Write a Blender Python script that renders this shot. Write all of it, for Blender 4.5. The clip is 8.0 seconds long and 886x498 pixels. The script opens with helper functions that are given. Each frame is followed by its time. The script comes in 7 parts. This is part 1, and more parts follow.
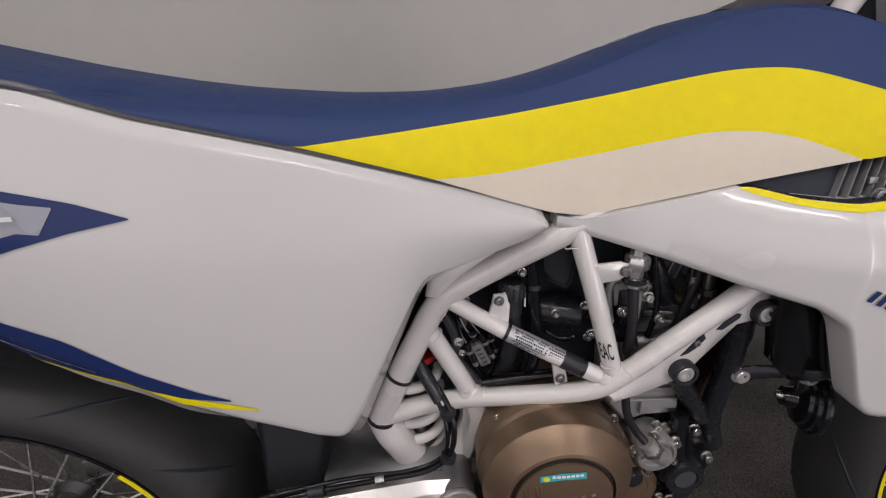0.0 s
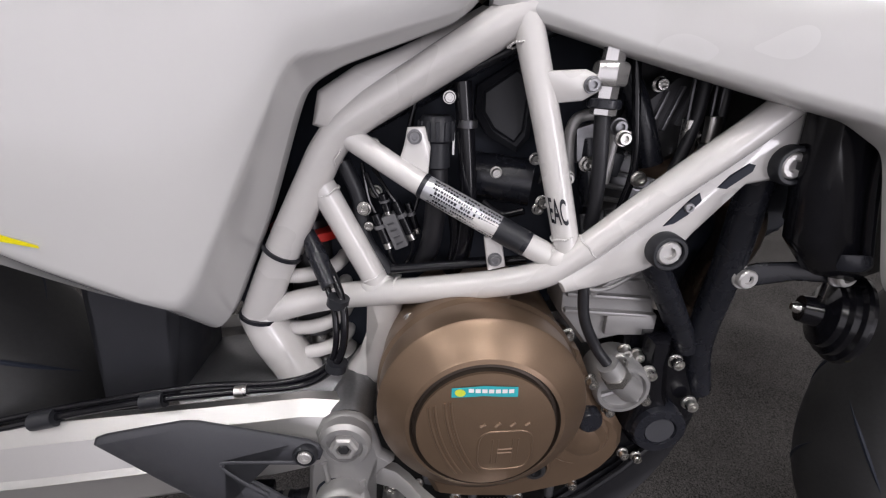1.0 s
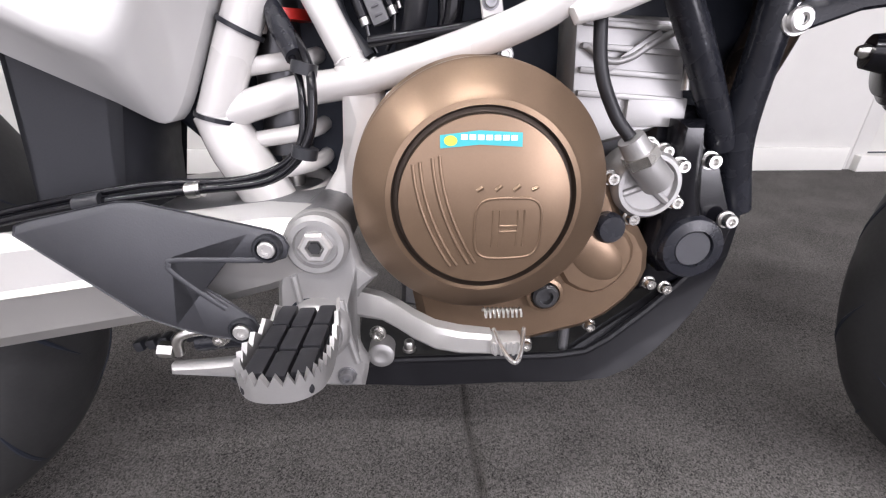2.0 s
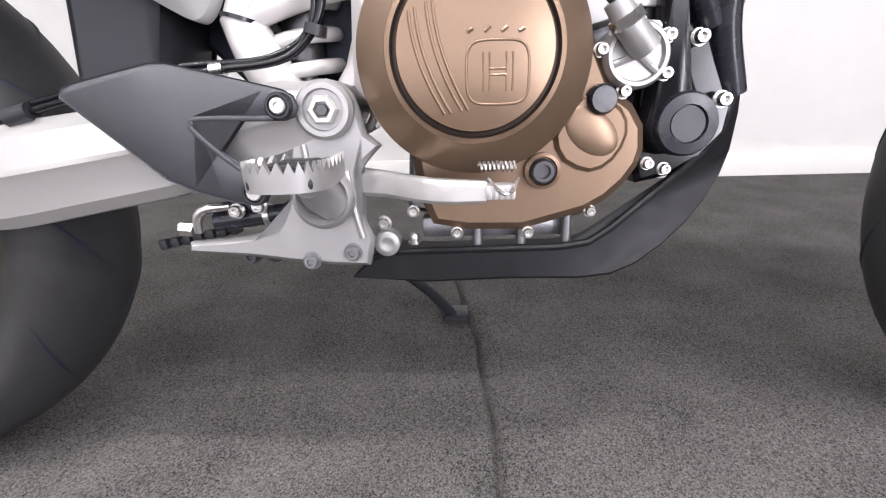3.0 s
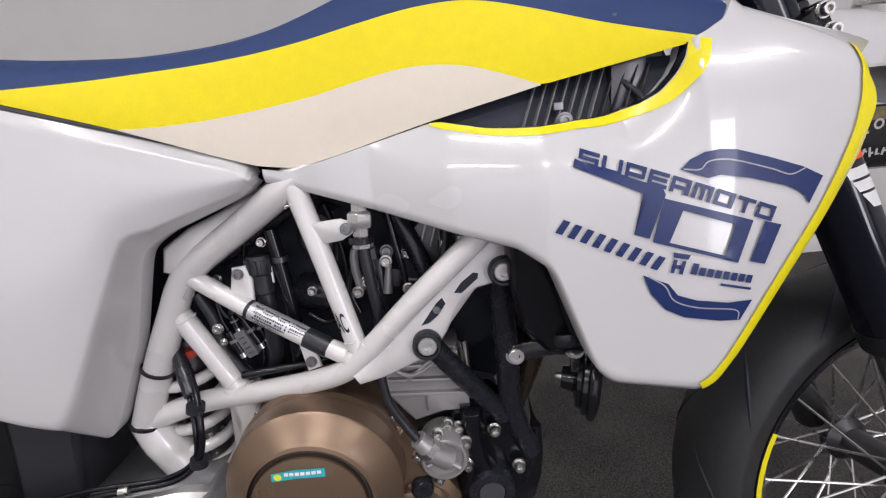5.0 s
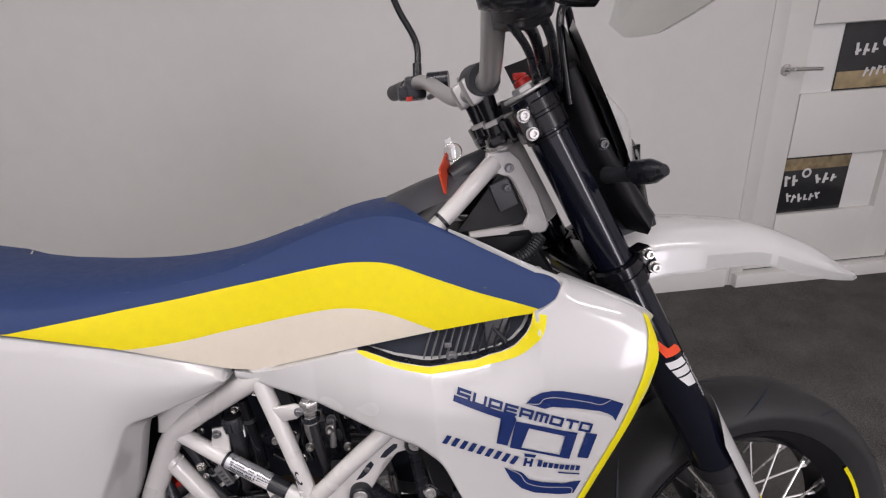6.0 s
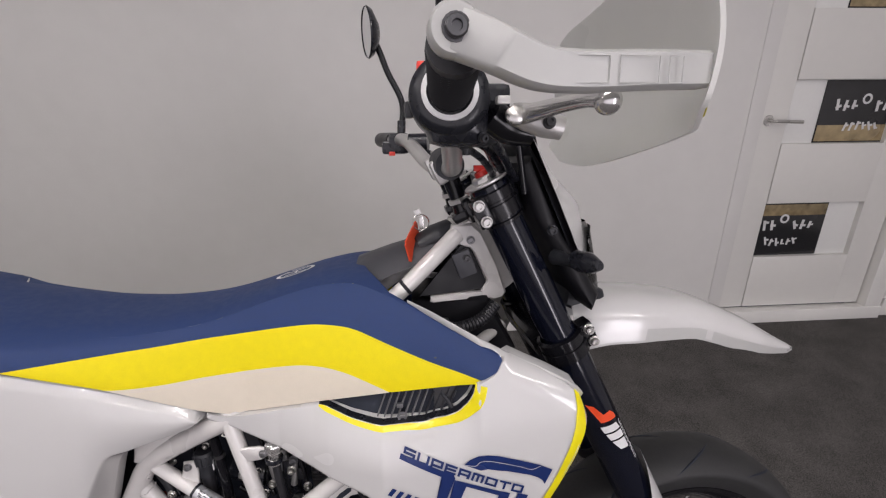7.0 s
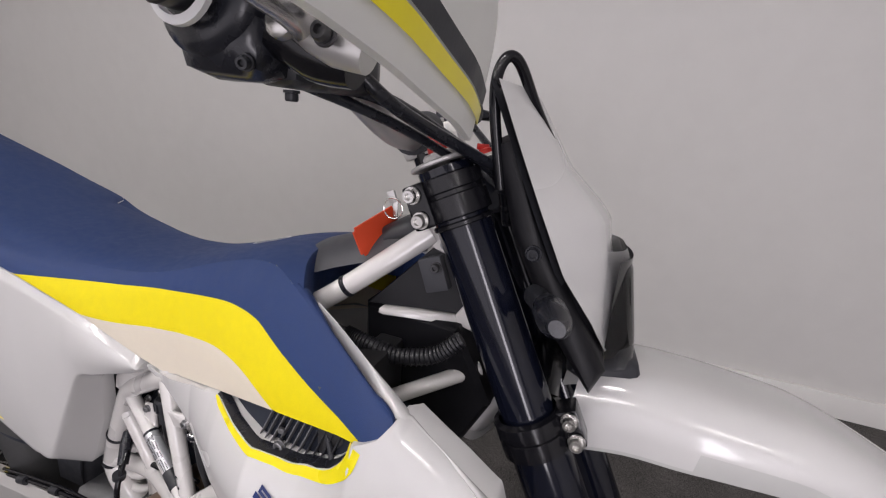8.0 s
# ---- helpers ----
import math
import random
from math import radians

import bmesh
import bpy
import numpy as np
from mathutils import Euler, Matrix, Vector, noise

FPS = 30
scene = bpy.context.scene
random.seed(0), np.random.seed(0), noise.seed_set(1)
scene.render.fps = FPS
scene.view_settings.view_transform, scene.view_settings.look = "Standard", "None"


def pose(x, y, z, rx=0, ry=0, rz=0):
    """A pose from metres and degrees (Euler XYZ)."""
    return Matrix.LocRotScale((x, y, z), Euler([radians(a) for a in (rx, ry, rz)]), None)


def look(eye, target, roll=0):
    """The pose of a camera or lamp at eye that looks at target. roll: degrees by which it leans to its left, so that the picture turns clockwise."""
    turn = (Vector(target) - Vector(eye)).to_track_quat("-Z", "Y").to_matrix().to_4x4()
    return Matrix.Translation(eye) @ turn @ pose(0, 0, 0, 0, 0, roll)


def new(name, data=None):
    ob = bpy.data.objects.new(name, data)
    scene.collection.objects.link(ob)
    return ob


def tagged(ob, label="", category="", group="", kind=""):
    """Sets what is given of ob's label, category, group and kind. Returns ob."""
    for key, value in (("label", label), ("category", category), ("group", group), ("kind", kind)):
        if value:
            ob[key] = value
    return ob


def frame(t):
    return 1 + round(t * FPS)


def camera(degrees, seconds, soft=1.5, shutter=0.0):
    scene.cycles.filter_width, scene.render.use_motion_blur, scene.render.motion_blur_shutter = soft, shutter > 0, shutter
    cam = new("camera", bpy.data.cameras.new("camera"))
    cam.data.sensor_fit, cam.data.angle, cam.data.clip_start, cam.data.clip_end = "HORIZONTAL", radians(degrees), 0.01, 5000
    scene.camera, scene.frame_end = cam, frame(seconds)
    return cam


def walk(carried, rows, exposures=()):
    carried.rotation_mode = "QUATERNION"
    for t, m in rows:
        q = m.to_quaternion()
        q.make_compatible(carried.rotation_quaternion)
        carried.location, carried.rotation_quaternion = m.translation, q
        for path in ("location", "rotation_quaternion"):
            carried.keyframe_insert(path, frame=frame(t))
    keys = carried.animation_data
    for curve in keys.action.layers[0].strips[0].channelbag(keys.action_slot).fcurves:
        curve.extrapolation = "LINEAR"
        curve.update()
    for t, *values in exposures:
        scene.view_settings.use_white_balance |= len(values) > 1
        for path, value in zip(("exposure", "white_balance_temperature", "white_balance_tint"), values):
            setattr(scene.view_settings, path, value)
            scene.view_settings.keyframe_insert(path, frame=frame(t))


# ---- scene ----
cam = camera(89.6, 8.0, soft=1.2, shutter=0.0)
PATH = [
    (0, (0.516, -0.412, 0.952), (0.599, 1.355, 0.019), -2.8),
    (0.5, (0.606, -0.388, 0.824), (0.699, 1.376, -0.113), -0.7),
    (1, (0.601, -0.358, 0.747), (0.699, 1.423, -0.158), 2.0),
    (1.5, (0.606, -0.367, 0.622), (0.700, 1.413, -0.287), 1.2),
    (1.7, (0.610, -0.372, 0.586), (0.702, 1.405, -0.327), 1.0),
    (2.8, (0.634, -0.431, 0.473), (0.606, 1.420, -0.286), -1.7),
    (3, (0.637, -0.452, 0.436), (0.587, 1.411, -0.290), -1.7),
    (3.5, (0.653, -0.465, 0.445), (0.565, 1.405, -0.260), -2.0),
    (4, (0.722, -0.424, 0.585), (0.646, 1.461, -0.079), -2.5),
    (4.5, (0.751, -0.425, 0.684), (0.728, 1.469, 0.041), -3.3),
    (4.7, (0.771, -0.429, 0.747), (0.772, 1.467, 0.113), -4.3),
    (5.8, (0.873, -0.494, 1.010), (0.965, 1.377, 0.310), -4.5),
    (6, (0.889, -0.504, 1.090), (0.997, 1.365, 0.385), -4.2),
    (6.2, (0.892, -0.508, 1.159), (1.019, 1.359, 0.452), -3.0),
    (6.5, (0.890, -0.515, 1.216), (1.017, 1.353, 0.514), -2.3),
    (7, (0.937, -0.533, 1.189), (1.063, 1.341, 0.502), -0.4),
    (7.2, (0.997, -0.516, 1.139), (1.107, 1.371, 0.499), 0.2),
    (7.5, (1.069, -0.426, 1.131), (1.032, 1.446, 0.429), 0.6),
    (7.8, (1.142, -0.360, 1.149), (0.689, 1.454, 0.432), 0.7),
    (8, (1.180, -0.327, 1.148), (0.500, 1.399, 0.399), 2.5),
]
EXPOSURES = [(0, -0.32, 6450, 15), (0.6, -0.15, 6300, 14), (1.0, 0.12, 6200, 13), (1.6, 0.80, 6150, 14), (2.8, 1.42, 6100, 14), (3.5, 1.44, 6100, 14), (4.0, 1.08, 6100, 13), (4.6, 0.37, 6100, 13), (5.8, 0.0, 6300, 16), (6.5, -0.02, 6350, 15), (7.5, -0.04, 6350, 15), (8.0, 0.06, 6300, 15)]
walk(cam, [(t, look(eye, target, roll)) for t, eye, target, roll in PATH], EXPOSURES)

# ---------------------------------------------------------------- light
world = bpy.data.worlds.new("showroom_world")
world.use_nodes = True
world.node_tree.nodes["Background"].inputs[0].default_value = (0.8, 0.86, 1.0, 1)
world.node_tree.nodes["Background"].inputs[1].default_value = 0.05
scene.world = world
LAMP, DAY, DOORWAY = 61.0, 46.0, 30.0

# ---------------------------------------------------------------- materials


def mat(name, color, rough=0.5, metal=0.0, vary=0.06, scale=60.0, bump=0.0, coat=0.0, spread=0.05, fine=0.0, sheen=0.0, spec=0.5):
    """A procedural surface: colour and roughness vary at two scales, with a fine relief."""
    m = bpy.data.materials.new(name)
    m.use_nodes = True
    nt = m.node_tree
    n, k = nt.nodes, nt.links
    b = n["Principled BSDF"]
    tc = n.new("ShaderNodeTexCoord")
    big, small = n.new("ShaderNodeTexNoise"), n.new("ShaderNodeTexNoise")
    big.inputs["Scale"].default_value, big.inputs["Detail"].default_value = scale * 0.1, 3
    small.inputs["Scale"].default_value, small.inputs["Detail"].default_value = scale, 4
    for q in (big, small):
        k.new(tc.outputs["Object"], q.inputs["Vector"])
    add = n.new("ShaderNodeMath")
    add.operation = "ADD"
    k.new(big.outputs["Fac"], add.inputs[0]), k.new(small.outputs["Fac"], add.inputs[1])
    span = n.new("ShaderNodeMapRange")
    span.inputs["From Min"].default_value, span.inputs["From Max"].default_value = 0.6, 1.4
    span.inputs["To Min"].default_value, span.inputs["To Max"].default_value = 1 - vary, 1 + vary
    k.new(add.outputs[0], span.inputs["Value"])
    mul = n.new("ShaderNodeVectorMath")
    mul.operation = "SCALE"
    mul.inputs[0].default_value = color
    k.new(span.outputs[0], mul.inputs["Scale"])
    k.new(mul.outputs[0], b.inputs["Base Color"])
    rr = n.new("ShaderNodeMapRange")
    rr.inputs["From Min"].default_value, rr.inputs["From Max"].default_value = 0.35, 0.65
    rr.inputs["To Min"].default_value, rr.inputs["To Max"].default_value = max(0.02, rough - spread), min(1, rough + spread)
    k.new(big.outputs["Fac"], rr.inputs["Value"])
    k.new(rr.outputs[0], b.inputs["Roughness"])
    b.inputs["Metallic"].default_value = metal
    b.inputs["Coat Weight"].default_value = coat
    b.inputs["Coat Roughness"].default_value = 0.06
    b.inputs["Specular IOR Level"].default_value = spec
    if sheen:
        b.inputs["Sheen Weight"].default_value = sheen
    if bump:
        bp = n.new("ShaderNodeBump")
        bp.inputs["Strength"].default_value, bp.inputs["Distance"].default_value = bump, fine or 0.001
        k.new(small.outputs["Fac"], bp.inputs["Height"])
        k.new(bp.outputs[0], b.inputs["Normal"])
    return m


WHITE = mat("white_gloss_plastic", (0.545, 0.540, 0.534), 0.24, vary=0.012, scale=25, coat=0.6, spread=0.04)
FRAMEW = mat("white_powder_coat", (0.615, 0.598, 0.582), 0.30, vary=0.025, scale=90, coat=1.0, bump=0.05)
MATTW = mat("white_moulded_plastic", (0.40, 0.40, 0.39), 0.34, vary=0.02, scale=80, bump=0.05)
CREAM = mat("cream_seat_cover", (0.64, 0.58, 0.48), 0.55, vary=0.03, scale=900, bump=0.25, fine=0.0006)
YELLOW = mat("yellow_seat_cover", (0.73, 0.61, 0.002), 0.58, vary=0.05, scale=900, bump=0.3, fine=0.0006, spec=0.25)
BLUE = mat("blue_seat_cover", (0.020, 0.041, 0.125), 0.62, vary=0.08, scale=900, bump=0.4, fine=0.0006, spec=0.3)
NEON = mat("yellow_film", (0.76, 0.66, 0.004), 0.3, vary=0.02, coat=0.15, spec=0.3)
NAVY = mat("navy_film", (0.011, 0.025, 0.110), 0.26, vary=0.04, coat=0.1, spec=0.35)
GREYF = mat("grey_film", (0.30, 0.31, 0.36), 0.3, vary=0.04, coat=0.3)
REDP = mat("red_anodised", (0.42, 0.022, 0.016), 0.3, vary=0.04, metal=0.2)
REDTAG = mat("red_plastic_tag", (0.70, 0.07, 0.02), 0.5, vary=0.05)
GOLD = mat("bronze_paint", (0.218, 0.150, 0.100), 0.33, metal=0.65, vary=0.04, scale=700, bump=0.12, fine=0.0003, coat=0.0, spread=0.02)
GOLDD = mat("bronze_groove", (0.06, 0.045, 0.035), 0.45, metal=0.6, vary=0.06)
ALU = mat("cast_aluminium", (0.37, 0.364, 0.36), 0.44, metal=0.60, vary=0.03, scale=700, bump=0.10, fine=0.0003, spread=0.02)
ALUB = mat("brushed_aluminium", (0.56, 0.55, 0.54), 0.36, metal=0.65, vary=0.015, scale=900, bump=0.03, fine=0.0002, spread=0.0)
ALUD = mat("dark_cast_aluminium", (0.26, 0.26, 0.27), 0.42, metal=0.85, vary=0.12, scale=400, bump=0.18, fine=0.0005)
ARMM = mat("forged_aluminium", (0.58, 0.57, 0.56), 0.32, metal=0.75, vary=0.012, scale=300, spread=0.01)
STEEL = mat("zinc_steel", (0.60, 0.59, 0.57), 0.28, metal=1.0, vary=0.08, scale=300)
STEELD = mat("dark_steel", (0.10, 0.10, 0.105), 0.35, metal=0.8, vary=0.1, scale=300)
BLACK = mat("black_plastic", (0.013, 0.014, 0.019), 0.27, vary=0.15, scale=600, bump=0.12, fine=0.0004, spec=0.45)
BLACKM = mat("matt_black_plastic", (0.018, 0.019, 0.023), 0.42, vary=0.12, scale=700, bump=0.2, fine=0.0005, spec=0.45)
HEELP = mat("grey_grained_plastic", (0.050, 0.051, 0.058), 0.48, vary=0.06, scale=700, bump=0.2, fine=0.0004, spec=0.4)
GREYP = mat("dark_grey_plastic", (0.026, 0.027, 0.032), 0.5, vary=0.1, scale=600, bump=0.15, fine=0.0005, spec=0.3)
GREYSM = mat("grey_satin_plastic", (0.13, 0.13, 0.135), 0.5, vary=0.08, scale=500, bump=0.12, fine=0.0005)
BLACKG = mat("black_gloss_paint", (0.006, 0.006, 0.008), 0.17, vary=0.1, scale=200, spec=0.38)
FORKB = mat("black_anodised_tube", (0.004, 0.005, 0.011), 0.11, metal=0.0, vary=0.06, scale=300, spread=0.02, spec=0.46)
RUBBER = mat("black_rubber", (0.015, 0.015, 0.018), 0.42, vary=0.12, scale=400, bump=0.12, fine=0.0005, spec=0.45)
TYRE = mat("tyre_rubber", (0.026, 0.026, 0.027), 0.58, vary=0.18, scale=220, bump=0.18, fine=0.0007, spec=0.35)
PIPE = mat("heat_tinted_steel", (0.17, 0.125, 0.095), 0.30, metal=0.95, vary=0.2, scale=60)
TEAL = mat("teal_label", (0.03, 0.36, 0.40), 0.35, vary=0.03)
LIME = mat("lime_label", (0.55, 0.62, 0.05), 0.35, vary=0.03)
WHITEF = mat("white_film", (0.70, 0.70, 0.70), 0.35, vary=0.02)
SILVERF = mat("silver_film", (0.55, 0.56, 0.58), 0.28, metal=0.6, vary=0.08, scale=300)
SKIDB = mat("black_moulded_skid", (0.006, 0.006, 0.008), 0.50, vary=0.15, scale=500, bump=0.15, fine=0.0004, spec=0.3)
CHROME = mat("polished_metal", (0.66, 0.65, 0.64), 0.20, metal=0.85, vary=0.03, scale=120)
# near-black that also stands for shade in the bay, slots and holes
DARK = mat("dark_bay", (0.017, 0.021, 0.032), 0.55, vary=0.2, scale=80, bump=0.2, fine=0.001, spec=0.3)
MIRROR = mat("mirror_glass", (0.85, 0.86, 0.88), 0.03, metal=1.0, vary=0.0, spread=0.0)
RED_LAMP = mat("red_switch", (0.75, 0.05, 0.03), 0.35, vary=0.04)
ORANGE = mat("red_orange_film", (0.80, 0.08, 0.02), 0.3, vary=0.03)


def glass(name, tint, rough=0.03):
    m = bpy.data.materials.new(name)
    m.use_nodes = True
    b = m.node_tree.nodes["Principled BSDF"]
    b.inputs["Base Color"].default_value = (*tint, 1)
    b.inputs["Roughness"].default_value = rough
    b.inputs["Transmission Weight"].default_value = 1.0
    b.inputs["IOR"].default_value = 1.45
    return m


SHIELDM = mat("translucent_white_plastic", (0.74, 0.74, 0.72), 0.32, vary=0.03, scale=60)
nt = SHIELDM.node_tree
mixer, thin = nt.nodes.new("ShaderNodeMixShader"), nt.nodes.new("ShaderNodeBsdfTranslucent")
thin.inputs["Color"].default_value = (0.80, 0.80, 0.78, 1)
mixer.inputs[0].default_value = 0.45
nt.links.new(nt.nodes["Principled BSDF"].outputs[0], mixer.inputs[1])
nt.links.new(thin.outputs[0], mixer.inputs[2])
nt.links.new(mixer.outputs[0], nt.nodes["Material Output"].inputs[0])
LENS = glass("clear_lamp_lens", (0.9, 0.92, 0.95))

# ---------------------------------------------------------------- building helpers


def link(name, me, material, parent=None, label="", smooth=40):
    if material and not me.materials:
        me.materials.append(material)
    ob = new(name, me)
    ob.parent = parent
    if label:
        ob["label"] = label
    return ob


def part(name, bm, material, parent=None, label="", smooth=40):
    """Links a bmesh as one mesh object under a thing or a part."""
    bmesh.ops.recalc_face_normals(bm, faces=bm.faces[:])
    for f in bm.faces:
        f.smooth = True
    lim = radians(smooth)
    for e in bm.edges:
        if len(e.link_faces) == 2 and e.calc_face_angle(0) > lim:
            e.smooth = False
    me = bpy.data.meshes.new(name)
    bm.to_mesh(me)
    bm.free()
    return link(name, me, material, parent, label)


def B():
    return bmesh.new()


def frame_of(axis):
    a = Vector(axis).normalized()
    return a.to_track_quat("Z", "Y").to_matrix().to_4x4()


def lathe(bm, profile, centre, axis=(0, -1, 0), seg=32):
    """Turns (radius, height) pairs round an axis through centre; ends close on the axis."""
    m = Matrix.Translation(centre) @ frame_of(axis)
    rings = []
    for r, h in profile:
        if r <= 1e-6:
            rings.append([bm.verts.new(m @ Vector((0, 0, h)))])
        else:
            rings.append([bm.verts.new(m @ Vector((r * math.cos(2 * math.pi * i / seg), r * math.sin(2 * math.pi * i / seg), h))) for i in range(seg)])
    for a, b in zip(rings, rings[1:]):
        for i in range(seg):
            j = (i + 1) % seg
            if len(a) == 1 and len(b) == 1:
                continue
            if len(a) == 1:
                bm.faces.new((a[0], b[i], b[j]))
            elif len(b) == 1:
                bm.faces.new((a[i], a[j], b[0]))
            else:
                bm.faces.new((a[i], a[j], b[j], b[i]))
    return bm


def cyl(bm, centre, axis, r, depth, seg=24, bev=0.0):
    """A closed round bar from centre along axis, its rims rounded off."""
    bev = bev or min(r, depth) * 0.12
    return lathe(bm, [(0, 0), (r - bev, 0), (r, bev), (r, depth - bev), (r - bev, depth), (0, depth)], centre, axis, seg)


def spline(points, steps=6):
    """A smooth line through the points."""
    p = [Vector(q) for q in points]
    if len(p) < 3:
        return p
    p = [2 * p[0] - p[1]] + p + [2 * p[-1] - p[-2]]
    out = []
    for i in range(1, len(p) - 2):
        a, b, c, d = p[i - 1 : i + 3]
        for s in range(steps):
            t = s / steps
            out.append(0.5 * (2 * b + (c - a) * t + (2 * a - 5 * b + 4 * c - d) * t * t + (3 * b - a - 3 * c + d) * t ** 3))
    return out + [p[-2]]


def tube(bm, points, r, seg=12, smooth=True, steps=6, flat=1.0, caps=True):
    """A round tube along a line; r is one radius, or one for each given point."""
    line = spline(points, steps) if smooth else [Vector(q) for q in points]
    n = len(line)
    radii = [r] * n if not isinstance(r, (list, tuple)) else [float(v) for v in np.interp(np.linspace(0, len(r) - 1, n), range(len(r)), r)]
    up = None
    rings = []
    for i, q in enumerate(line):
        d = (line[min(i + 1, n - 1)] - line[max(i - 1, 0)]).normalized()
        if up is None:
            up = d.orthogonal().normalized() if abs(d.y) > 0.9 else (Vector((0, 1, 0)) - d * d.y).normalized()
        up = (up - d * up.dot(d)).normalized()
        side = d.cross(up)
        rings.append([bm.verts.new(q + radii[i] * (math.cos(a) * up * flat + math.sin(a) * side)) for a in (2 * math.pi * k / seg for k in range(seg))])
    for a, b in zip(rings, rings[1:]):
        for k in range(seg):
            bm.faces.new((a[k], a[(k + 1) % seg], b[(k + 1) % seg], b[k]))
    if caps:
        bm.faces.new(rings[0][::-1]), bm.faces.new(rings[-1])
    return bm


def plate(bm, outline, y0, y1, bev=0.002, slope=None):
    """A flat plate with the outline (x, z), from y0 (near side) to y1, its near rim bevelled."""
    pts = [Vector((x, 0, z)) for x, z in outline]
    area = sum(a.x * b.z - b.x * a.z for a, b in zip(pts, pts[1:] + pts[:1]))
    if area < 0:
        pts.reverse()
    n = len(pts)
    inner = []
    for i, q in enumerate(pts):
        d1, d2 = (q - pts[i - 1]).normalized(), (pts[(i + 1) % n] - q).normalized()
        m = Vector((-(d1.z + d2.z), 0, d1.x + d2.x))
        m = m.normalized() if m.length > 1e-6 else Vector((-d1.z, 0, d1.x))
        inner.append(q + m * bev)
    f = slope or (lambda x, z: 0.0)
    rings = []
    for line, y in ((inner, y0), (pts, y0 + bev), (pts, y1 - bev), (inner, y1)):
        rings.append([bm.verts.new((q.x, y + f(q.x, q.z), q.z)) for q in line])
    for a, b in zip(rings, rings[1:]):
        for i in range(n):
            j = (i + 1) % n
            bm.faces.new((a[i], b[i], b[j], a[j]))
    for ring in (rings[0], rings[-1]):
        fs = bm.faces.new(ring)
        bmesh.ops.triangulate(bm, faces=[fs])
    return bm


def box(bm, centre, size, bev=0.002, rot=None):
    """A box with rounded edges."""
    v = bmesh.ops.create_cube(bm, size=1.0)["verts"]
    m = Matrix.Translation(centre) @ (rot or Matrix()) @ Matrix.Diagonal((*size, 1))
    bmesh.ops.transform(bm, matrix=m, verts=v)
    if bev:
        es = list({e for q in v for e in q.link_edges})
        bmesh.ops.bevel(bm, geom=es, offset=bev, segments=2, affect="EDGES", profile=0.6)
    return bm


def sheet(bm, fn, nu, nv, rim=0.0):
    """A curved skin fn(u, v) with u and v from 0 to 1; rim: how far its border turns back (along +y)."""
    g = [[bm.verts.new(fn(i / nu, j / nv)) for j in range(nv + 1)] for i in range(nu + 1)]
    for i in range(nu):
        for j in range(nv):
            bm.faces.new((g[i][j], g[i + 1][j], g[i + 1][j + 1], g[i][j + 1]))
    if rim:
        loop = [g[i][0] for i in range(nu + 1)] + [g[nu][j] for j in range(1, nv + 1)] + [g[i][nv] for i in range(nu - 1, -1, -1)] + [g[0][j] for j in range(nv - 1, 0, -1)]
        back = [bm.verts.new(q.co + Vector((0, rim, 0))) for q in loop]
        for i in range(len(loop)):
            j = (i + 1) % len(loop)
            bm.faces.new((loop[i], back[i], back[j], loop[j]))
    return bm


def curve(*pairs):
    """A function through (x, value) pairs, smoothed a little."""
    xs, vs = [p[0] for p in pairs], [p[1] for p in pairs]
    return lambda x: float(np.interp(x, xs, vs))


def soft_curve(w, *pairs):
    f = curve(*pairs)
    return lambda x: sum(f(x + w * o) * k for o, k in ((-1, 1), (-0.5, 2), (0, 3), (0.5, 2), (1, 1))) / 9


def bolt(parent, at, r=0.006, axis=(0, -1, 0), h=0.005, material=None, name="bolt", washer=True, socket=True):
    """A flanged screw with a recessed socket."""
    bm = B()
    if washer:
        cyl(bm, at, axis, r * 1.25, h * 0.35, 16)
    m = Vector(axis).normalized()
    c = Vector(at) + m * (h * 0.3 if washer else 0)
    prof = [(0, 0), (r * 0.95, 0), (r, h * 0.15), (r, h * 0.8), (r * 0.85, h)]
    prof += [(r * 0.5, h), (r * 0.45, h * 0.5), (0, h * 0.5)] if socket else [(0, h)]
    lathe(bm, prof, c, axis, 12)
    return part(name, bm, material or STEEL, parent)


def empty(name, at=(0, 0, 0)):
    ob = new(name)
    ob.empty_display_size = 0.1
    ob.matrix_basis = Matrix.Translation(at)
    return ob


# ---------------------------------------------------------------- room
WALL_Y = 1.47


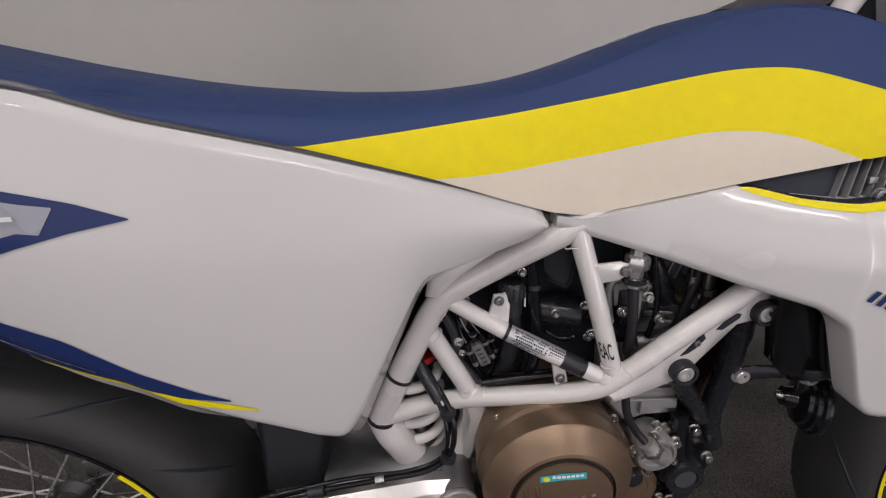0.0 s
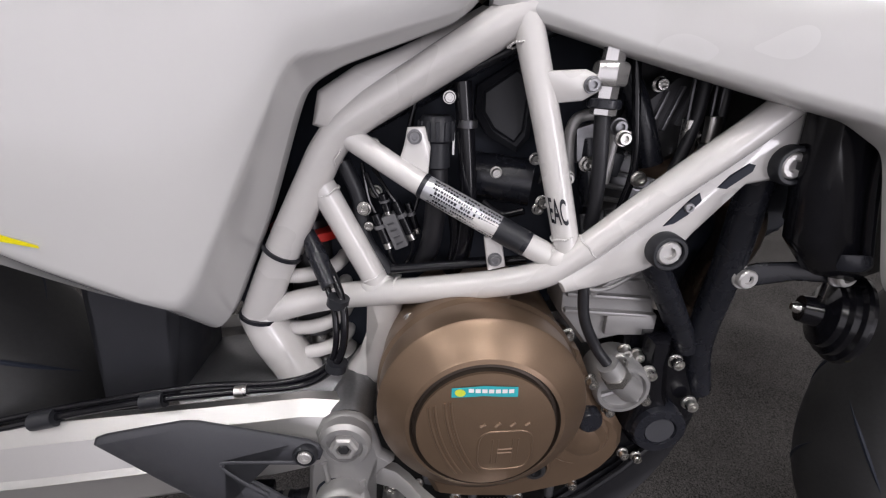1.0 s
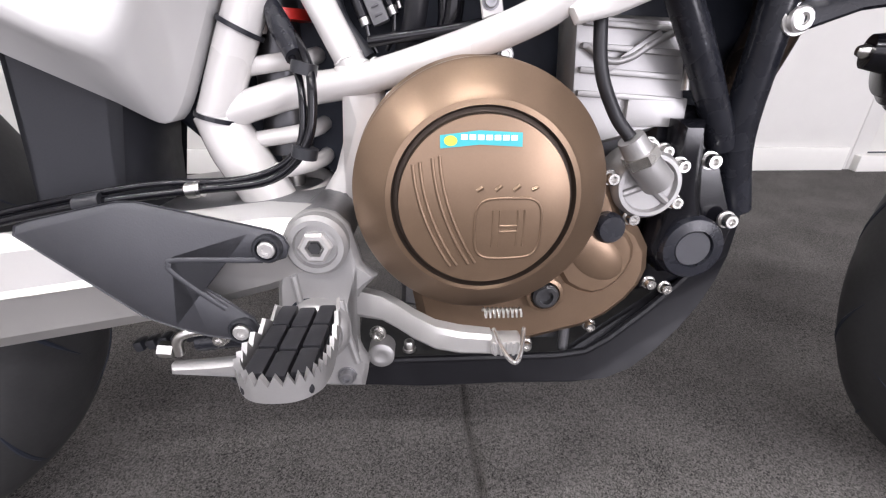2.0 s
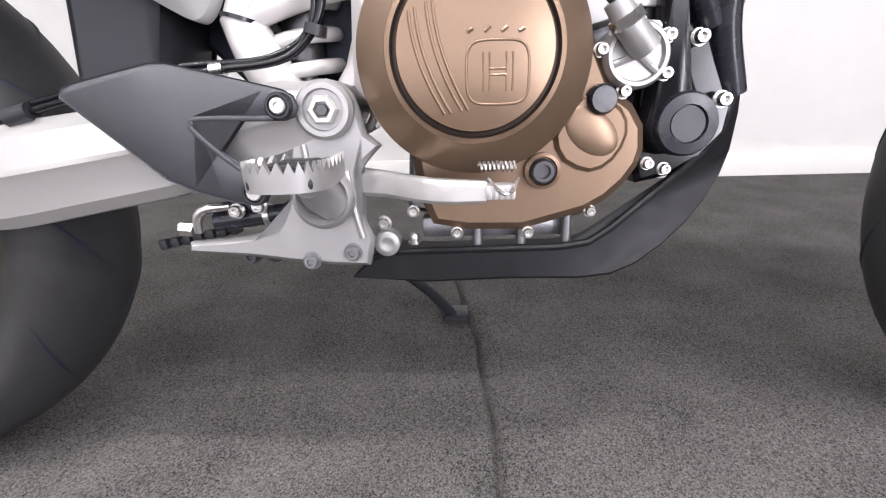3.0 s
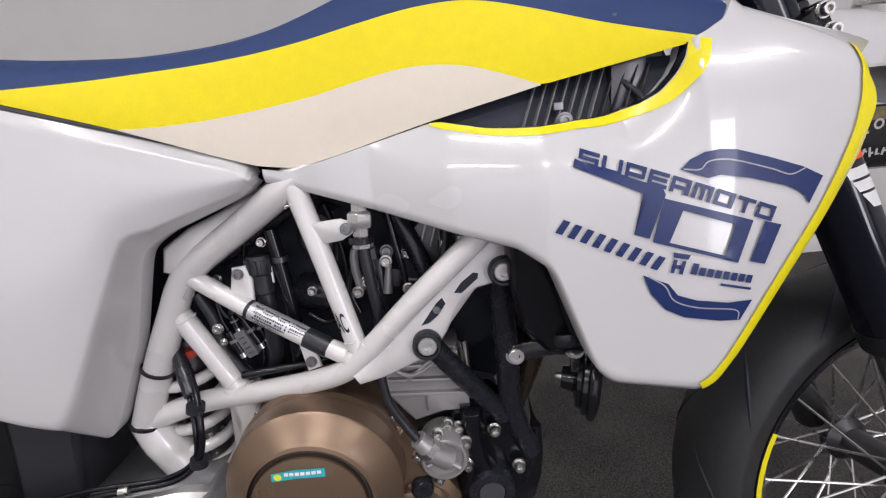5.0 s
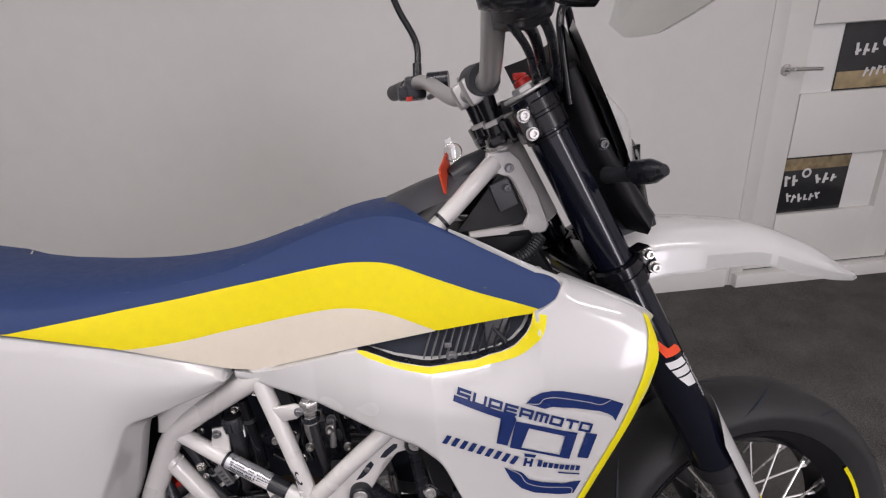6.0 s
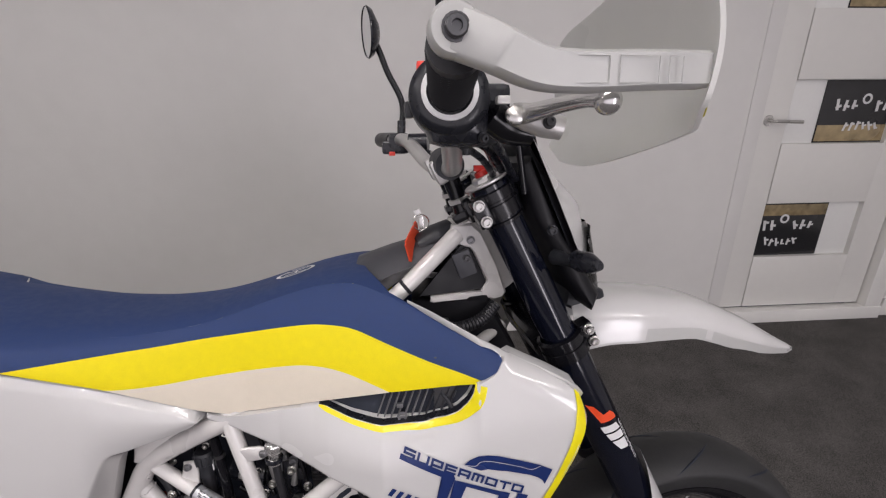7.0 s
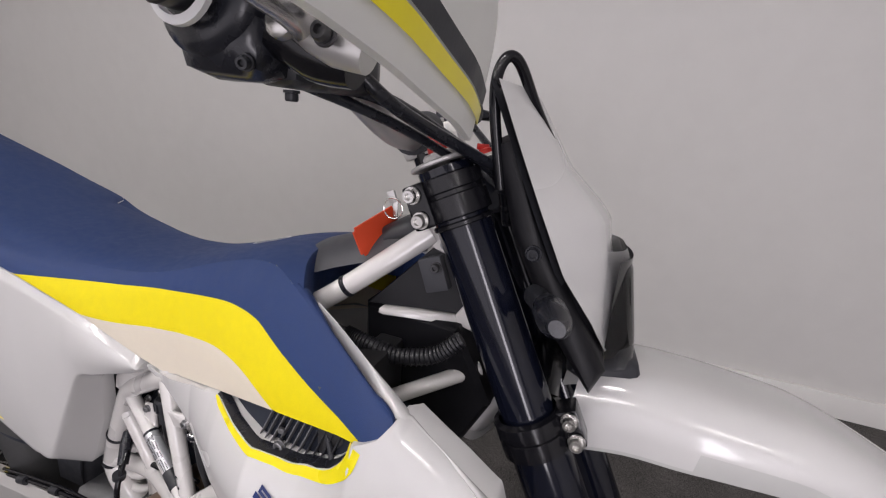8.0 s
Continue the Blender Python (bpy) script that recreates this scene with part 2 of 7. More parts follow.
def room():
    # carpet: one sheet with a soft pile
    carpet = bpy.data.materials.new("dark_grey_carpet")
    carpet.use_nodes = True
    nt = carpet.node_tree
    n, k = nt.nodes, nt.links
    b = n["Principled BSDF"]
    tc = n.new("ShaderNodeTexCoord")
    fleck = n.new("ShaderNodeTexVoronoi")
    fleck.inputs["Scale"].default_value = 620
    k.new(tc.outputs["Object"], fleck.inputs["Vector"])
    layers = []
    for sc, de in ((260, 5), (7, 4)):
        q = n.new("ShaderNodeTexNoise")
        q.inputs["Scale"].default_value, q.inputs["Detail"].default_value = sc, de
        k.new(tc.outputs["Object"], q.inputs["Vector"])
        layers.append(q)
    mix = n.new("ShaderNodeMix")
    mix.inputs[0].default_value = 0.48
    k.new(fleck.outputs["Color"], mix.inputs[2]), k.new(layers[0].outputs["Fac"], mix.inputs[3])
    mix2 = n.new("ShaderNodeMath")
    mix2.operation = "MULTIPLY_ADD"
    k.new(layers[1].outputs["Fac"], mix2.inputs[0])
    mix2.inputs[1].default_value = 0.30
    k.new(mix.outputs[0], mix2.inputs[2])
    ramp = n.new("ShaderNodeValToRGB")
    ramp.color_ramp.elements[0].position, ramp.color_ramp.elements[0].color = 0.38, (0.012, 0.0115, 0.0115, 1)
    ramp.color_ramp.elements[1].position, ramp.color_ramp.elements[1].color = 0.98, (0.182, 0.172, 0.164, 1)
    k.new(mix2.outputs[0], ramp.inputs[0])
    k.new(ramp.outputs[0], b.inputs["Base Color"])
    b.inputs["Roughness"].default_value = 0.95
    b.inputs["Specular IOR Level"].default_value = 0.15
    bp = n.new("ShaderNodeBump")
    bp.inputs["Strength"].default_value, bp.inputs["Distance"].default_value = 0.7, 0.0012
    k.new(mix.outputs[0], bp.inputs["Height"])
    k.new(bp.outputs[0], b.inputs["Normal"])

    def crease(x, y):
        """The two shallow folds of the carpet."""
        h = 0.0
        a = 0.692 - 0.085 * (y + 0.1) + 0.006 * math.sin(9 * y) + 0.003 * math.sin(31 * y + 1)
        h -= 0.010 * math.exp(-((x - a) / 0.005) ** 2) * (1 if y < 0.5 else math.exp(-((y - 0.5) / 0.1) ** 2))
        h += 0.003 * math.exp(-((x - a - 0.03) / 0.03) ** 2) * (1 if y < 0.5 else 0)
        return h

    bm = B()
    xs = sorted(set([-3.0, -1.5] + [round(-0.6 + 0.03 * i, 4) for i in range(40)] + [round(0.62 + 0.003 * i, 4) for i in range(50)] + [round(0.8 + 0.03 * i, 4) for i in range(20)] + [1.5, 2.4, 4.6]))
    ys = sorted(set([-3.0, -1.6] + [round(-0.8 + 0.025 * i, 4) for i in range(70)] + [1.2, WALL_Y]))
    g = [[bm.verts.new((x, y, crease(x, y))) for y in ys] for x in xs]
    for i in range(len(xs) - 1):
        for j in range(len(ys) - 1):
            bm.faces.new((g[i][j], g[i + 1][j], g[i + 1][j + 1], g[i][j + 1]))
    floor = part("floor", bm, carpet)
    tagged(floor, "dark grey flecked carpet floor with a fold", "floor", kind="structure")

    paint = mat("wall_paint", (0.62, 0.61, 0.59), 0.6, vary=0.025, scale=14, bump=0.06, fine=0.002)
    trimw = mat("white_trim_paint", (0.74, 0.73, 0.70), 0.4, vary=0.02, scale=30)

    def wall(name, centre, size, label):
        bm = box(B(), centre, size, 0)
        tagged(part(name, bm, paint), label, "wall", kind="structure")

    wall("wall_north", (-0.2725, WALL_Y + 0.06, 1.35), (5.475, 0.12, 2.7), "plain light grey painted wall behind the motorcycle")
    wall("wall_north_over", (2.95, WALL_Y + 0.06, 2.40), (0.97, 0.12, 0.6), "painted wall above the panelled door")
    wall("wall_north_end", (4.0175, WALL_Y + 0.06, 1.35), (1.165, 0.12, 2.7), "painted wall beside the panelled door")
    wall("wall_west", (-3.06, -0.76, 1.35), (0.12, 4.46, 2.7), "plain light grey painted side wall")
    wall("wall_east", (4.66, -0.76, 1.35), (0.12, 4.46, 2.7), "plain light grey painted side wall")
    wall("wall_south", (-2.75, -3.06, 1.35), (0.7, 0.12, 2.7), "plain light grey painted wall opposite")
    wall("wall_south_end", (4.35, -3.06, 1.35), (0.7, 0.12, 2.7), "plain light grey painted wall opposite")
    wall("wall_south_over", (0.8, -3.06, 2.55), (6.4, 0.12, 0.3), "painted wall above the shop window")
    wall("wall_south_sill", (0.025, -3.06, 0.15), (4.85, 0.12, 0.3), "painted wall below the shop window")
    wall("wall_south_sill_end", (3.525, -3.06, 0.15), (0.95, 0.12, 0.3), "painted wall below the shop window")
    bm = box(B(), (0.8, -0.8, 2.76), (7.9, 4.7, 0.12), 0)
    tagged(part("ceiling", bm, mat("ceiling_paint", (0.75, 0.75, 0.74), 0.7, vary=0.02)), "plain white ceiling with light panels", "ceiling", kind="structure")
    bm = box(B(), (-0.2825, WALL_Y - 0.008, 0.05), (5.435, 0.016, 0.10), 0.004)
    tagged(part("baseboard", bm, trimw), "white painted baseboard along the wall", "baseboard", kind="structure")
    bm = box(B(), (3.9775, WALL_Y - 0.008, 0.05), (1.065, 0.016, 0.10), 0.004)
    tagged(part("baseboard", bm, trimw), "white painted baseboard beside the door", "baseboard", kind="structure")

    # panelled door with its casing
    door = tagged(empty("door_1", (2.495, WALL_Y, 0)), "closed white panelled door with glazed posters in its panels", "door", kind="structure")
    doorw = mat("white_door_paint", (0.66, 0.65, 0.62), 0.35, vary=0.02, scale=25)
    x0, x1, top = 0.04, 0.82, 2.06
    bm = box(B(), (0.0, 0.050, 1.05), (0.07, 0.11, 2.10), 0.004)
    part("casing", bm, paint, door)
    bm = box(B(), (0.87, 0.02, 1.05), (0.09, 0.11, 2.10), 0.006)
    part("casing", bm, trimw, door)
    bm = box(B(), (0.43, 0.03, 2.09), (0.80, 0.11, 0.07), 0.004)
    part("casing", bm, trimw, door)
    bm = box(B(), (0.45, -0.01, 0.034), (0.94, 0.06, 0.068), 0.004)
    part("threshold", bm, trimw, door)
    rows = [(0.355, 0.635), (0.922, 1.205), (1.49, 1.77)]
    bm = B()
    zs = [0.075] + [v for r in rows for v in r] + [top]
    for a, b2 in zip(zs[0::2], zs[1::2]):
        box(bm, ((x0 + x1) / 2, 0.03, (a + b2) / 2), (x1 - x0 - 0.26, 0.04, b2 - a), 0.003)
    for a in (x0 + 0.06, x1 - 0.07):
        box(bm, (a, 0.03, (0.075 + top) / 2), (0.14 if a > 0.4 else 0.13, 0.0404, top - 0.075), 0.003)
    part("leaf", bm, doorw, door)
    frost = mat("white_panel_board", (0.70, 0.70, 0.68), 0.35, vary=0.02)
    black = mat("poster_black", (0.02, 0.02, 0.022), 0.18, vary=0.3, scale=9)
    ink = mat("poster_white_ink", (0.6, 0.6, 0.6), 0.4)
    tan = mat("poster_tan_picture", (0.26, 0.20, 0.11), 0.25, vary=0.6, scale=26)
    for i, (a, b2) in enumerate(rows):
        part("panel", box(B(), ((x0 + x1) / 2, 0.042, (a + b2) / 2), (x1 - x0 - 0.24, 0.012, b2 - a + 0.01), 0.001), frost, door)
        # posters: a dark sheet with lettering that stands as plain shapes
        px0 = 0.085 if i == 0 else 0.335
        pw = 0.43
        pc = px0 + pw / 2
        poster = part("poster", box(B(), (pc, 0.033, (a + b2) / 2), (pw, 0.004, b2 - a - 0.004), 0.0008), black, door, "dark poster with pale graffiti-like marks")
        part("poster_band", box(B(), (pc, 0.0300, a + (b2 - a) * (0.86 if i == 0 else 0.16)), (pw * 0.98, 0.0015, (b2 - a) * (0.2 if i == 0 else 0.26)), 0.0003), tan, poster, "tan picture strip")
        rng = random.Random(5 + i)
        bm = B()
        for row, (zc, wid, hh) in enumerate(((0.60, 0.74, 0.17), (0.27, 0.42, 0.14))):
            z = a + (b2 - a) * zc
            nbar = 8 if row == 0 else 6
            for s in range(nbar):
                xx = pc + wid * pw * ((s + 0.5) / nbar - 0.5)
                if row == 0 and s in (3, 4):
                    continue
                hgt = (b2 - a) * hh * rng.uniform(0.7, 1.15)
                box(bm, (xx, 0.0285, z + rng.uniform(-0.006, 0.006)), (wid * pw / nbar * 0.34, 0.001, hgt), 0.0002, Matrix.Rotation(rng.uniform(-0.5, 0.3), 4, "Y"))
                box(bm, (xx + 0.006, 0.0287, z + rng.uniform(-0.012, 0.012)), (wid * pw / nbar * 0.72, 0.001, hgt * 0.22), 0.0002, Matrix.Rotation(rng.uniform(-0.4, 0.4), 4, "Y"))
        lathe(bm, [(0.014, 0), (0.024, 0.0008), (0.024, 0.0010), (0.014, 0.0016)], (pc, 0.0298, a + (b2 - a) * 0.70), (0, -1, 0), 12)
        part("poster_marks", bm, ink, poster, "pale hand-drawn marks")
    bm = B()
    cyl(bm, (0.075, 0.012, 1.03), (0, -1, 0), 0.024, 0.008)
    tube(bm, [(0.075, 0.006, 1.03), (0.075, -0.036, 1.03), (0.088, -0.042, 1.03), (0.20, -0.042, 1.026)], 0.008, 10)
    part("door_handle", bm, STEEL, door, "brushed steel lever handle")
    # second frame further along the wall
    side = tagged(empty("door_2", (3.455, WALL_Y, 0)), "edge of a further white panelled door", "door", kind="structure")
    part("leaf", box(B(), (0.42, -0.012, 1.03), (0.80, 0.03, 1.96), 0.004), doorw, side)
    bm = B()
    for a, b2 in rows:
        box(bm, (0.42, -0.030, (a + b2) / 2), (0.56, 0.008, b2 - a), 0.003)
    part("panel", bm, frost, side)

    # shop window opposite, through which the daylight comes
    win = tagged(empty("window_1", (0.8, -3.06, 1.35)), "wide shop window with white dividing bars", "window", kind="structure")
    bm = B()
    for x, wd in ((-3.17, 0.06), (-1.06, 0.07), (1.06, 0.07), (3.17, 0.06)):
        box(bm, (x, 0, 0), (wd, 0.08, 2.1), 0.004)
    part("mullion", bm, trimw, win)
    bm = B()
    for z in (-1.02, 1.02):
        box(bm, (0, 0, z), (6.28, 0.078, 0.06), 0.004)
    part("window_frame", bm, trimw, win)
    day = bpy.data.lights.new("window_daylight", "AREA")
    day.shape, day.size, day.size_y, day.energy, day.color = "RECTANGLE", 6.2, 2.0, DAY, (1.0, 0.94, 0.96)
    sun = new("window_daylight", day)
    sun.matrix_basis = look((0.8, -3.02, 1.35), (0.8, 0.0, 1.1))

    # tall narrow glass door beside the shop window
    slim = tagged(empty("door_3", (2.75, -3.045, 0.0)), "narrow glazed street door in a white frame", "door", kind="structure")
    for x in (-0.27, 0.27):
        part("door_jamb", box(B(), (x, 0, 1.18), (0.05, 0.14, 2.36), 0.004), trimw, slim)
    for z in (0.03, 2.09):
        part("door_rail", box(B(), (0, 0, z), (0.49, 0.13, 0.06), 0.004), trimw, slim)
    glaze = bpy.data.lights.new("door_daylight", "AREA")
    glaze.shape, glaze.size, glaze.size_y, glaze.energy, glaze.color = "RECTANGLE", 0.48, 1.98, DOORWAY, (1.0, 0.95, 0.97)
    new("door_daylight", glaze).matrix_basis = look((2.75, -2.985, 1.06), (2.75, 0.0, 1.06))

    # light panels set in the ceiling
    glow = bpy.data.materials.new("lit_panel")
    glow.use_nodes = True
    e = glow.node_tree.nodes["Principled BSDF"]
    e.inputs["Emission Color"].default_value = (1.0, 0.955, 0.90, 1)
    e.inputs["Emission Strength"].default_value = LAMP
    for i, (x, y) in enumerate(((-1.5, -0.7), (0.55, -0.7), (-1.1, -1.9), (0.8, -1.9), (2.7, -1.9))):
        lamp = tagged(empty("ceiling_light", (x, y, 2.695)), "lit rectangular ceiling light panel", "ceiling light", group="ceiling lights")
        bm = box(B(), (0, 0, 0), (1.2, 0.074, 0.008), 0)
        part("diffuser", bm, glow, lamp)
        bm = B()
        for sx, sy, wx, wy in ((0, 0.044, 1.23, 0.014), (0, -0.044, 1.23, 0.014), (0.607, 0, 0.014, 0.074), (-0.607, 0, 0.014, 0.074)):
            box(bm, (sx, sy, -0.002), (wx, wy, 0.014), 0.002)
        part("frame", bm, trimw, lamp)


room()

# ---------------------------------------------------------------- motorcycle
LEAN = 5.0
BIKE = tagged(empty("motorcycle"), "white, blue and yellow road motorcycle leaning on its side stand", "motorcycle")
BIKE.matrix_basis = pose(0, 0, 0.005, -LEAN, 0, 0)

RAKE = radians(26.0)
FORK_DIR = Vector((math.sin(RAKE), 0, -math.cos(RAKE)))
FORK_FWD = Vector((math.cos(RAKE), 0, math.sin(RAKE)))
STEER_AT = Vector((1.012, 0, 1.002))
STEER = Matrix.Translation((0.010, 0, -0.008)) @ Matrix.Rotation(radians(-2.2), 4, "X") @ Matrix.Translation(STEER_AT) @ Matrix.Rotation(radians(5.0), 4, -FORK_DIR) @ Matrix.Translation(-STEER_AT)


def steered(bm):
    bmesh.ops.transform(bm, matrix=STEER, verts=bm.verts[:])
    return bm


# ---- rear side panel (tank half)
panel_top = curve((-0.35, 1.03), (0.22, 0.902), (0.285, 0.877), (0.41, 0.8415), (0.515, 0.8080), (0.61, 0.778), (0.626, 0.7725), (0.6345, 0.766), (0.6385, 0.757))
panel_low = soft_curve(0.010, (-0.35, 0.895), (0.05, 0.748), (0.139, 0.668), (0.171, 0.642), (0.216, 0.611), (0.262, 0.570), (0.320, 0.531), (0.385, 0.492), (0.413, 0.476), (0.424, 0.486), (0.470, 0.588), (0.512, 0.692), (0.540, 0.708), (0.60, 0.730), (0.624, 0.739), (0.6345, 0.746), (0.6385, 0.755))
panel_face = curve((-0.35, -0.138), (0.20, -0.126), (0.40, -0.107), (0.50, -0.096), (0.64, -0.085))
lip_high = curve((0.0, 0.030), (0.25, 0.036), (0.38, 0.045), (0.42, 0.055), (0.47, 0.042), (0.505, 0.024), (0.54, 0.010), (0.64, 0.004))
lip_deep = curve((0.0, 0.010), (0.18, 0.012), (0.25, 0.018), (0.32, 0.036), (0.38, 0.052), (0.47, 0.048), (0.51, 0.025), (0.56, 0.014), (0.64, 0.006))


def panel_y(x, z):
    t, l = panel_top(x), panel_low(x)
    up = min(max((t - z) / 0.010, 0), 1)
    low = min(max((z - l) / lip_high(x), 0), 1)
    e = 1 - low if low < 0.8 else (1 - low) * (1 - low) * 2.5 + 0.1 * (1 - low) * 5
    belly = 0.010 * math.sin(math.pi * min(max((z - l) / max(t - l, 0.01), 0), 1))
    return panel_face(x) - belly + 0.005 * (1 - up) + lip_deep(x) * e


def panel_fn(u, v):
    x = -0.34 + 0.978 * math.sin(math.pi / 2 * u)
    t, l = panel_top(x), panel_low(x)
    z = l + (t - l) * (0.5 - 0.5 * math.cos(math.pi * v))
    return (x, panel_y(x, z), z)


bm = sheet(B(), panel_fn, 190, 60, 0.02)
SIDE = part("side_panel", bm, WHITE, BIKE, "glossy white rear side panel with blue and yellow film", 60)
bm = sheet(B(), lambda u, v: (lambda p: (p[0], 0.060 - 0.92 * p[1], p[2] - 0.022))(panel_fn(u, v)), 60, 14, -0.03)
part("side_panel", bm, WHITE, BIKE, "glossy white rear side panel", 60)


def film(name, fn_y, low, high, x0, x1, material, parent, lift=0.0012, nu=40, nv=4, label=""):
    """A printed film that lies on a curved skin, between two lines."""
    bm = sheet(B(), lambda u, v: (lambda x: (lambda z: (x, fn_y(x, z) - lift, z))(low(x) + (high(x) - low(x)) * v))(x0 + (x1 - x0) * u), nu, nv)
    return part(name, bm, material, parent, label, 60)


film("blue_arrow_film", panel_y, curve((0.0, 0.735), (0.185, 0.784), (0.228, 0.793), (0.274, 0.7995)), curve((0.0, 0.885), (0.203, 0.828), (0.237, 0.817), (0.274, 0.8005)), 0.0, 0.274, NAVY, SIDE)
film("grey_badge_film", panel_y, curve((0.10, 0.778), (0.191, 0.797), (0.207, 0.794), (0.222, 0.814)), curve((0.10, 0.846), (0.199, 0.8205), (0.222, 0.8155)), 0.10, 0.222, GREYF, SIDE, 0.0018)
film("blue_sweep_film", panel_y, lambda x: max(curve((-0.05, 0.77), (0.124, 0.682), (0.142, 0.668), (0.210, 0.640), (0.264, 0.612), (0.310, 0.600))(x), panel_low(x) + 0.002), curve((-0.05, 0.83), (0.140, 0.718), (0.187, 0.692), (0.233, 0.650), (0.285, 0.615), (0.310, 0.602)), -0.05, 0.310, NAVY, SIDE)
film("yellow_sweep_film", panel_y, lambda x: max(curve((0.138, 0.666), (0.209, 0.6345), (0.263, 0.605), (0.305, 0.591), (0.334, 0.584))(x), panel_low(x) + 0.001), lambda x: max(curve((0.138, 0.668), (0.210, 0.6405), (0.265, 0.613), (0.305, 0.598), (0.334, 0.586))(x), panel_low(x) + 0.002), 0.138, 0.334, NEON, SIDE, 0.0016)
film("grey_sweep_film", panel_y, curve((0.06, 0.722), (0.150, 0.680), (0.200, 0.654)), curve((0.06, 0.7235), (0.150, 0.6825), (0.200, 0.655)), 0.06, 0.200, GREYF, SIDE, 0.0018)
# badge lettering stands as plain bars
bm = B()
for i in range(3):
    sheet(bm, lambda u, v, i=i: (0.12 + 0.035 * u + 0.02 * i, panel_y(0.14, 0.80) - 0.0026, 0.792 + 0.008 * i + 0.004 * v), 2, 1)
part("badge_print", bm, WHITEF, SIDE)
# dark seam under the seat
tube_line = [(x, panel_y(x, panel_top(x)) + 0.004, panel_top(x) + 0.004) for x in np.linspace(-0.3, 0.624, 24)]
part("seat_seam", tube(B(), tube_line, 0.0030, 8, steps=2), GREYSM, BIKE)

# ---- seat
seat_low = soft_curve(0.008, (-0.35, 1.033), (0.22, 0.905), (0.285, 0.880), (0.41, 0.8445), (0.515, 0.8100), (0.60, 0.778), (0.637, 0.765), (0.672, 0.760), (0.71, 0.767), (0.797, 0.789), (0.894, 0.810), (1.014, 0.831), (1.06, 0.838))
cream_top = soft_curve(0.02, (0.40, 0.83), (0.510, 0.808), (0.545, 0.806), (0.594, 0.808), (0.644, 0.814), (0.694, 0.821), (0.744, 0.831), (0.782, 0.837), (0.815, 0.836), (0.844, 0.830), (0.892, 0.811), (1.1, 0.72))
yellow_top = soft_curve(0.02, (0.30, 0.836), (0.405, 0.845), (0.494, 0.850), (0.594, 0.858), (0.644, 0.864), (0.694, 0.871), (0.744, 0.880), (0.790, 0.887), (0.820, 0.888), (0.848, 0.886), (0.894, 0.870), (0.944, 0.852), (1.014, 0.832), (1.1, 0.80))
shoulder = soft_curve(0.03, (-0.35, 1.044), (0.145, 0.919), (0.234, 0.899), (0.33, 0.883), (0.44, 0.871), (0.53, 0.868), (0.61, 0.874), (0.665, 0.886), (0.735, 0.912), (0.80, 0.931), (0.85, 0.938), (0.898, 0.924), (0.948, 0.898), (1.0, 0.872), (1.045, 0.850))
seat_top = soft_curve(0.03, (-0.35, 1.060), (0.145, 0.931), (0.234, 0.912), (0.33, 0.896), (0.44, 0.884), (0.53, 0.881), (0.61, 0.888), (0.665, 0.900), (0.735, 0.921), (0.79, 0.938), (0.84, 0.945), (0.87, 0.944))


def seat_y(x, z):
    """The near flank of the seat."""
    lo, sh = seat_low(x), shoulder(x)
    v = min(max((z - lo) / max(sh - lo, 0.005), 0), 1)
    wide = curve((-0.3, 0.118), (0.2, 0.120), (0.41, 0.102), (0.515, 0.092), (0.64, 0.085), (0.70, 0.088), (0.80, 0.112), (0.894, 0.132), (0.98, 0.147), (1.014, 0.156), (1.05, 0.160))(x)
    neck = curve((-0.3, 0.10), (0.3, 0.092), (0.5, 0.073), (0.65, 0.063), (0.80, 0.064), (0.85, 0.071), (0.90, 0.092), (0.95, 0.112), (1.033, 0.143), (1.05, 0.147))(x)
    return -(wide + (neck - wide) * v ** 1.8 - 0.009 * max(0.0, (v - 0.75) / 0.25) ** 2 * curve((0.3, 1.0), (0.80, 1.0), (0.88, 0.0))(x))


FAR = 0.068


def clampz(f, g, x):
    return max(f(x), g(x))


def far_side(x, y, z):
    """The far twin of a point of the near flank, lower by the bike's lean."""
    yy = FAR / 2 + (FAR / 2 - y) * 0.92
    return (x, yy, z - 0.05 * (yy + 0.055))


def flank(name, low, high, x0, x1, material, sign=1, nu=90, nv=10, pack=False):
    def fn(u, v):
        x = x0 + (x1 - x0) * (math.sin(math.pi / 2 * u) if pack else u)
        a, b = low(x), high(x)
        z = a + (max(b, a) - a) * v
        y = seat_y(x, z)
        return (x, y, z) if sign > 0 else far_side(x, y, z)

    return part(name, sheet(B(), fn, nu, nv), material, SEAT, "", 60)


def round_end(x):
    return math.sqrt(max(0.0, 1 - min(max((x - 1.010) / 0.025, 0), 1) ** 2))


def nose_end(x):
    """Rounds the wing's front corner, upper half."""
    return shoulder(x) if x < 1.010 else 0.852 + (shoulder(1.010) - 0.852) * round_end(x)


def nose_low(x):
    """Lower half of the rounded corner."""
    return seat_low(x) if x < 1.010 else 0.852 - (0.852 - seat_low(1.010)) * round_end(x)


SEAT = empty("seat")
SEAT.parent = BIKE
SEAT.matrix_basis = Matrix.Translation((0.006, 0, 0.001))
SEAT["label"] = "blue, yellow and cream grippy motorcycle seat"
for sgn in (1, -1):
    flank("cream_side", seat_low, lambda x: min(cream_top(x), shoulder(x)), 0.515, 0.893, CREAM, sgn)
    flank("yellow_side", lambda x: clampz(cream_top, seat_low, x), lambda x: clampz(yellow_top, seat_low, x), 0.405, 1.014, YELLOW, sgn)
    flank("blue_side", lambda x: clampz(yellow_top, nose_low, x), lambda x: max(nose_end(x), nose_low(x)), -0.33, 1.035, BLUE, sgn, 150, 12, True)


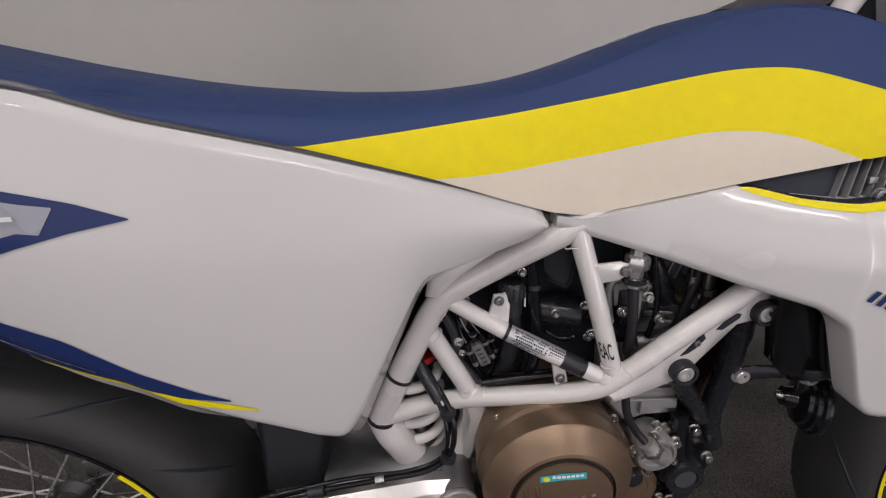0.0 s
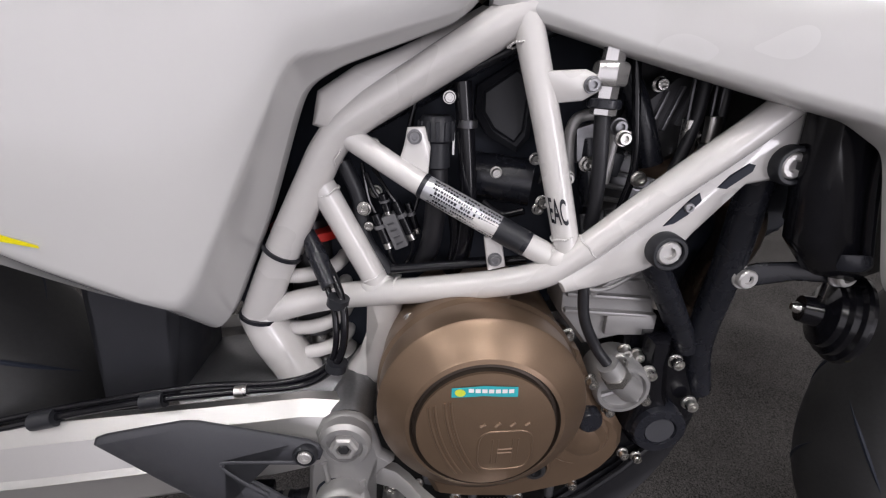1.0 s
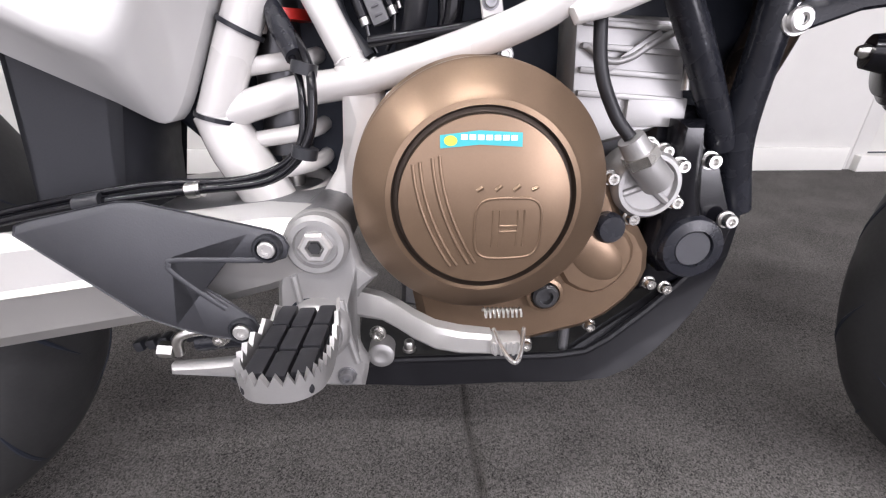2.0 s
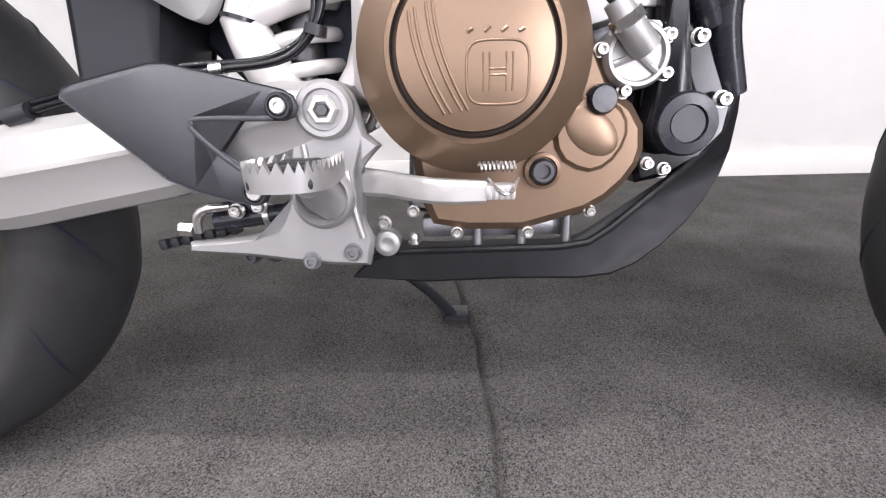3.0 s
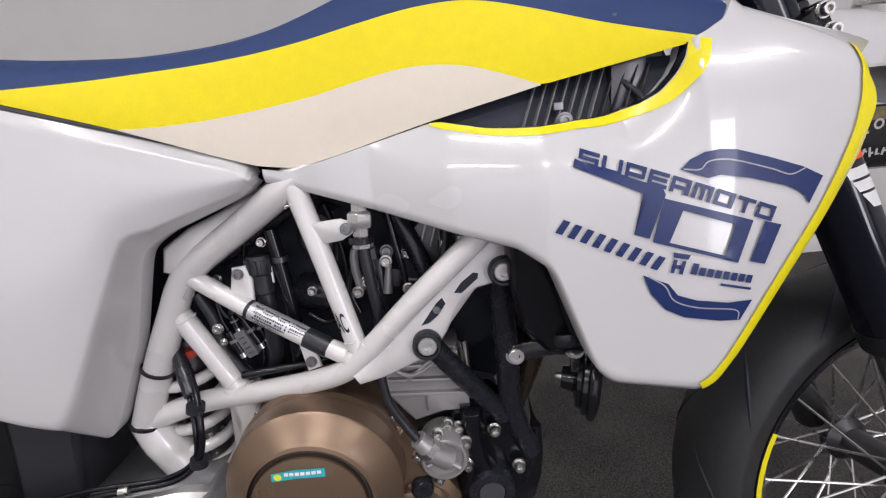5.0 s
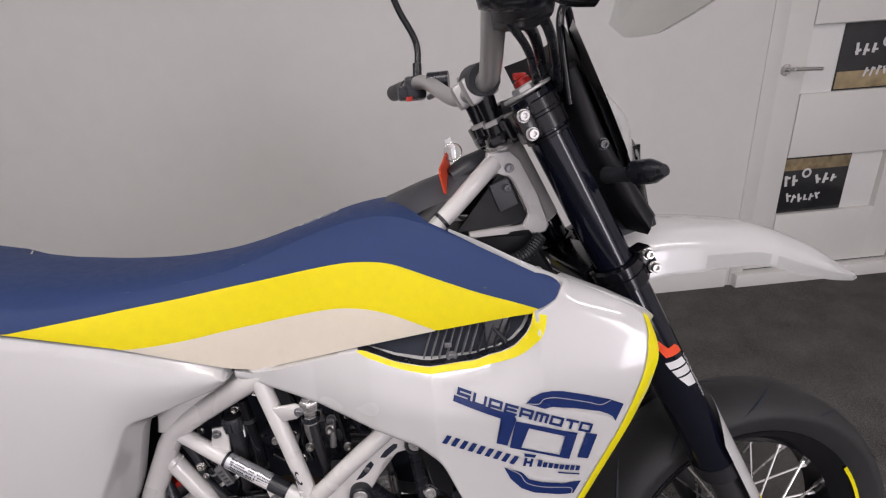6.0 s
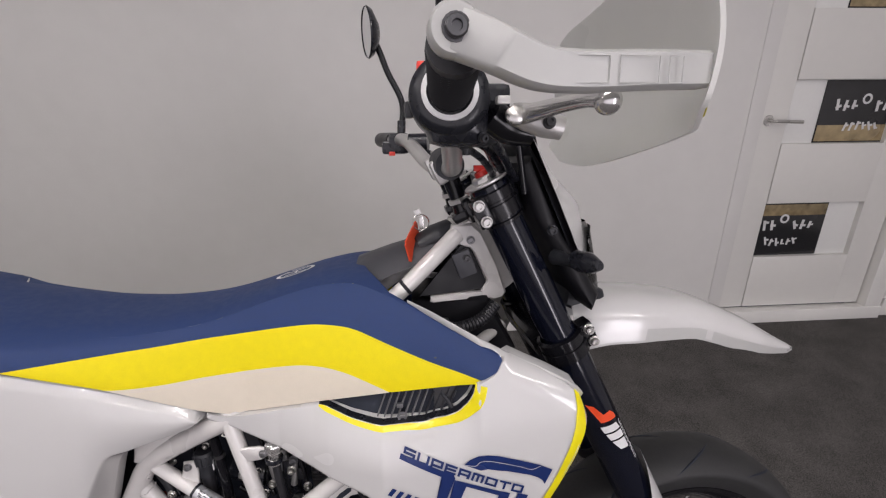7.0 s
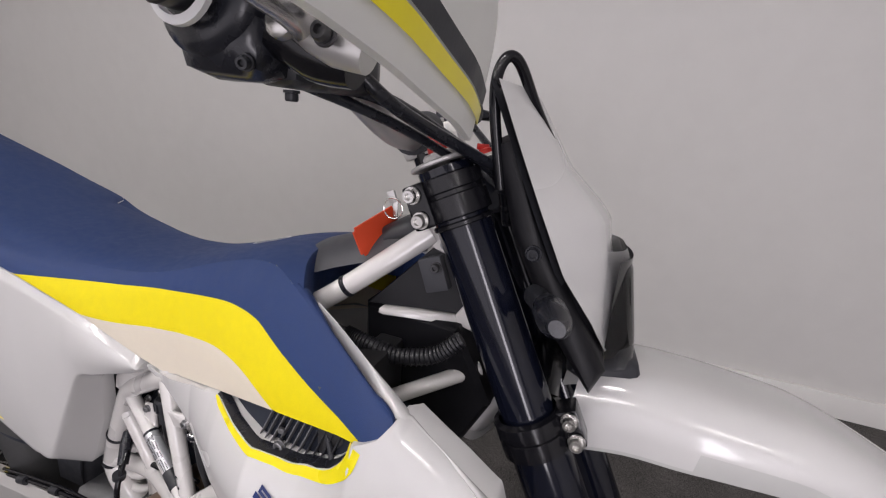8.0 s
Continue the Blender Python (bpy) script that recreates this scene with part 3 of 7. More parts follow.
def crown(u, v):
    y = (2 * v - 1)
    x = -0.33 + (1.185 + 0.048 * abs(y) ** 3) * u
    e = abs(seat_y(x, shoulder(x)))
    z = shoulder(x) + (seat_top(x) - shoulder(x)) * (1 - abs(y) ** 3.4)
    yy = FAR / 2 + y * (e + FAR / 2) * (1 if y < 0 else 0.92)
    return (x, yy, z - 0.05 * max(0.0, yy + 0.055))


part("blue_top", sheet(B(), crown, 90, 24), BLUE, SEAT, "", 60)
for sgn in (1, -1):
    # inner face and upper edge of each wing beside the cover
    def wing(u, v, sgn=sgn):
        x = 0.888 + 0.147 * math.sin(math.pi / 2 * u)
        side = (lambda *p: p) if sgn > 0 else far_side
        z1, z0 = max(nose_end(x), nose_low(x)), min(nose_low(x) + 0.01, nose_end(x))
        yo = abs(seat_y(x, z1))
        thick = curve((0.885, 0.008), (0.90, 0.014), (0.945, 0.006), (1.04, 0.004))(x)
        if v < 0.5:
            w = v / 0.5
            return side(x, -(yo - thick * w), z1 + 0.003 * math.sin(math.pi * w) * (1 - u))
        w = (v - 0.5) / 0.5
        return side(x, -(yo - thick), z1 + (z0 - z1) * w)

    part("wing", sheet(B(), wing, 40, 12), BLUE, SEAT, "", 60)
# front edge of the seat nose
bm = sheet(B(), lambda u, v: (lambda p: (p[0] + 0.008 * math.sin(math.pi * v * 0.5), p[1], p[2] - 0.05 * v * v - 0.006 * v))(crown(1.0, u)), 40, 8)
part("nose", bm, BLUE, SEAT, "", 60)
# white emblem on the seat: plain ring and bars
def on_crown(x, y):
    e = abs(seat_y(x, shoulder(x))) + FAR / 2
    p = crown((x + 0.33) / (1.185 + 0.048 * abs(y / e) ** 3), (y / e + 1) / 2)
    return (p[0], p[1], p[2] + 0.0012)


bm = B()
for k in range(24):
    a0, a1 = 2 * math.pi * k / 24, 2 * math.pi * (k + 1) / 24
    if k in (4, 5, 6, 7):
        continue
    bm.faces.new([bm.verts.new(on_crown(0.746 + 0.030 * r * math.cos(a), 0.004 + 0.021 * r * math.sin(a))) for a, r in ((a0, 1.0), (a1, 1.0), (a1, 0.80), (a0, 0.80))])
for x0, x1, y0, y1 in ((0.730, 0.764, -0.006, -0.002), (0.730, 0.764, 0.010, 0.014), (0.745, 0.749, -0.002, 0.010), (0.736, 0.757, 0.022, 0.025), (0.733, 0.760, 0.029, 0.031)):
    bm.faces.new([bm.verts.new(on_crown(x, y)) for x, y in ((x0, y0), (x1, y0), (x1, y1), (x0, y1))])
part("seat_emblem", bm, WHITEF, SEAT, "white round emblem")

# ---- shroud beside the radiator
shroud_low = soft_curve(0.006, (0.63, 0.756), (0.68, 0.740), (0.82, 0.697), (0.868, 0.684), (0.893, 0.666), (0.927, 0.575), (0.942, 0.562), (1.014, 0.549), (1.027, 0.556), (1.046, 0.582), (1.076, 0.6355), (1.105, 0.687), (1.124, 0.725), (1.138, 0.758), (1.146, 0.785))
shroud_top = curve((0.63, 0.766), (0.672, 0.758), (0.71, 0.766), (0.805, 0.789), (0.817, 0.7885), (0.850, 0.7808), (0.879, 0.778), (0.900, 0.7782), (0.921, 0.780), (0.942, 0.7815), (0.970, 0.789), (0.985, 0.7965), (0.997, 0.809), (1.003, 0.820), (1.0065, 0.832), (1.018, 0.837), (1.032, 0.845), (1.043, 0.860), (1.049, 0.8605), (1.102, 0.837), (1.134, 0.820), (1.146, 0.788))


def shroud_y(x, z):
    base = curve((0.63, -0.084), (0.68, -0.090), (0.75, -0.112), (0.82, -0.148), (0.89, -0.177), (1.03, -0.183), (1.13, -0.179), (1.16, -0.172))(x)
    up = max(0.0, z - 0.72)
    back = 5.0 * up * up * curve((0.70, 0.0), (0.80, 1.0), (0.90, 1.5), (0.955, 1.3), (0.985, 0.8), (1.01, 0.35), (1.15, 0.25))(x)
    d = min(max((z - shroud_low(x)) / 0.008, 0), 1)
    e = min(max((z - shroud_top(x) + 0.030) / 0.030, 0), 1) * min(max((x - 1.022) / 0.03, 0), 1)
    return base + back + 0.004 * (1 - d) ** 2 + 0.016 * (1 - math.sqrt(max(0.0, 1 - e * e)))


def shroud_fn(u, v):
    x = 0.648 + 0.497 * u
    a, b = shroud_low(x), max(shroud_top(x), shroud_low(x) + 0.002)
    z = a + (b - a) * v
    return (x, shroud_y(x, z), z)


SHROUD = part("radiator_shroud", sheet(B(), shroud_fn, 210, 50, 0.025), WHITE, BIKE, "glossy white shroud with blue lettering and yellow edge", 60)
FAR_SHROUD = part("radiator_shroud", sheet(B(), lambda u, v: (lambda p: (p[0], FAR - p[1], p[2]))(shroud_fn(u, v)), 60, 16, -0.025), WHITE, BIKE, "glossy white shroud with yellow edge", 60)
part("shroud_yellow_edge", tube(B(), [(1.020, FAR + 0.150, 0.790), (1.046, FAR + 0.150, 0.752), (1.068, FAR + 0.152, 0.716), (1.080, FAR + 0.154, 0.690)], [0.004, 0.011, 0.011, 0.004], 12, flat=0.35), NEON, FAR_SHROUD, "yellow film edge")
# upper deck of the shroud, running up beside the seat
deck_in_y = soft_curve(0.012, (0.925, -0.090), (0.957, -0.099), (1.000, -0.111), (1.035, -0.122), (1.077, -0.138), (1.120, -0.156), (1.134, -0.164), (1.150, -0.172))
deck_in_z = soft_curve(0.012, (0.900, 0.930), (0.957, 0.904), (1.000, 0.881), (1.035, 0.865), (1.077, 0.846), (1.120, 0.829), (1.134, 0.822), (1.150, 0.806))
for sgn in (1, -1):
    def deck(u, v, sgn=sgn):
        """From the inner edge out and down to the shroud's own skin."""
        x = 0.925 + 0.212 * u
        w = min(max((x - 0.985) / 0.070, 0), 1)
        w = w * w * (3 - 2 * w)
        xo = max(x, 1.0495)
        y_out = (seat_y(x - 0.006, shoulder(x - 0.006)) + 0.014) * (1 - w) + shroud_y(xo, shroud_top(xo)) * w
        z_out = (shoulder(x - 0.006) - 0.012) * (1 - w) + shroud_top(xo) * w
        y_in, z_in = deck_in_y(x), max(deck_in_z(x), z_out - 0.004)
        y = y_in + (y_out - y_in) * v
        return (x, y if sgn > 0 else FAR - y, z_in + (z_out - z_in) * v * v + 0.002 * math.sin(math.pi * v))

    part("shroud_deck", sheet(B(), deck, 60, 12, 0.0), WHITE, BIKE, "", 70)

    def cheek(u, v, sgn=sgn):
        x = 0.925 + 0.212 * u
        y = deck_in_y(x) + 0.006 * v
        return (x, y if sgn > 0 else FAR - y, deck(u, 0.0)[2] - 0.045 * v * (1 - 0.8 * u))

    part("shroud_cheek", sheet(B(), cheek, 24, 4), WHITE, BIKE, "", 60)


def strip(name, line, width, material, parent, fn_y, lift=0.0018, side=1.0):
    """A film band that follows a line (x, z) on a skin, widening to one side."""
    pts = spline([(x, 0, z) for x, z in line], 6)
    bm = B()
    rows = []
    for i, q in enumerate(pts):
        d = (pts[min(i + 1, len(pts) - 1)] - pts[max(i - 1, 0)]).normalized()
        nrm = Vector((-d.z, 0, d.x)) * side
        w = width if not isinstance(width, (list, tuple)) else float(np.interp(i / (len(pts) - 1), np.linspace(0, 1, len(width)), width))
        r = []
        for s in (0, 0.5, 1):
            p2 = q + nrm * (w * s)
            r.append(bm.verts.new((p2.x, fn_y(p2.x, p2.z) - lift, p2.z)))
        rows.append(r)
    for a, b in zip(rows, rows[1:]):
        for s in range(2):
            bm.faces.new((a[s], b[s], b[s + 1], a[s + 1]))
    return part(name, bm, material, parent, "", 60)


strip("yellow_edge", [(1.016, 0.551), (1.029, 0.560), (1.048, 0.586), (1.078, 0.6385), (1.107, 0.690), (1.127, 0.733), (1.1385, 0.765), (1.1405, 0.795), (1.132, 0.821)], [0.009, 0.010, 0.011, 0.0115, 0.012, 0.0135, 0.0145, 0.013, 0.004], NEON, SHROUD, shroud_y)
strip("yellow_rim", [(0.806, 0.7893), (0.817, 0.7888), (0.850, 0.7811), (0.879, 0.7783), (0.900, 0.7785), (0.921, 0.7803), (0.942, 0.7818), (0.970, 0.7893), (0.985, 0.7968), (0.997, 0.8093), (1.003, 0.820), (1.0062, 0.8335)], [0.002, 0.0055, 0.0055, 0.0060, 0.0060, 0.0062, 0.0068, 0.0080, 0.0095, 0.0115, 0.0135, 0.0140], NEON, SHROUD, shroud_y, 0.0007, side=-1.0)
# turned-in lip of the window
bm = sheet(B(), lambda u, v: (lambda x: (x, shroud_y(x, shroud_top(x)) + 0.012 * v + 0.001, shroud_top(x) + 0.001 * v))(0.806 + 0.200 * u), 60, 3)
part("window_lip", bm, BLACK, SHROUD, "", 60)


def on_shroud(x, z, lift=0.0016):
    return (x, shroud_y(x, z) - lift, z)


def decal(name, polys, material, parent=None, surf=None, label="", cut=0.006):
    """Film shapes given as closed outlines (x, z), laid on the shroud."""
    bm = B()
    put = surf or on_shroud
    for poly in polys:
        f = bm.faces.new([bm.verts.new((x, 0, z)) for x, z in poly])
        bmesh.ops.triangulate(bm, faces=[f])
    for _ in range(3):
        es = [e for e in bm.edges if e.calc_length() > cut]
        if es:
            bmesh.ops.subdivide_edges(bm, edges=es, cuts=1)
    bmesh.ops.triangulate(bm, faces=bm.faces[:])
    for q in bm.verts:
        q.co = Vector(put(q.co.x, q.co.z))
    return part(name, bm, material, parent or SHROUD, label, 60)


def lettering(name, text, at, size, angle, material, parent, put, stretch=1.0, shear=0.0, bold=0.0, cut=0.004):
    """Words in the built-in typeface, laid on a skin; at is the first letter's foot (x, z), angle in degrees."""
    cu = bpy.data.curves.new(name, "FONT")
    cu.body, cu.size, cu.shear, cu.offset = text, size, shear, bold
    ob = bpy.data.objects.new(name, cu)
    scene.collection.objects.link(ob)
    me = bpy.data.meshes.new_from_object(ob.evaluated_get(bpy.context.evaluated_depsgraph_get()))
    bpy.data.objects.remove(ob)
    bpy.data.curves.remove(cu)
    bm = B()
    bm.from_mesh(me)
    bpy.data.meshes.remove(me)
    bmesh.ops.triangulate(bm, faces=bm.faces[:])
    for _ in range(2):
        es = [e for e in bm.edges if e.calc_length() > cut]
        if es:
            bmesh.ops.subdivide_edges(bm, edges=es, cuts=1)
    a = radians(angle)
    for q in bm.verts:
        x, z = q.co.x * stretch, q.co.y
        q.co = Vector(put(at[0] + x * math.cos(a) - z * math.sin(a), at[1] + x * math.sin(a) + z * math.cos(a)))
    return part(name, bm, material, parent, "", 60)


def turned(poly, at, angle):
    a = radians(angle)
    return [(at[0] + x * math.cos(a) - z * math.sin(a), at[1] + x * math.sin(a) + z * math.cos(a)) for x, z in poly]


# wide block letters: bars (left, foot, right, head) in a cell one unit high
SU, SV, CW = 0.17, 0.25, 0.86
HI, MID = 1 - SV, 0.5 - SV / 2
FULL = [(0, 0, CW, SV), (0, HI, CW, 1), (0, SV, SU, HI), (CW - SU, SV, CW, HI)]
LETTERS = {
    "S": [(0, 0, CW, SV), (0, MID, CW, MID + SV), (0, HI, CW, 1), (0, MID + SV, SU, HI), (CW - SU, SV, CW, MID)],
    "U": [(0, 0, CW, SV), (0, SV, SU, 1), (CW - SU, SV, CW, 1)],
    "P": [(0, HI, CW, 1), (SU, 0.22, CW, 0.22 + SV), (0, 0, SU, HI), (CW - SU, 0.22 + SV, CW, HI)],
    "E": [(0, 0, CW, SV), (SU, MID, CW * 0.95, MID + SV), (0, HI, CW, 1), (0, SV, SU, HI)],
    "R": [(0, HI, CW, 1), (SU, 0.26, CW, 0.26 + SV), (0, 0, SU, HI), (CW - SU, 0.26 + SV, CW, HI), (CW - SU * 1.25, 0, CW, 0.26)],
    "M": [(0, HI, CW, 1), (0, 0, SU, HI), (CW - SU, 0, CW, HI), (CW / 2 - SU / 2, 0, CW / 2 + SU / 2, HI)],
    "O": FULL,
    "T": [(0, HI, CW, 1), (CW / 2 - SU / 2, 0, CW / 2 + SU / 2, HI)],
}
run, rise = Vector((0.1490, -0.0573)) / 9, Vector((0.0036, 0.0112))
bars = []
for i, ch in enumerate("SUPERMOTO"):
    for l, f, r, h in LETTERS[ch]:
        bars.append([tuple(Vector((0.9140, 0.7485)) + run * (i + u) + rise * v) for u, v in ((l, f), (r, f), (r, h), (l, h))])
decal("supermoto_lettering", bars, NAVY, cut=0.003)
decal("seven_film", [[(0.9105, 0.7465), (0.9125, 0.7525), (0.9700, 0.7275), (0.9760, 0.7250), (0.9780, 0.7200), (0.9668, 0.6870), (0.9548, 0.6912), (0.9645, 0.7195), (0.9610, 0.7225)]], NAVY)
decal("zero_film", [[(0.9771, 0.7175), (1.0462, 0.6945), (1.0318, 0.6925), (0.9916, 0.7070)], [(1.0462, 0.6945), (1.0363, 0.6615), (1.0253, 0.6685), (1.0318, 0.6925)], [(1.0363, 0.6615), (0.9692, 0.6840), (0.9822, 0.6825), (1.0253, 0.6685)], [(0.9692, 0.6840), (0.9771, 0.7175), (0.9916, 0.7070), (0.9822, 0.6825)]], NAVY)
decal("one_film", [[(1.0560, 0.6930), (1.0693, 0.6889), (1.0585, 0.6583), (1.0460, 0.6618)]], NAVY)
for i in range(9):
    x, z = 0.9010 + 0.0092 * i, 0.7075 - 0.00435 * i
    decal("hatch_bar", [[(x, z), (x + 0.0052, z - 0.0022), (x - 0.0015, z - 0.0118), (x - 0.0067, z - 0.0096)]], NAVY)
arc_out = [(0.9892, 0.7379), (0.9962, 0.7446), (1.0066, 0.7494), (1.0180, 0.7505), (1.0297, 0.7494), (1.0560, 0.7414), (1.0827, 0.7320), (1.0990, 0.7237), (1.0900, 0.7030)]
arc_in = [(1.0865, 0.7095), (1.0810, 0.7138), (1.0713, 0.7186), (1.0416, 0.7273), (1.0181, 0.7316), (1.0094, 0.7300)]
decal("upper_arc_film", [arc_out + arc_in], NAVY)
decal("lower_arc_film", [[(0.9622, 0.6577), (0.9689, 0.6415), (0.9808, 0.6272), (0.9960, 0.6193), (1.0239, 0.6140), (1.0414, 0.6130), (1.0505, 0.6293), (1.0300, 0.6290), (1.0054, 0.6330), (0.9902, 0.6386), (0.9824, 0.6488)]], NAVY)
# thin pale line inside each arc
strip("arc_line_film", [(0.9905, 0.7375), (1.0030, 0.7365), (1.0100, 0.7420), (1.0260, 0.7415), (1.0560, 0.7325), (1.0720, 0.7268), (1.0840, 0.7305)], 0.0011, GREYF, SHROUD, shroud_y, 0.0024)
strip("arc_line_film", [(0.9660, 0.6560), (0.9790, 0.6470), (0.9870, 0.6340), (1.0060, 0.6265), (1.0360, 0.6220), (1.0385, 0.6140)], 0.0011, GREYF, SHROUD, shroud_y, 0.0024)
# maker's name and mark as plain bars
for i in range(8):
    hi = 0.0075 if i else 0.010
    decal("name_bar_film", [turned([(0.018 + 0.0065 * i, 0.001), (0.0228 + 0.0065 * i, 0.001), (0.0228 + 0.0065 * i, hi), (0.018 + 0.0065 * i, hi)], (0.9815, 0.6590), -14)], NAVY)
decal("name_bar_film", [turned([(0.044, -0.0045), (0.070, -0.0045), (0.070, -0.0025), (0.044, -0.0025)], (0.9815, 0.6590), -14)], NAVY)
decal("mark_film", [turned([(0.002, 0), (0.005, 0), (0.005, 0.011), (0.002, 0.011)], (0.9815, 0.6585), -14), turned([(0.009, 0), (0.012, 0), (0.012, 0.011), (0.009, 0.011)], (0.9815, 0.6585), -14), turned([(0.005, 0.004), (0.009, 0.004), (0.009, 0.007), (0.005, 0.007)], (0.9815, 0.6585), -14), turned([(0.001, 0.0125), (0.013, 0.0125), (0.014, 0.0165), (0.000, 0.0165)], (0.9815, 0.6585), -14)], NAVY)

# radiator seen through the window of the shroud
part("radiator", box(B(), (0.97, -0.075, 0.72), (0.03, 0.12, 0.28), 0.004), STEELD, BIKE, "dark finned radiator")
def inner_y(x, v):
    low = shroud_y(x, 0.765) + 0.020
    return low + (max(low, seat_y(x, 0.812) + 0.020) - low) * v


COVER_IN = part("inner_cover", sheet(B(), lambda u, v: (0.800 + 0.220 * u, inner_y(0.800 + 0.220 * u, v), 0.745 + 0.080 * v), 20, 6, 0.01), DARK, BIKE, "black slatted plastic inner cover")
for i in range(11):
    xx = 0.874 + 0.0086 * i
    part("vent_slat", plate(B(), [(xx, 0.757), (xx + 0.0014, 0.757), (xx + 0.0264, 0.820), (xx + 0.0250, 0.820)], -0.004, 0.004, 0.0004, lambda x, z: inner_y(x, (z - 0.745) / 0.080) - 0.003), GREYP if i > 6 else GREYSM, COVER_IN)
bolt(COVER_IN, (0.915, inner_y(0.915, 0.35) - 0.006, 0.781), 0.0056, h=0.004, material=ALUD)
bm = tube(B(), [(0.888, inner_y(0.888, 0.2) - 0.004, 0.766), (0.900, inner_y(0.90, 0.2) - 0.006, 0.769), (0.920, inner_y(0.92, 0.2) - 0.004, 0.768)], [0.005, 0.0085, 0.005], 14)
part("vent_boss", bm, GREYSM, COVER_IN, "rounded grey boss", 60)
part("vent_tab", box(B(), (0.912, inner_y(0.912, 0.55) - 0.006, 0.793), (0.008, 0.004, 0.006), 0.001), ALUD, COVER_IN)
part("vent_strut", tube(B(), [(0.962, inner_y(0.962, 0.9) - 0.004, 0.812), (0.976, inner_y(0.976, 0.6) - 0.005, 0.796), (0.982, inner_y(0.982, 0.3) - 0.004, 0.782)], 0.0026, 10), GREYP, COVER_IN)

# ---- white trellis of tubes
TR = 0.0135
FR = empty("trellis")
FR.parent = BIKE
FR["label"] = "white powder-coated tubular trellis"


def rod(name, pts, r=TR, material=FRAMEW, parent=None, seg=16, **kw):
    return part(name, tube(B(), pts, r, seg, **kw), material, parent or FR, "", 60)


rod("main_tube", [(0.800, -0.045, 0.825), (0.730, -0.060, 0.785), (0.675, -0.075, 0.750), (0.605, -0.058, 0.706), (0.545, -0.046, 0.668), (0.524, -0.042, 0.646), (0.508, -0.040, 0.617), (0.472, -0.037, 0.545), (0.443, -0.034, 0.480)], [0.0148, 0.0148, 0.0148, 0.0148, 0.0148, 0.0148, 0.0152, 0.0162, 0.0168])
rod("rear_brace", [(0.509, -0.040, 0.624), (0.563, -0.040, 0.514)], 0.0120, smooth=False)
rod("lower_tube", [(0.446, -0.034, 0.482), (0.470, -0.035, 0.491), (0.514, -0.038, 0.503), (0.562, -0.044, 0.511), (0.630, -0.070, 0.530), (0.690, -0.095, 0.552), (0.720, -0.104, 0.574), (0.777, -0.113, 0.630), (0.840, -0.117, 0.686), (0.930, -0.105, 0.763)], [0.0135, 0.0132, 0.0128, 0.0125, 0.0120, 0.0117, 0.0114, 0.0113, 0.0113, 0.0113])
rod("upright_tube", [(0.672, -0.078, 0.745), (0.694, -0.090, 0.665), (0.718, -0.101, 0.571)], [0.0112, 0.0106, 0.0102])
rod("label_tube", [(0.538, -0.046, 0.657), (0.600, -0.064, 0.621), (0.660, -0.084, 0.592), (0.712, -0.099, 0.568)], 0.0100)
rod("lower_arm", [(0.441, -0.033, 0.488), (0.455, -0.031, 0.455), (0.484, -0.029, 0.398)], [0.018, 0.0225, 0.0225])
for at, r in (((0.716, -0.102, 0.568), 0.0158), ((0.562, -0.042, 0.513), 0.0172), ((0.511, -0.040, 0.623), 0.0115), ((0.672, -0.077, 0.749), 0.0158)):
    bm = B()
    bmesh.ops.create_uvsphere(bm, u_segments=20, v_segments=12, radius=r, matrix=Matrix.Translation(at) @ Matrix.Diagonal((1.15, 0.72, 0.95, 1)))
    part("weld_node", bm, FRAMEW, FR, "", 60)
bm = plate(B(), [(0.513, 0.664), (0.519, 0.690), (0.549, 0.709), (0.582, 0.722), (0.615, 0.737), (0.645, 0.753), (0.664, 0.750), (0.600, 0.700), (0.540, 0.655)], -0.055, -0.036, 0.006)
part("tube_flange", bm, FRAMEW, FR, "", 60)
# dark sheet added to stand for the shade behind the panel gap
part("bay_shade_sheet", plate(B(), [(0.300, 0.540), (0.300, 0.830), (0.600, 0.800), (0.665, 0.760), (0.640, 0.560), (0.540, 0.420), (0.420, 0.420)], 0.046, 0.060, 0.006), DARK, BIKE, "added dark sheet for the shade behind the trellis")
# weld beads where the tubes meet
for at, dirv, rr in (((0.534, -0.046, 0.640), (0.87, -0.20, -0.45), 0.0106), ((0.703, -0.096, 0.573), (0.90, -0.24, -0.40), 0.0106), ((0.671, -0.078, 0.727), (0.27, -0.13, -0.95), 0.0116), ((0.519, -0.040, 0.606), (0.46, 0, -0.89), 0.0126), ((0.556, -0.040, 0.528), (0.46, 0, -0.89), 0.0126), ((0.712, -0.099, 0.590), (0.25, -0.12, -0.96), 0.0108), ((0.730, -0.106, 0.584), (0.72, -0.10, 0.68), 0.0119), ((0.580, -0.049, 0.516), (0.95, -0.25, 0.2), 0.0131)):
    q, dv = Vector(at), Vector(dirv).normalized()
    bead = B()
    base = frame_of(dv)
    for k in range(36):
        a = 2 * math.pi * k / 36
        bmesh.ops.create_icosphere(bead, subdivisions=1, radius=0.0011, matrix=Matrix.Translation(q) @ base @ Matrix.Translation(((rr - 0.0010) * math.cos(a), (rr - 0.0010) * math.sin(a), 0.0006 * math.sin(5 * a))))
    part("weld_bead", bead, FRAMEW, FR, "", 80)
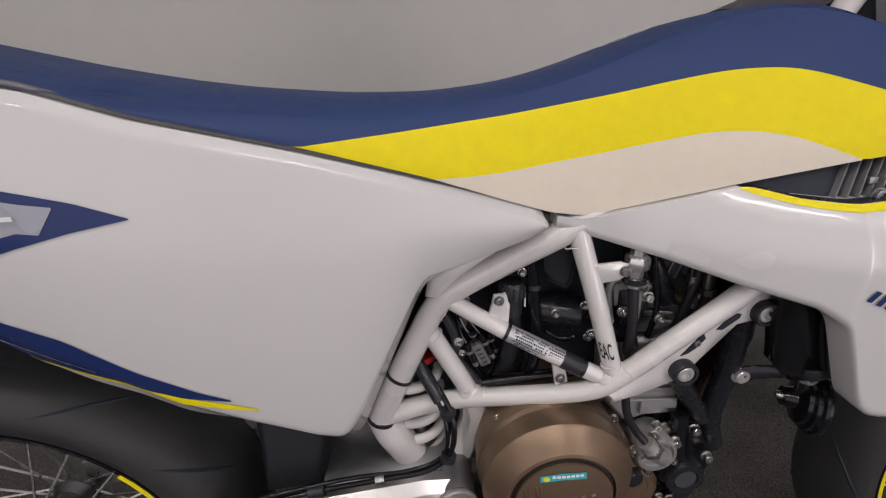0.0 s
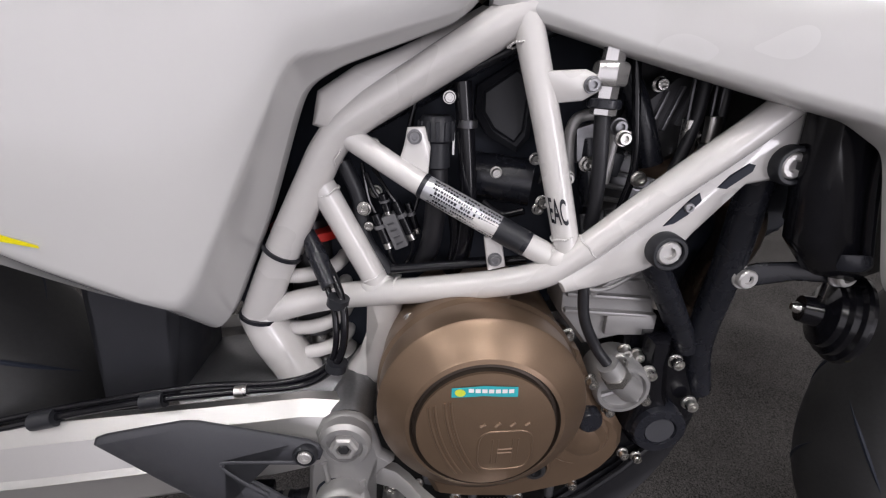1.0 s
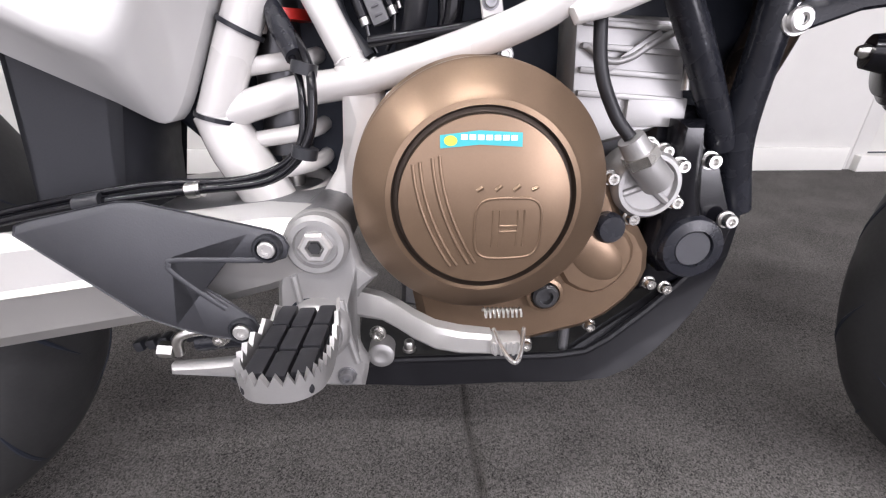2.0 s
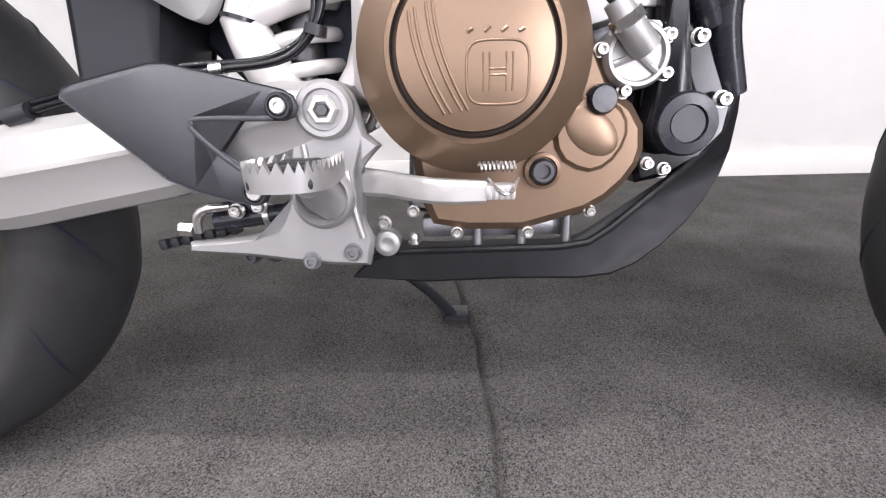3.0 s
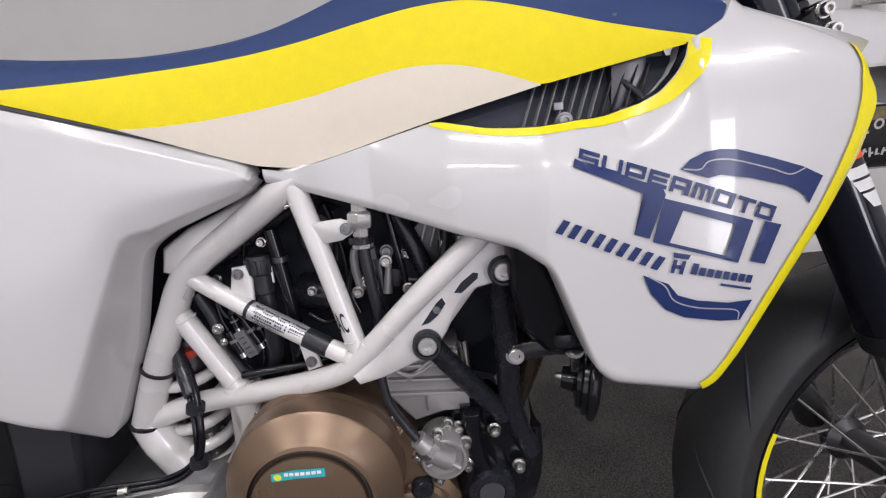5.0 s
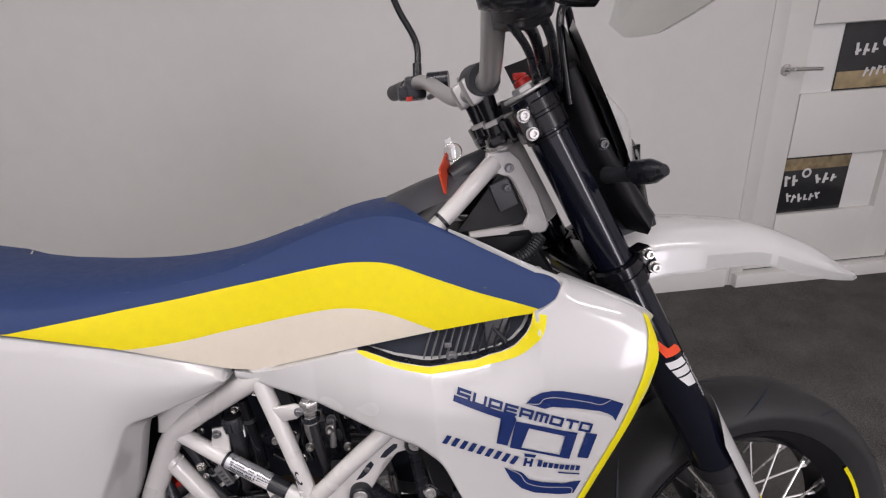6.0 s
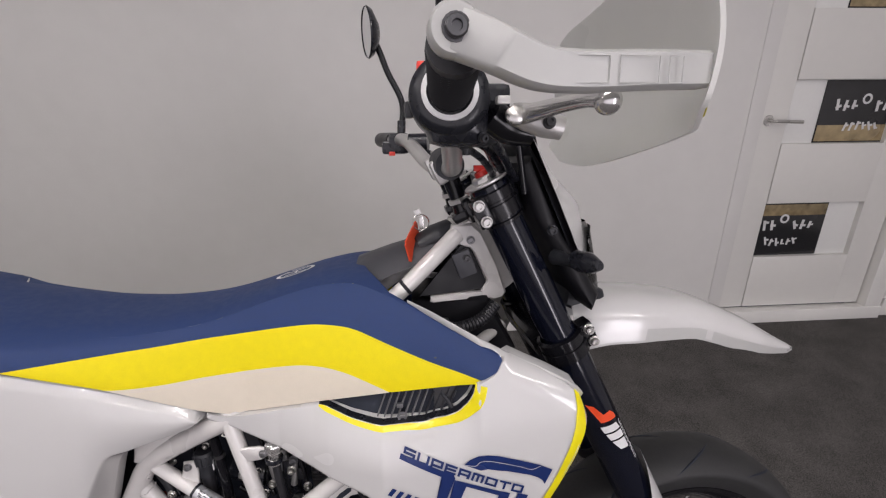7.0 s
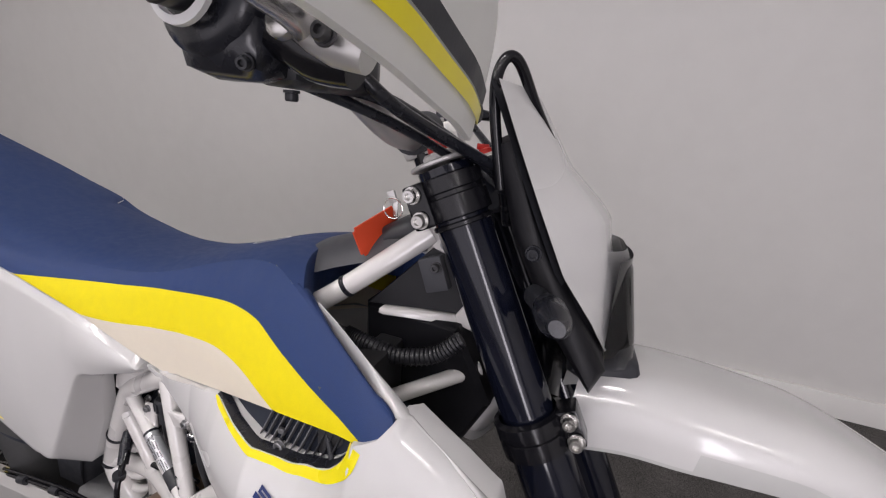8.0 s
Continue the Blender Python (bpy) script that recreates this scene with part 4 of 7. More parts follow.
# cast side plate down to the swingarm pivot
bm = plate(B(), [(0.546, 0.522), (0.582, 0.520), (0.584, 0.498), (0.576, 0.460), (0.566, 0.420), (0.552, 0.388), (0.515, 0.386), (0.520, 0.410), (0.540, 0.440), (0.553, 0.480)], -0.050, -0.015, 0.008)
part("pivot_plate", bm, FRAMEW, FR, "", 50)
# gusset that carries the engine
bm = plate(B(), [(0.708, 0.556), (0.745, 0.594), (0.800, 0.642), (0.845, 0.688), (0.870, 0.690), (0.874, 0.668), (0.872, 0.646), (0.858, 0.640), (0.838, 0.636), (0.822, 0.626), (0.814, 0.611), (0.805, 0.594), (0.792, 0.576), (0.775, 0.566), (0.740, 0.552), (0.714, 0.546)], -0.113, -0.103, 0.003)
part("engine_gusset", bm, FRAMEW, FR, "", 50)
# slots not cut: near-black plates on the gusset stand for their shade
bm = plate(B(), [(0.781, 0.604), (0.789, 0.606), (0.798, 0.613), (0.806, 0.624), (0.803, 0.630), (0.797, 0.625)], -0.1142, -0.112, 0.0008)
part("gusset_slot", bm, DARK, FR)
part("gusset_slot", plate(B(), [(0.815, 0.634), (0.822, 0.643), (0.834, 0.652), (0.839, 0.651), (0.838, 0.646), (0.822, 0.633)], -0.1142, -0.112, 0.0008), DARK, FR)
for at in ((0.862, -0.110, 0.652), (0.785, -0.113, 0.586)):
    bm = lathe(B(), [(0.0085, 0), (0.0142, 0), (0.0142, 0.010), (0.0128, 0.012), (0.0106, 0.012), (0.0095, 0.004)], at, (0, -1, 0), 28)
    part("rubber_bush", bm, BLACKM, FR, "black bush round a bolt")
    bolt(FR, (at[0], at[1] - 0.004, at[2]), 0.0096, h=0.007, material=ALUB, washer=False)
bolt(FR, (0.797, -0.113, 0.619), 0.0038, h=0.003, material=ALUD, washer=False)
# tabs on the tubes
for y, pts, hole in ((-0.060, [(0.582, 0.638), (0.606, 0.624), (0.608, 0.650), (0.603, 0.666), (0.589, 0.665), (0.587, 0.651)], (0.595, 0.658)), (-0.083, [(0.652, 0.582), (0.666, 0.584), (0.672, 0.556), (0.657, 0.552)], (0.662, 0.563)), (-0.094, [(0.686, 0.687), (0.714, 0.690), (0.726, 0.697), (0.726, 0.706), (0.714, 0.711), (0.682, 0.709)], (0.719, 0.701))):
    bm = plate(B(), pts, y, y + 0.005, 0.0012)
    part("bracket_tab", bm, FRAMEW, FR, "", 50)
    bolt(FR, (hole[0], y, hole[1]), 0.0048, h=0.004, material=ALUD)
# type label wrapped round the tube, its lower end black
a0, a1 = Vector((0.603, -0.0652, 0.6196)), Vector((0.684, -0.0912, 0.5806))
d = (a1 - a0).normalized()
part("type_label", tube(B(), [a0, a1], 0.01025, 24, smooth=False), SILVERF, FR, "silver type label with fine print")
part("label_end", tube(B(), [a0 + (a1 - a0) * 0.73, a1], 0.01055, 24, smooth=False), BLACKM, FR, "black end of the type label")
for q in (a0, a1):
    part("label_band", tube(B(), [q - d * 0.002, q + d * 0.002], 0.0106, 24, smooth=False), BLACK, FR)
bm = B()
sidev = Vector((0, -1, 0))
upv = d.cross(sidev).normalized()
rng = random.Random(3)
for row in range(7):
    ang = radians(-62 + 18 * row)
    nrm = (sidev * math.cos(ang) + upv * math.sin(ang)).normalized()
    tan = d.cross(nrm).normalized()
    s = 0.006
    hh = rng.uniform(0.0008, 0.0012)
    while s < 0.078:
        ln = rng.uniform(0.0010, 0.0024)
        if rng.random() < 0.84:
            c = a0 + d * s + nrm * 0.01060
            bm.faces.new([bm.verts.new(c + d * e + tan * w) for e, w in ((0, -hh), (ln, -hh), (ln, hh), (0, hh))])
        s += ln + 0.0007
part("fine_print", bm, BLACK, FR)
def on_upright(x, z):
    a = x / 0.0106 - 1.20
    zz = 0.6025 + z
    return (0.7055 + (0.62 - zz) * 0.26 + 0.0108 * math.sin(a), -0.0955 + (zz - 0.62) * 0.129 - 0.0108 * math.cos(a), zz)


lettering("mark_lettering", "EAC", (0.0, 0.0), 0.0270, 0, BLACK, FR, on_upright, stretch=0.29, bold=0.0004)
# bands round the tubes
for c, dd in (((0.474, -0.037, 0.549), (0.45, 0.03, 0.86)), ((0.445, -0.036, 0.482), (0.26, 0.03, 0.95)),):
    q, dv = Vector(c), Vector(dd).normalized()
    part("cable_tie", tube(B(), [q - dv * 0.0018, q + dv * 0.0018], 0.0185, 24, smooth=False), BLACK, FR)

# radiator tank and parts behind the braces
TANK = part("radiator_tank", plate(B(), [(0.862, 0.705), (0.906, 0.702), (0.922, 0.650), (0.946, 0.576), (0.930, 0.566), (0.898, 0.572), (0.874, 0.598), (0.866, 0.640)], -0.138, -0.105, 0.010), BLACKG, BIKE, "glossy black radiator tank", 50)
part("tank_rib", tube(B(), [(0.898, -0.140, 0.690), (0.906, -0.140, 0.640), (0.922, -0.140, 0.585)], 0.004, 10), BLACKG, TANK)
part("tank_cap", lathe(B(), [(0, 0), (0.015, 0), (0.015, 0.008), (0.012, 0.012), (0, 0.012)], (0.915, -0.130, 0.590), (0, -0.3, -1), 20), BLACK, TANK)
HEADC = part("valve_cover", plate(B(), [(0.762, 0.655), (0.775, 0.690), (0.800, 0.712), (0.840, 0.720), (0.850, 0.690), (0.836, 0.655), (0.800, 0.636)], -0.052, -0.028, 0.006), STEELD, BIKE, "dark grey valve cover", 30)
for x, z in ((0.770, 0.662), (0.788, 0.702), (0.842, 0.708), (0.834, 0.662)):
    bolt(HEADC, (x, -0.052, z), 0.0050, h=0.006, material=STEEL)
for k in range(4):
    part("cover_fin", box(B(), (0.790 + 0.012 * k, -0.054, 0.680 + 0.004 * k), (0.003, 0.006, 0.036), 0.001, Matrix.Rotation(radians(18), 4, "Y")), ALUD, HEADC)
part("thermostat", tube(B(), [(0.760, -0.060, 0.588), (0.785, -0.066, 0.592), (0.806, -0.066, 0.604)], [0.012, 0.013, 0.010], 16), ALUD, BIKE, "cast thermostat housing")
bolt(BIKE, (0.776, -0.080, 0.596), 0.0045, h=0.005, material=STEEL)
for pts, r in (([(0.690, -0.045, 0.720), (0.700, -0.050, 0.690), (0.706, -0.052, 0.650), (0.702, -0.050, 0.620)], 0.0030), ([(0.756, -0.075, 0.720), (0.762, -0.078, 0.680), (0.768, -0.078, 0.640), (0.764, -0.075, 0.605)], 0.0034), ([(0.716, -0.060, 0.660), (0.708, -0.062, 0.630), (0.716, -0.066, 0.605)], 0.0036), ([(0.655, -0.040, 0.600), (0.672, -0.044, 0.590), (0.690, -0.052, 0.596)], 0.0034), ([(0.596, -0.030, 0.690), (0.590, -0.030, 0.650), (0.598, -0.032, 0.600)], 0.0026)):
    part("cable", tube(B(), pts, r, 10), BLACKG, BIKE)
for at in ((0.622, -0.052, 0.688), (0.664, -0.046, 0.628), (0.694, -0.056, 0.642), (0.700, -0.058, 0.600), (0.560, -0.034, 0.648)):
    bolt(BIKE, at, 0.0042, h=0.005, material=STEEL)
for q in ((0.637, -0.050, 0.668), (0.641, -0.050, 0.590)):
    part("hose_clamp", tube(B(), [(q[0], q[1], q[2] - 0.003), (q[0], q[1], q[2] + 0.003)], 0.0086, 14, smooth=False), STEELD, BIKE)

# ---- dark core of the engine bay, its shaded depth filled in near-black
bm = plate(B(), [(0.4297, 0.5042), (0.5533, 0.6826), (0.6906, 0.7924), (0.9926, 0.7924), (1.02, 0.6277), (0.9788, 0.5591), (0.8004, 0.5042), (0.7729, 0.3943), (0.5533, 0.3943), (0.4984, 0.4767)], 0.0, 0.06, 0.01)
part("bay_shade_core", bm, DARK, BIKE, "added dark filler for the shaded depth behind the trellis")
bm = plate(B(), [(0.648, 0.696), (0.683, 0.719), (0.699, 0.712), (0.697, 0.653), (0.686, 0.640), (0.659, 0.654), (0.647, 0.673)], -0.022, 0.0, 0.006)
part("intake_box", bm, GREYP, BIKE, "black plastic box")
part("intake_box_rib", plate(B(), [(0.652, 0.692), (0.680, 0.711), (0.692, 0.700), (0.690, 0.660), (0.682, 0.649), (0.662, 0.660), (0.652, 0.675)], -0.025, -0.020, 0.003), BLACKM, BIKE)
part("canister", tube(B(), [(0.645, -0.015, 0.620), (0.700, -0.030, 0.615)], 0.021, 20, smooth=False), BLACK, BIKE, "black canister")
part("air_duct", tube(B(), [(0.548, -0.012, 0.668), (0.600, -0.020, 0.690), (0.640, -0.030, 0.715), (0.675, -0.035, 0.735)], 0.011, 14), BLACKM, BIKE)
bm = plate(B(), [(0.7591, 0.7738), (0.9249, 0.7356), (0.9249, 0.6845), (0.8229, 0.5825), (0.7617, 0.5697)], -0.03, 0.01, 0.006)
part("head_cover", bm, STEELD, BIKE, "dark cylinder head")
for pts, r, mt, nm in (
    ([(0.613, -0.044, 0.640), (0.614, -0.044, 0.610), (0.610, -0.036, 0.560), (0.600, -0.020, 0.530)], 0.0095, RUBBER, "hose"),
    ([(0.630, -0.040, 0.600), (0.634, -0.040, 0.560), (0.628, -0.036, 0.530)], 0.007, BLACKG, "hose"),
    ([(0.532, -0.030, 0.632), (0.545, -0.030, 0.598), (0.549, -0.030, 0.560), (0.571, -0.034, 0.528)], 0.0068, BLACKM, "loom"),
    ([(0.574, -0.052, 0.539), (0.620, -0.056, 0.545), (0.660, -0.062, 0.551), (0.692, -0.070, 0.558)], 0.0042, BLACKG, "cable"),
    ([(0.632, -0.050, 0.700), (0.637, -0.050, 0.655), (0.641, -0.050, 0.606), (0.639, -0.048, 0.560), (0.632, -0.040, 0.535)], 0.0075, BLACKG, "hose"),
        ([(0.5532, 0.0015, 0.6577), (0.6299, -0.0422, 0.7039), (0.7006, -0.0527, 0.7401)], 0.006, BLACK, "hose"),
    ([(0.731, -0.0879, 0.690), (0.735, -0.0899, 0.645), (0.738, -0.0846, 0.600), (0.734, -0.0761, 0.565)], 0.0058, RUBBER, "hose"),
    ([(0.8149, -0.0705, 0.71), (0.8111, -0.0727, 0.6702), (0.7983, -0.0731, 0.6192), (0.7914, -0.0715, 0.5845)], 0.005, RUBBER, "cable"),
    ([(0.8342, -0.0675, 0.71), (0.8329, -0.0693, 0.6698), (0.8213, -0.0695, 0.6182)], 0.005, RUBBER, "cable"),
    ([(0.5935, -0.0255, 0.5294), (0.641, -0.0498, 0.5465), (0.6762, -0.0542, 0.552)], 0.003, BLACKG, "cable"),
):
    part(nm, tube(B(), pts, r, 10), mt, BIKE)
# round filler cap
bm = lathe(B(), [(0, -0.010), (0.0085, -0.010), (0.0085, 0.0), (0.0115, 0.002), (0.0118, 0.022), (0.0138, 0.024), (0.0142, 0.040), (0.0120, 0.0435), (0, 0.0435)], (0.613, -0.045, 0.630), (0, 0, 1), 28)
CAP = part("filler_cap", bm, BLACKM, BIKE, "black knurled cap")
for i in range(12):
    a = 2 * math.pi * i / 12
    part("cap_ridge", box(B(), (0.613 + 0.0142 * math.cos(a), -0.045 + 0.0142 * math.sin(a), 0.662), (0.0036, 0.0036, 0.015), 0.0008, Matrix.Rotation(a, 4, "Z")), GREYP, CAP)
part("cap_mark", box(B(), (0.6265, -0.051, 0.652), (0.0018, 0.003, 0.018), 0.0004), WHITEF, CAP)
# coupling at the upper end of the fuel line
bm = B()
c = Vector((0.7310, -0.0903, 0.6800))
lathe(bm, [(0, 0), (0.0075, 0), (0.0095, 0.001), (0.0095, 0.010), (0.008, 0.011), (0.008, 0.020), (0.0115, 0.021), (0.0125, 0.023), (0.0125, 0.034), (0.0110, 0.036), (0.008, 0.037), (0.007, 0.056), (0, 0.056)], c, (0.05, 0, 1), 6)
part("fuel_coupling", bm, CHROME, BIKE, "hexagonal steel coupling")
part("clamp_band", lathe(B(), [(0.0105, 0), (0.0122, 0.001), (0.0122, 0.006), (0.0105, 0.007)], c + Vector((0, 0, 0.005)), (0.05, 0, 1), 20), BLACK, BIKE)
for cx, z0, z1 in ((0.810, 0.647, 0.677), (0.828, 0.660, 0.680)):
    part("cable_ferrule", tube(B(), [(cx + 0.001, -0.070, z0), (cx, -0.070, z1)], 0.0062, 14, smooth=False), STEEL, BIKE)
    part("cable_nut", lathe(B(), [(0, 0), (0.008, 0), (0.008, 0.007), (0, 0.007)], (cx + 0.002, -0.070, z0 - 0.008), (-0.1, 0, 1), 6), ALUD, BIKE)
    for dx in (-0.003, 0.003):
        part("cable", tube(B(), [(cx + dx, -0.070, z1), (cx + dx, -0.069, z1 + 0.030), (cx + dx + 0.004, -0.066, z1 + 0.060)], 0.0018, 8), STEELD, BIKE)
# bright rocker bracket with its rod
part("injector_bracket", tube(B(), [(0.721, -0.066, 0.630), (0.717, -0.066, 0.655), (0.719, -0.066, 0.672), (0.727, -0.066, 0.678), (0.739, -0.066, 0.679)], 0.0045, 10), ALU, BIKE, "bright cast bracket")
part("injector_plate", plate(B(), [(0.722, 0.668), (0.740, 0.674), (0.742, 0.655), (0.735, 0.640), (0.726, 0.640)], -0.062, -0.056, 0.002), ALUD, BIKE)
part("injector_rod", tube(B(), [(0.752, -0.068, 0.671), (0.751, -0.070, 0.650), (0.748, -0.070, 0.626)], [0.0048, 0.0034, 0.0050], 12), ALU, BIKE)
bolt(BIKE, (0.752, -0.073, 0.671), 0.0055, material=ALUD)
part("injector_body", tube(B(), [(0.738, -0.055, 0.660), (0.742, -0.058, 0.630), (0.746, -0.060, 0.605)], [0.010, 0.012, 0.009], 16), BLACK, BIKE)
part("injector_plug", box(B(), (0.757, -0.062, 0.640), (0.012, 0.012, 0.020), 0.003, Matrix.Rotation(radians(12), 4, "Y")), BLACKM, BIKE)
part("head_hose", tube(B(), [(0.745, -0.05, 0.73), (0.770, -0.055, 0.690), (0.790, -0.06, 0.640)], 0.010, 14), BLACK, BIKE)
for z in (0.600, 0.612, 0.624):
    part("head_rib", box(B(), (0.790, -0.034, z), (0.050, 0.006, 0.004), 0.001, Matrix.Rotation(radians(8), 4, "Y")), ALUD, BIKE)
for at in ((0.7515, -0.0848, 0.6639), (0.7021, -0.0622, 0.607), (0.7295, -0.0772, 0.6427), (0.5577, -0.006, 0.5991), (0.7176, -0.0705, 0.6299), (0.7708, -0.0816, 0.6324)):
    bolt(BIKE, at, 0.005, material=STEEL)
for i in range(9):
    q = Vector((0.780 + 0.0142 * i / 8, -0.031, 0.640 + 0.043 * i / 8))
    part("wire_mark", box(B(), q, (0.0022, 0.0006, 0.0034 if i % 3 else 0.0024), 0.0002, Matrix.Rotation(radians(18), 4, "Y")), WHITEF, BIKE)
# sensor block behind the label tube
tilt = Matrix.Rotation(radians(-22), 4, "Y")
CONN = part("connector", box(B(), (0.577, -0.030, 0.569), (0.0135, 0.014, 0.034), 0.002, tilt), GREYSM, BIKE, "cluster of plugs and sockets")
for i in range(4):
    part("plug_rib", box(B(), (0.5735 + 0.0026 * i, -0.0378, 0.5775 - 0.0062 * i), (0.006, 0.0015, 0.0015), 0.0004, tilt), STEELD, CONN)
for p0, p1, r in (((0.559, -0.032, 0.585), (0.571, -0.032, 0.552), 0.0050), ((0.577, -0.030, 0.596), (0.593, -0.030, 0.560), 0.0046), ((0.566, -0.033, 0.604), (0.571, -0.033, 0.585), 0.0040), ((0.588, -0.026, 0.594), (0.598, -0.026, 0.565), 0.0034)):
    a, b = Vector(p0), Vector(p1)
    part("socket", tube(B(), [a, a + (b - a) * 0.82], r, 12, smooth=False), BLACKG, CONN)
    part("socket_end", tube(B(), [a + (b - a) * 0.84, b], r * 0.85, 12, smooth=False), STEEL, CONN)
    part("socket_ring", tube(B(), [a + (b - a) * 0.30, a + (b - a) * 0.40], r * 1.2, 12, smooth=False), GREYSM, CONN)
bolt(CONN, (0.550, -0.036, 0.591), 0.0052, h=0.004, material=STEEL)
bolt(CONN, (0.5535, -0.036, 0.5745), 0.0035, h=0.003, material=STEEL)
for pts in ([(0.552, -0.030, 0.622), (0.559, -0.033, 0.606), (0.566, -0.033, 0.598)], [(0.558, -0.028, 0.626), (0.570, -0.030, 0.606), (0.580, -0.030, 0.592)], [(0.571, -0.032, 0.552), (0.573, -0.032, 0.542), (0.578, -0.030, 0.532)], [(0.593, -0.030, 0.560), (0.592, -0.030, 0.546), (0.586, -0.028, 0.534)], [(0.548, -0.026, 0.630), (0.553, -0.030, 0.600), (0.559, -0.032, 0.586)], [(0.600, -0.022, 0.610), (0.596, -0.024, 0.590), (0.589, -0.026, 0.580)]):
    part("wire", tube(B(), pts, 0.0019, 8), BLACKG, CONN)

# ---- shock absorber
SHOCK = empty("shock_absorber")
SHOCK.parent = BIKE
SHOCK["label"] = "shock absorber with a white coil spring and red collar"
s0, s1 = Vector((0.490, 0.0, 0.572)), Vector((0.492, 0.0, 0.372))
ax = (s1 - s0).normalized()
e1 = Vector((0, -1, 0))
e2 = ax.cross(e1).normalized()
pts = []
for i in range(0, 121):
    a = 2 * math.pi * 5.6 * i / 120
    pts.append(s0 + (s1 - s0) * (0.10 + 0.80 * i / 120) + 0.033 * (e1 * math.cos(a) + e2 * math.sin(a)))
part("spring", tube(B(), pts, 0.0072, 10, smooth=False), FRAMEW, SHOCK, "", 70)
part("damper_body", tube(B(), [s0, s0 + (s1 - s0) * 0.62], 0.021, 20, smooth=False), STEELD, SHOCK)
part("damper_rod", tube(B(), [s0, s1], 0.009, 16, smooth=False), STEEL, SHOCK)
part("red_collar", tube(B(), [s0 + ax * 0.008, s0 + ax * 0.016], 0.036, 28, smooth=False), REDP, SHOCK)
part("spring_seat", tube(B(), [s1 - ax * 0.025, s1 - ax * 0.012], 0.040, 28, smooth=False), ALUD, SHOCK)

# ---- engine cases
ENG = empty("engine")
ENG.parent = BIKE
ENG["label"] = "single-cylinder engine with a bronze clutch cover"
C = Vector((0.655, 0, 0.437))
bm = lathe(B(), [(0.0900, -0.02), (0.0910, 0.060), (0.0932, 0.080), (0.0932, 0.086), (0.0915, 0.0900), (0.0908, 0.0915), (0.0908, 0.1150), (0.0905, 0.1180), (0.0886, 0.1208), (0.0690, 0.1350), (0.0660, 0.1378), (0.0622, 0.1390)], C, (0, -1, 0), 96)
COVER = part("clutch_cover", bm, GOLD, ENG, "round bronze clutch cover", 22)
part("cover_groove", lathe(B(), [(0.0622, 0.1395), (0.0606, 0.1355), (0.0580, 0.1365), (0.0570, 0.1410)], C, (0, -1, 0), 96), GOLDD, COVER, "", 30)


def dome(r):
    return 0.1430 + 0.006 * (1 - (r / 0.057) ** 2)


bm = lathe(B(), [(0.0571, 0.1405)] + [(0.0568 * (1 - i / 14), dome(0.0568 * (1 - i / 14))) for i in range(0, 14)] + [(0, dome(0))], C, (0, -1, 0), 96)
LID = part("cover_lid", bm, GOLD, COVER, "", 40)


def on_lid(x, z, lift=0.0012):
    r = min(math.hypot(x - C.x, z - C.z), 0.0565)
    return (x, -dome(r) - lift, z)


# raised ribs and emblem outline on the lid
for off in (0.0, 0.0045, 0.0125, 0.0170):
    line = [on_lid(C.x - 0.0468 + off + 0.004 * s + 0.020 * s * s, C.z + (0.026 + 0.35 * off) - (0.070 + 0.2 * off) * s, -0.0002) for s in np.linspace(0, 1, 9)]
    part("lid_rib", tube(B(), line, 0.0013, 8, steps=2), GOLD, LID, "", 70)
line = []
for a in np.linspace(0, 2 * math.pi, 41):
    ca, sa = math.cos(a), math.sin(a)
    line.append(on_lid(C.x + 0.0155 + 0.0225 * math.copysign(abs(ca) ** 0.45, ca), C.z - 0.0165 + 0.0215 * math.copysign(abs(sa) ** 0.55, sa), -0.0003))
part("lid_emblem", tube(B(), line, 0.0011, 6, smooth=False), GOLD, LID, "", 70)
for dx in (-0.0105, -0.0060, 0.0060, 0.0105):
    part("lid_emblem", tube(B(), [on_lid(C.x + 0.0155 + dx, C.z - 0.029, -0.0003), on_lid(C.x + 0.0155 + dx, C.z - 0.003, -0.0003)], 0.0009, 6, smooth=False), GOLD, LID)
for dz in (-0.014, -0.018):
    part("lid_emblem", tube(B(), [on_lid(C.x + 0.0095, C.z + dz, -0.0003), on_lid(C.x + 0.0215, C.z + dz, -0.0003)], 0.0009, 6, smooth=False), GOLD, LID)
for dx in (-0.016, -0.004, 0.008, 0.020):
    part("lid_emblem", tube(B(), [on_lid(C.x + 0.010 + dx, C.z + 0.010, 0), on_lid(C.x + 0.014 + dx, C.z + 0.014 - abs(dx) * 0.1, 0)], 0.0015, 6, smooth=False), GOLD, LID)
# oil badge, its wording as bars
badge = lambda x, z: on_lid(x, z, 0.0010)
decal("oil_badge", [[(0.6255, 0.4735), (0.6255, 0.4815), (0.650, 0.4845), (0.677, 0.4830), (0.677, 0.4745), (0.650, 0.4760)]], TEAL, LID, badge, "teal oil badge")
decal("badge_print", [[(0.6385 + 0.0052 * i, 0.4790 - 0.0001 * i), (0.6385 + 0.0052 * i, 0.4822 - 0.0001 * i), (0.6425 + 0.0052 * i, 0.4822 - 0.0001 * i), (0.6425 + 0.0052 * i, 0.4790 - 0.0001 * i)] for i in range(7)], WHITEF, LID, lambda x, z: on_lid(x, z, 0.0015))
decal("badge_dot", [[(0.632 + 0.0042 * math.cos(a), 0.4783 + 0.0032 * math.sin(a)) for a in np.linspace(0, 2 * math.pi, 12, endpoint=False)]], LIME, LID, lambda x, z: on_lid(x, z, 0.0015))

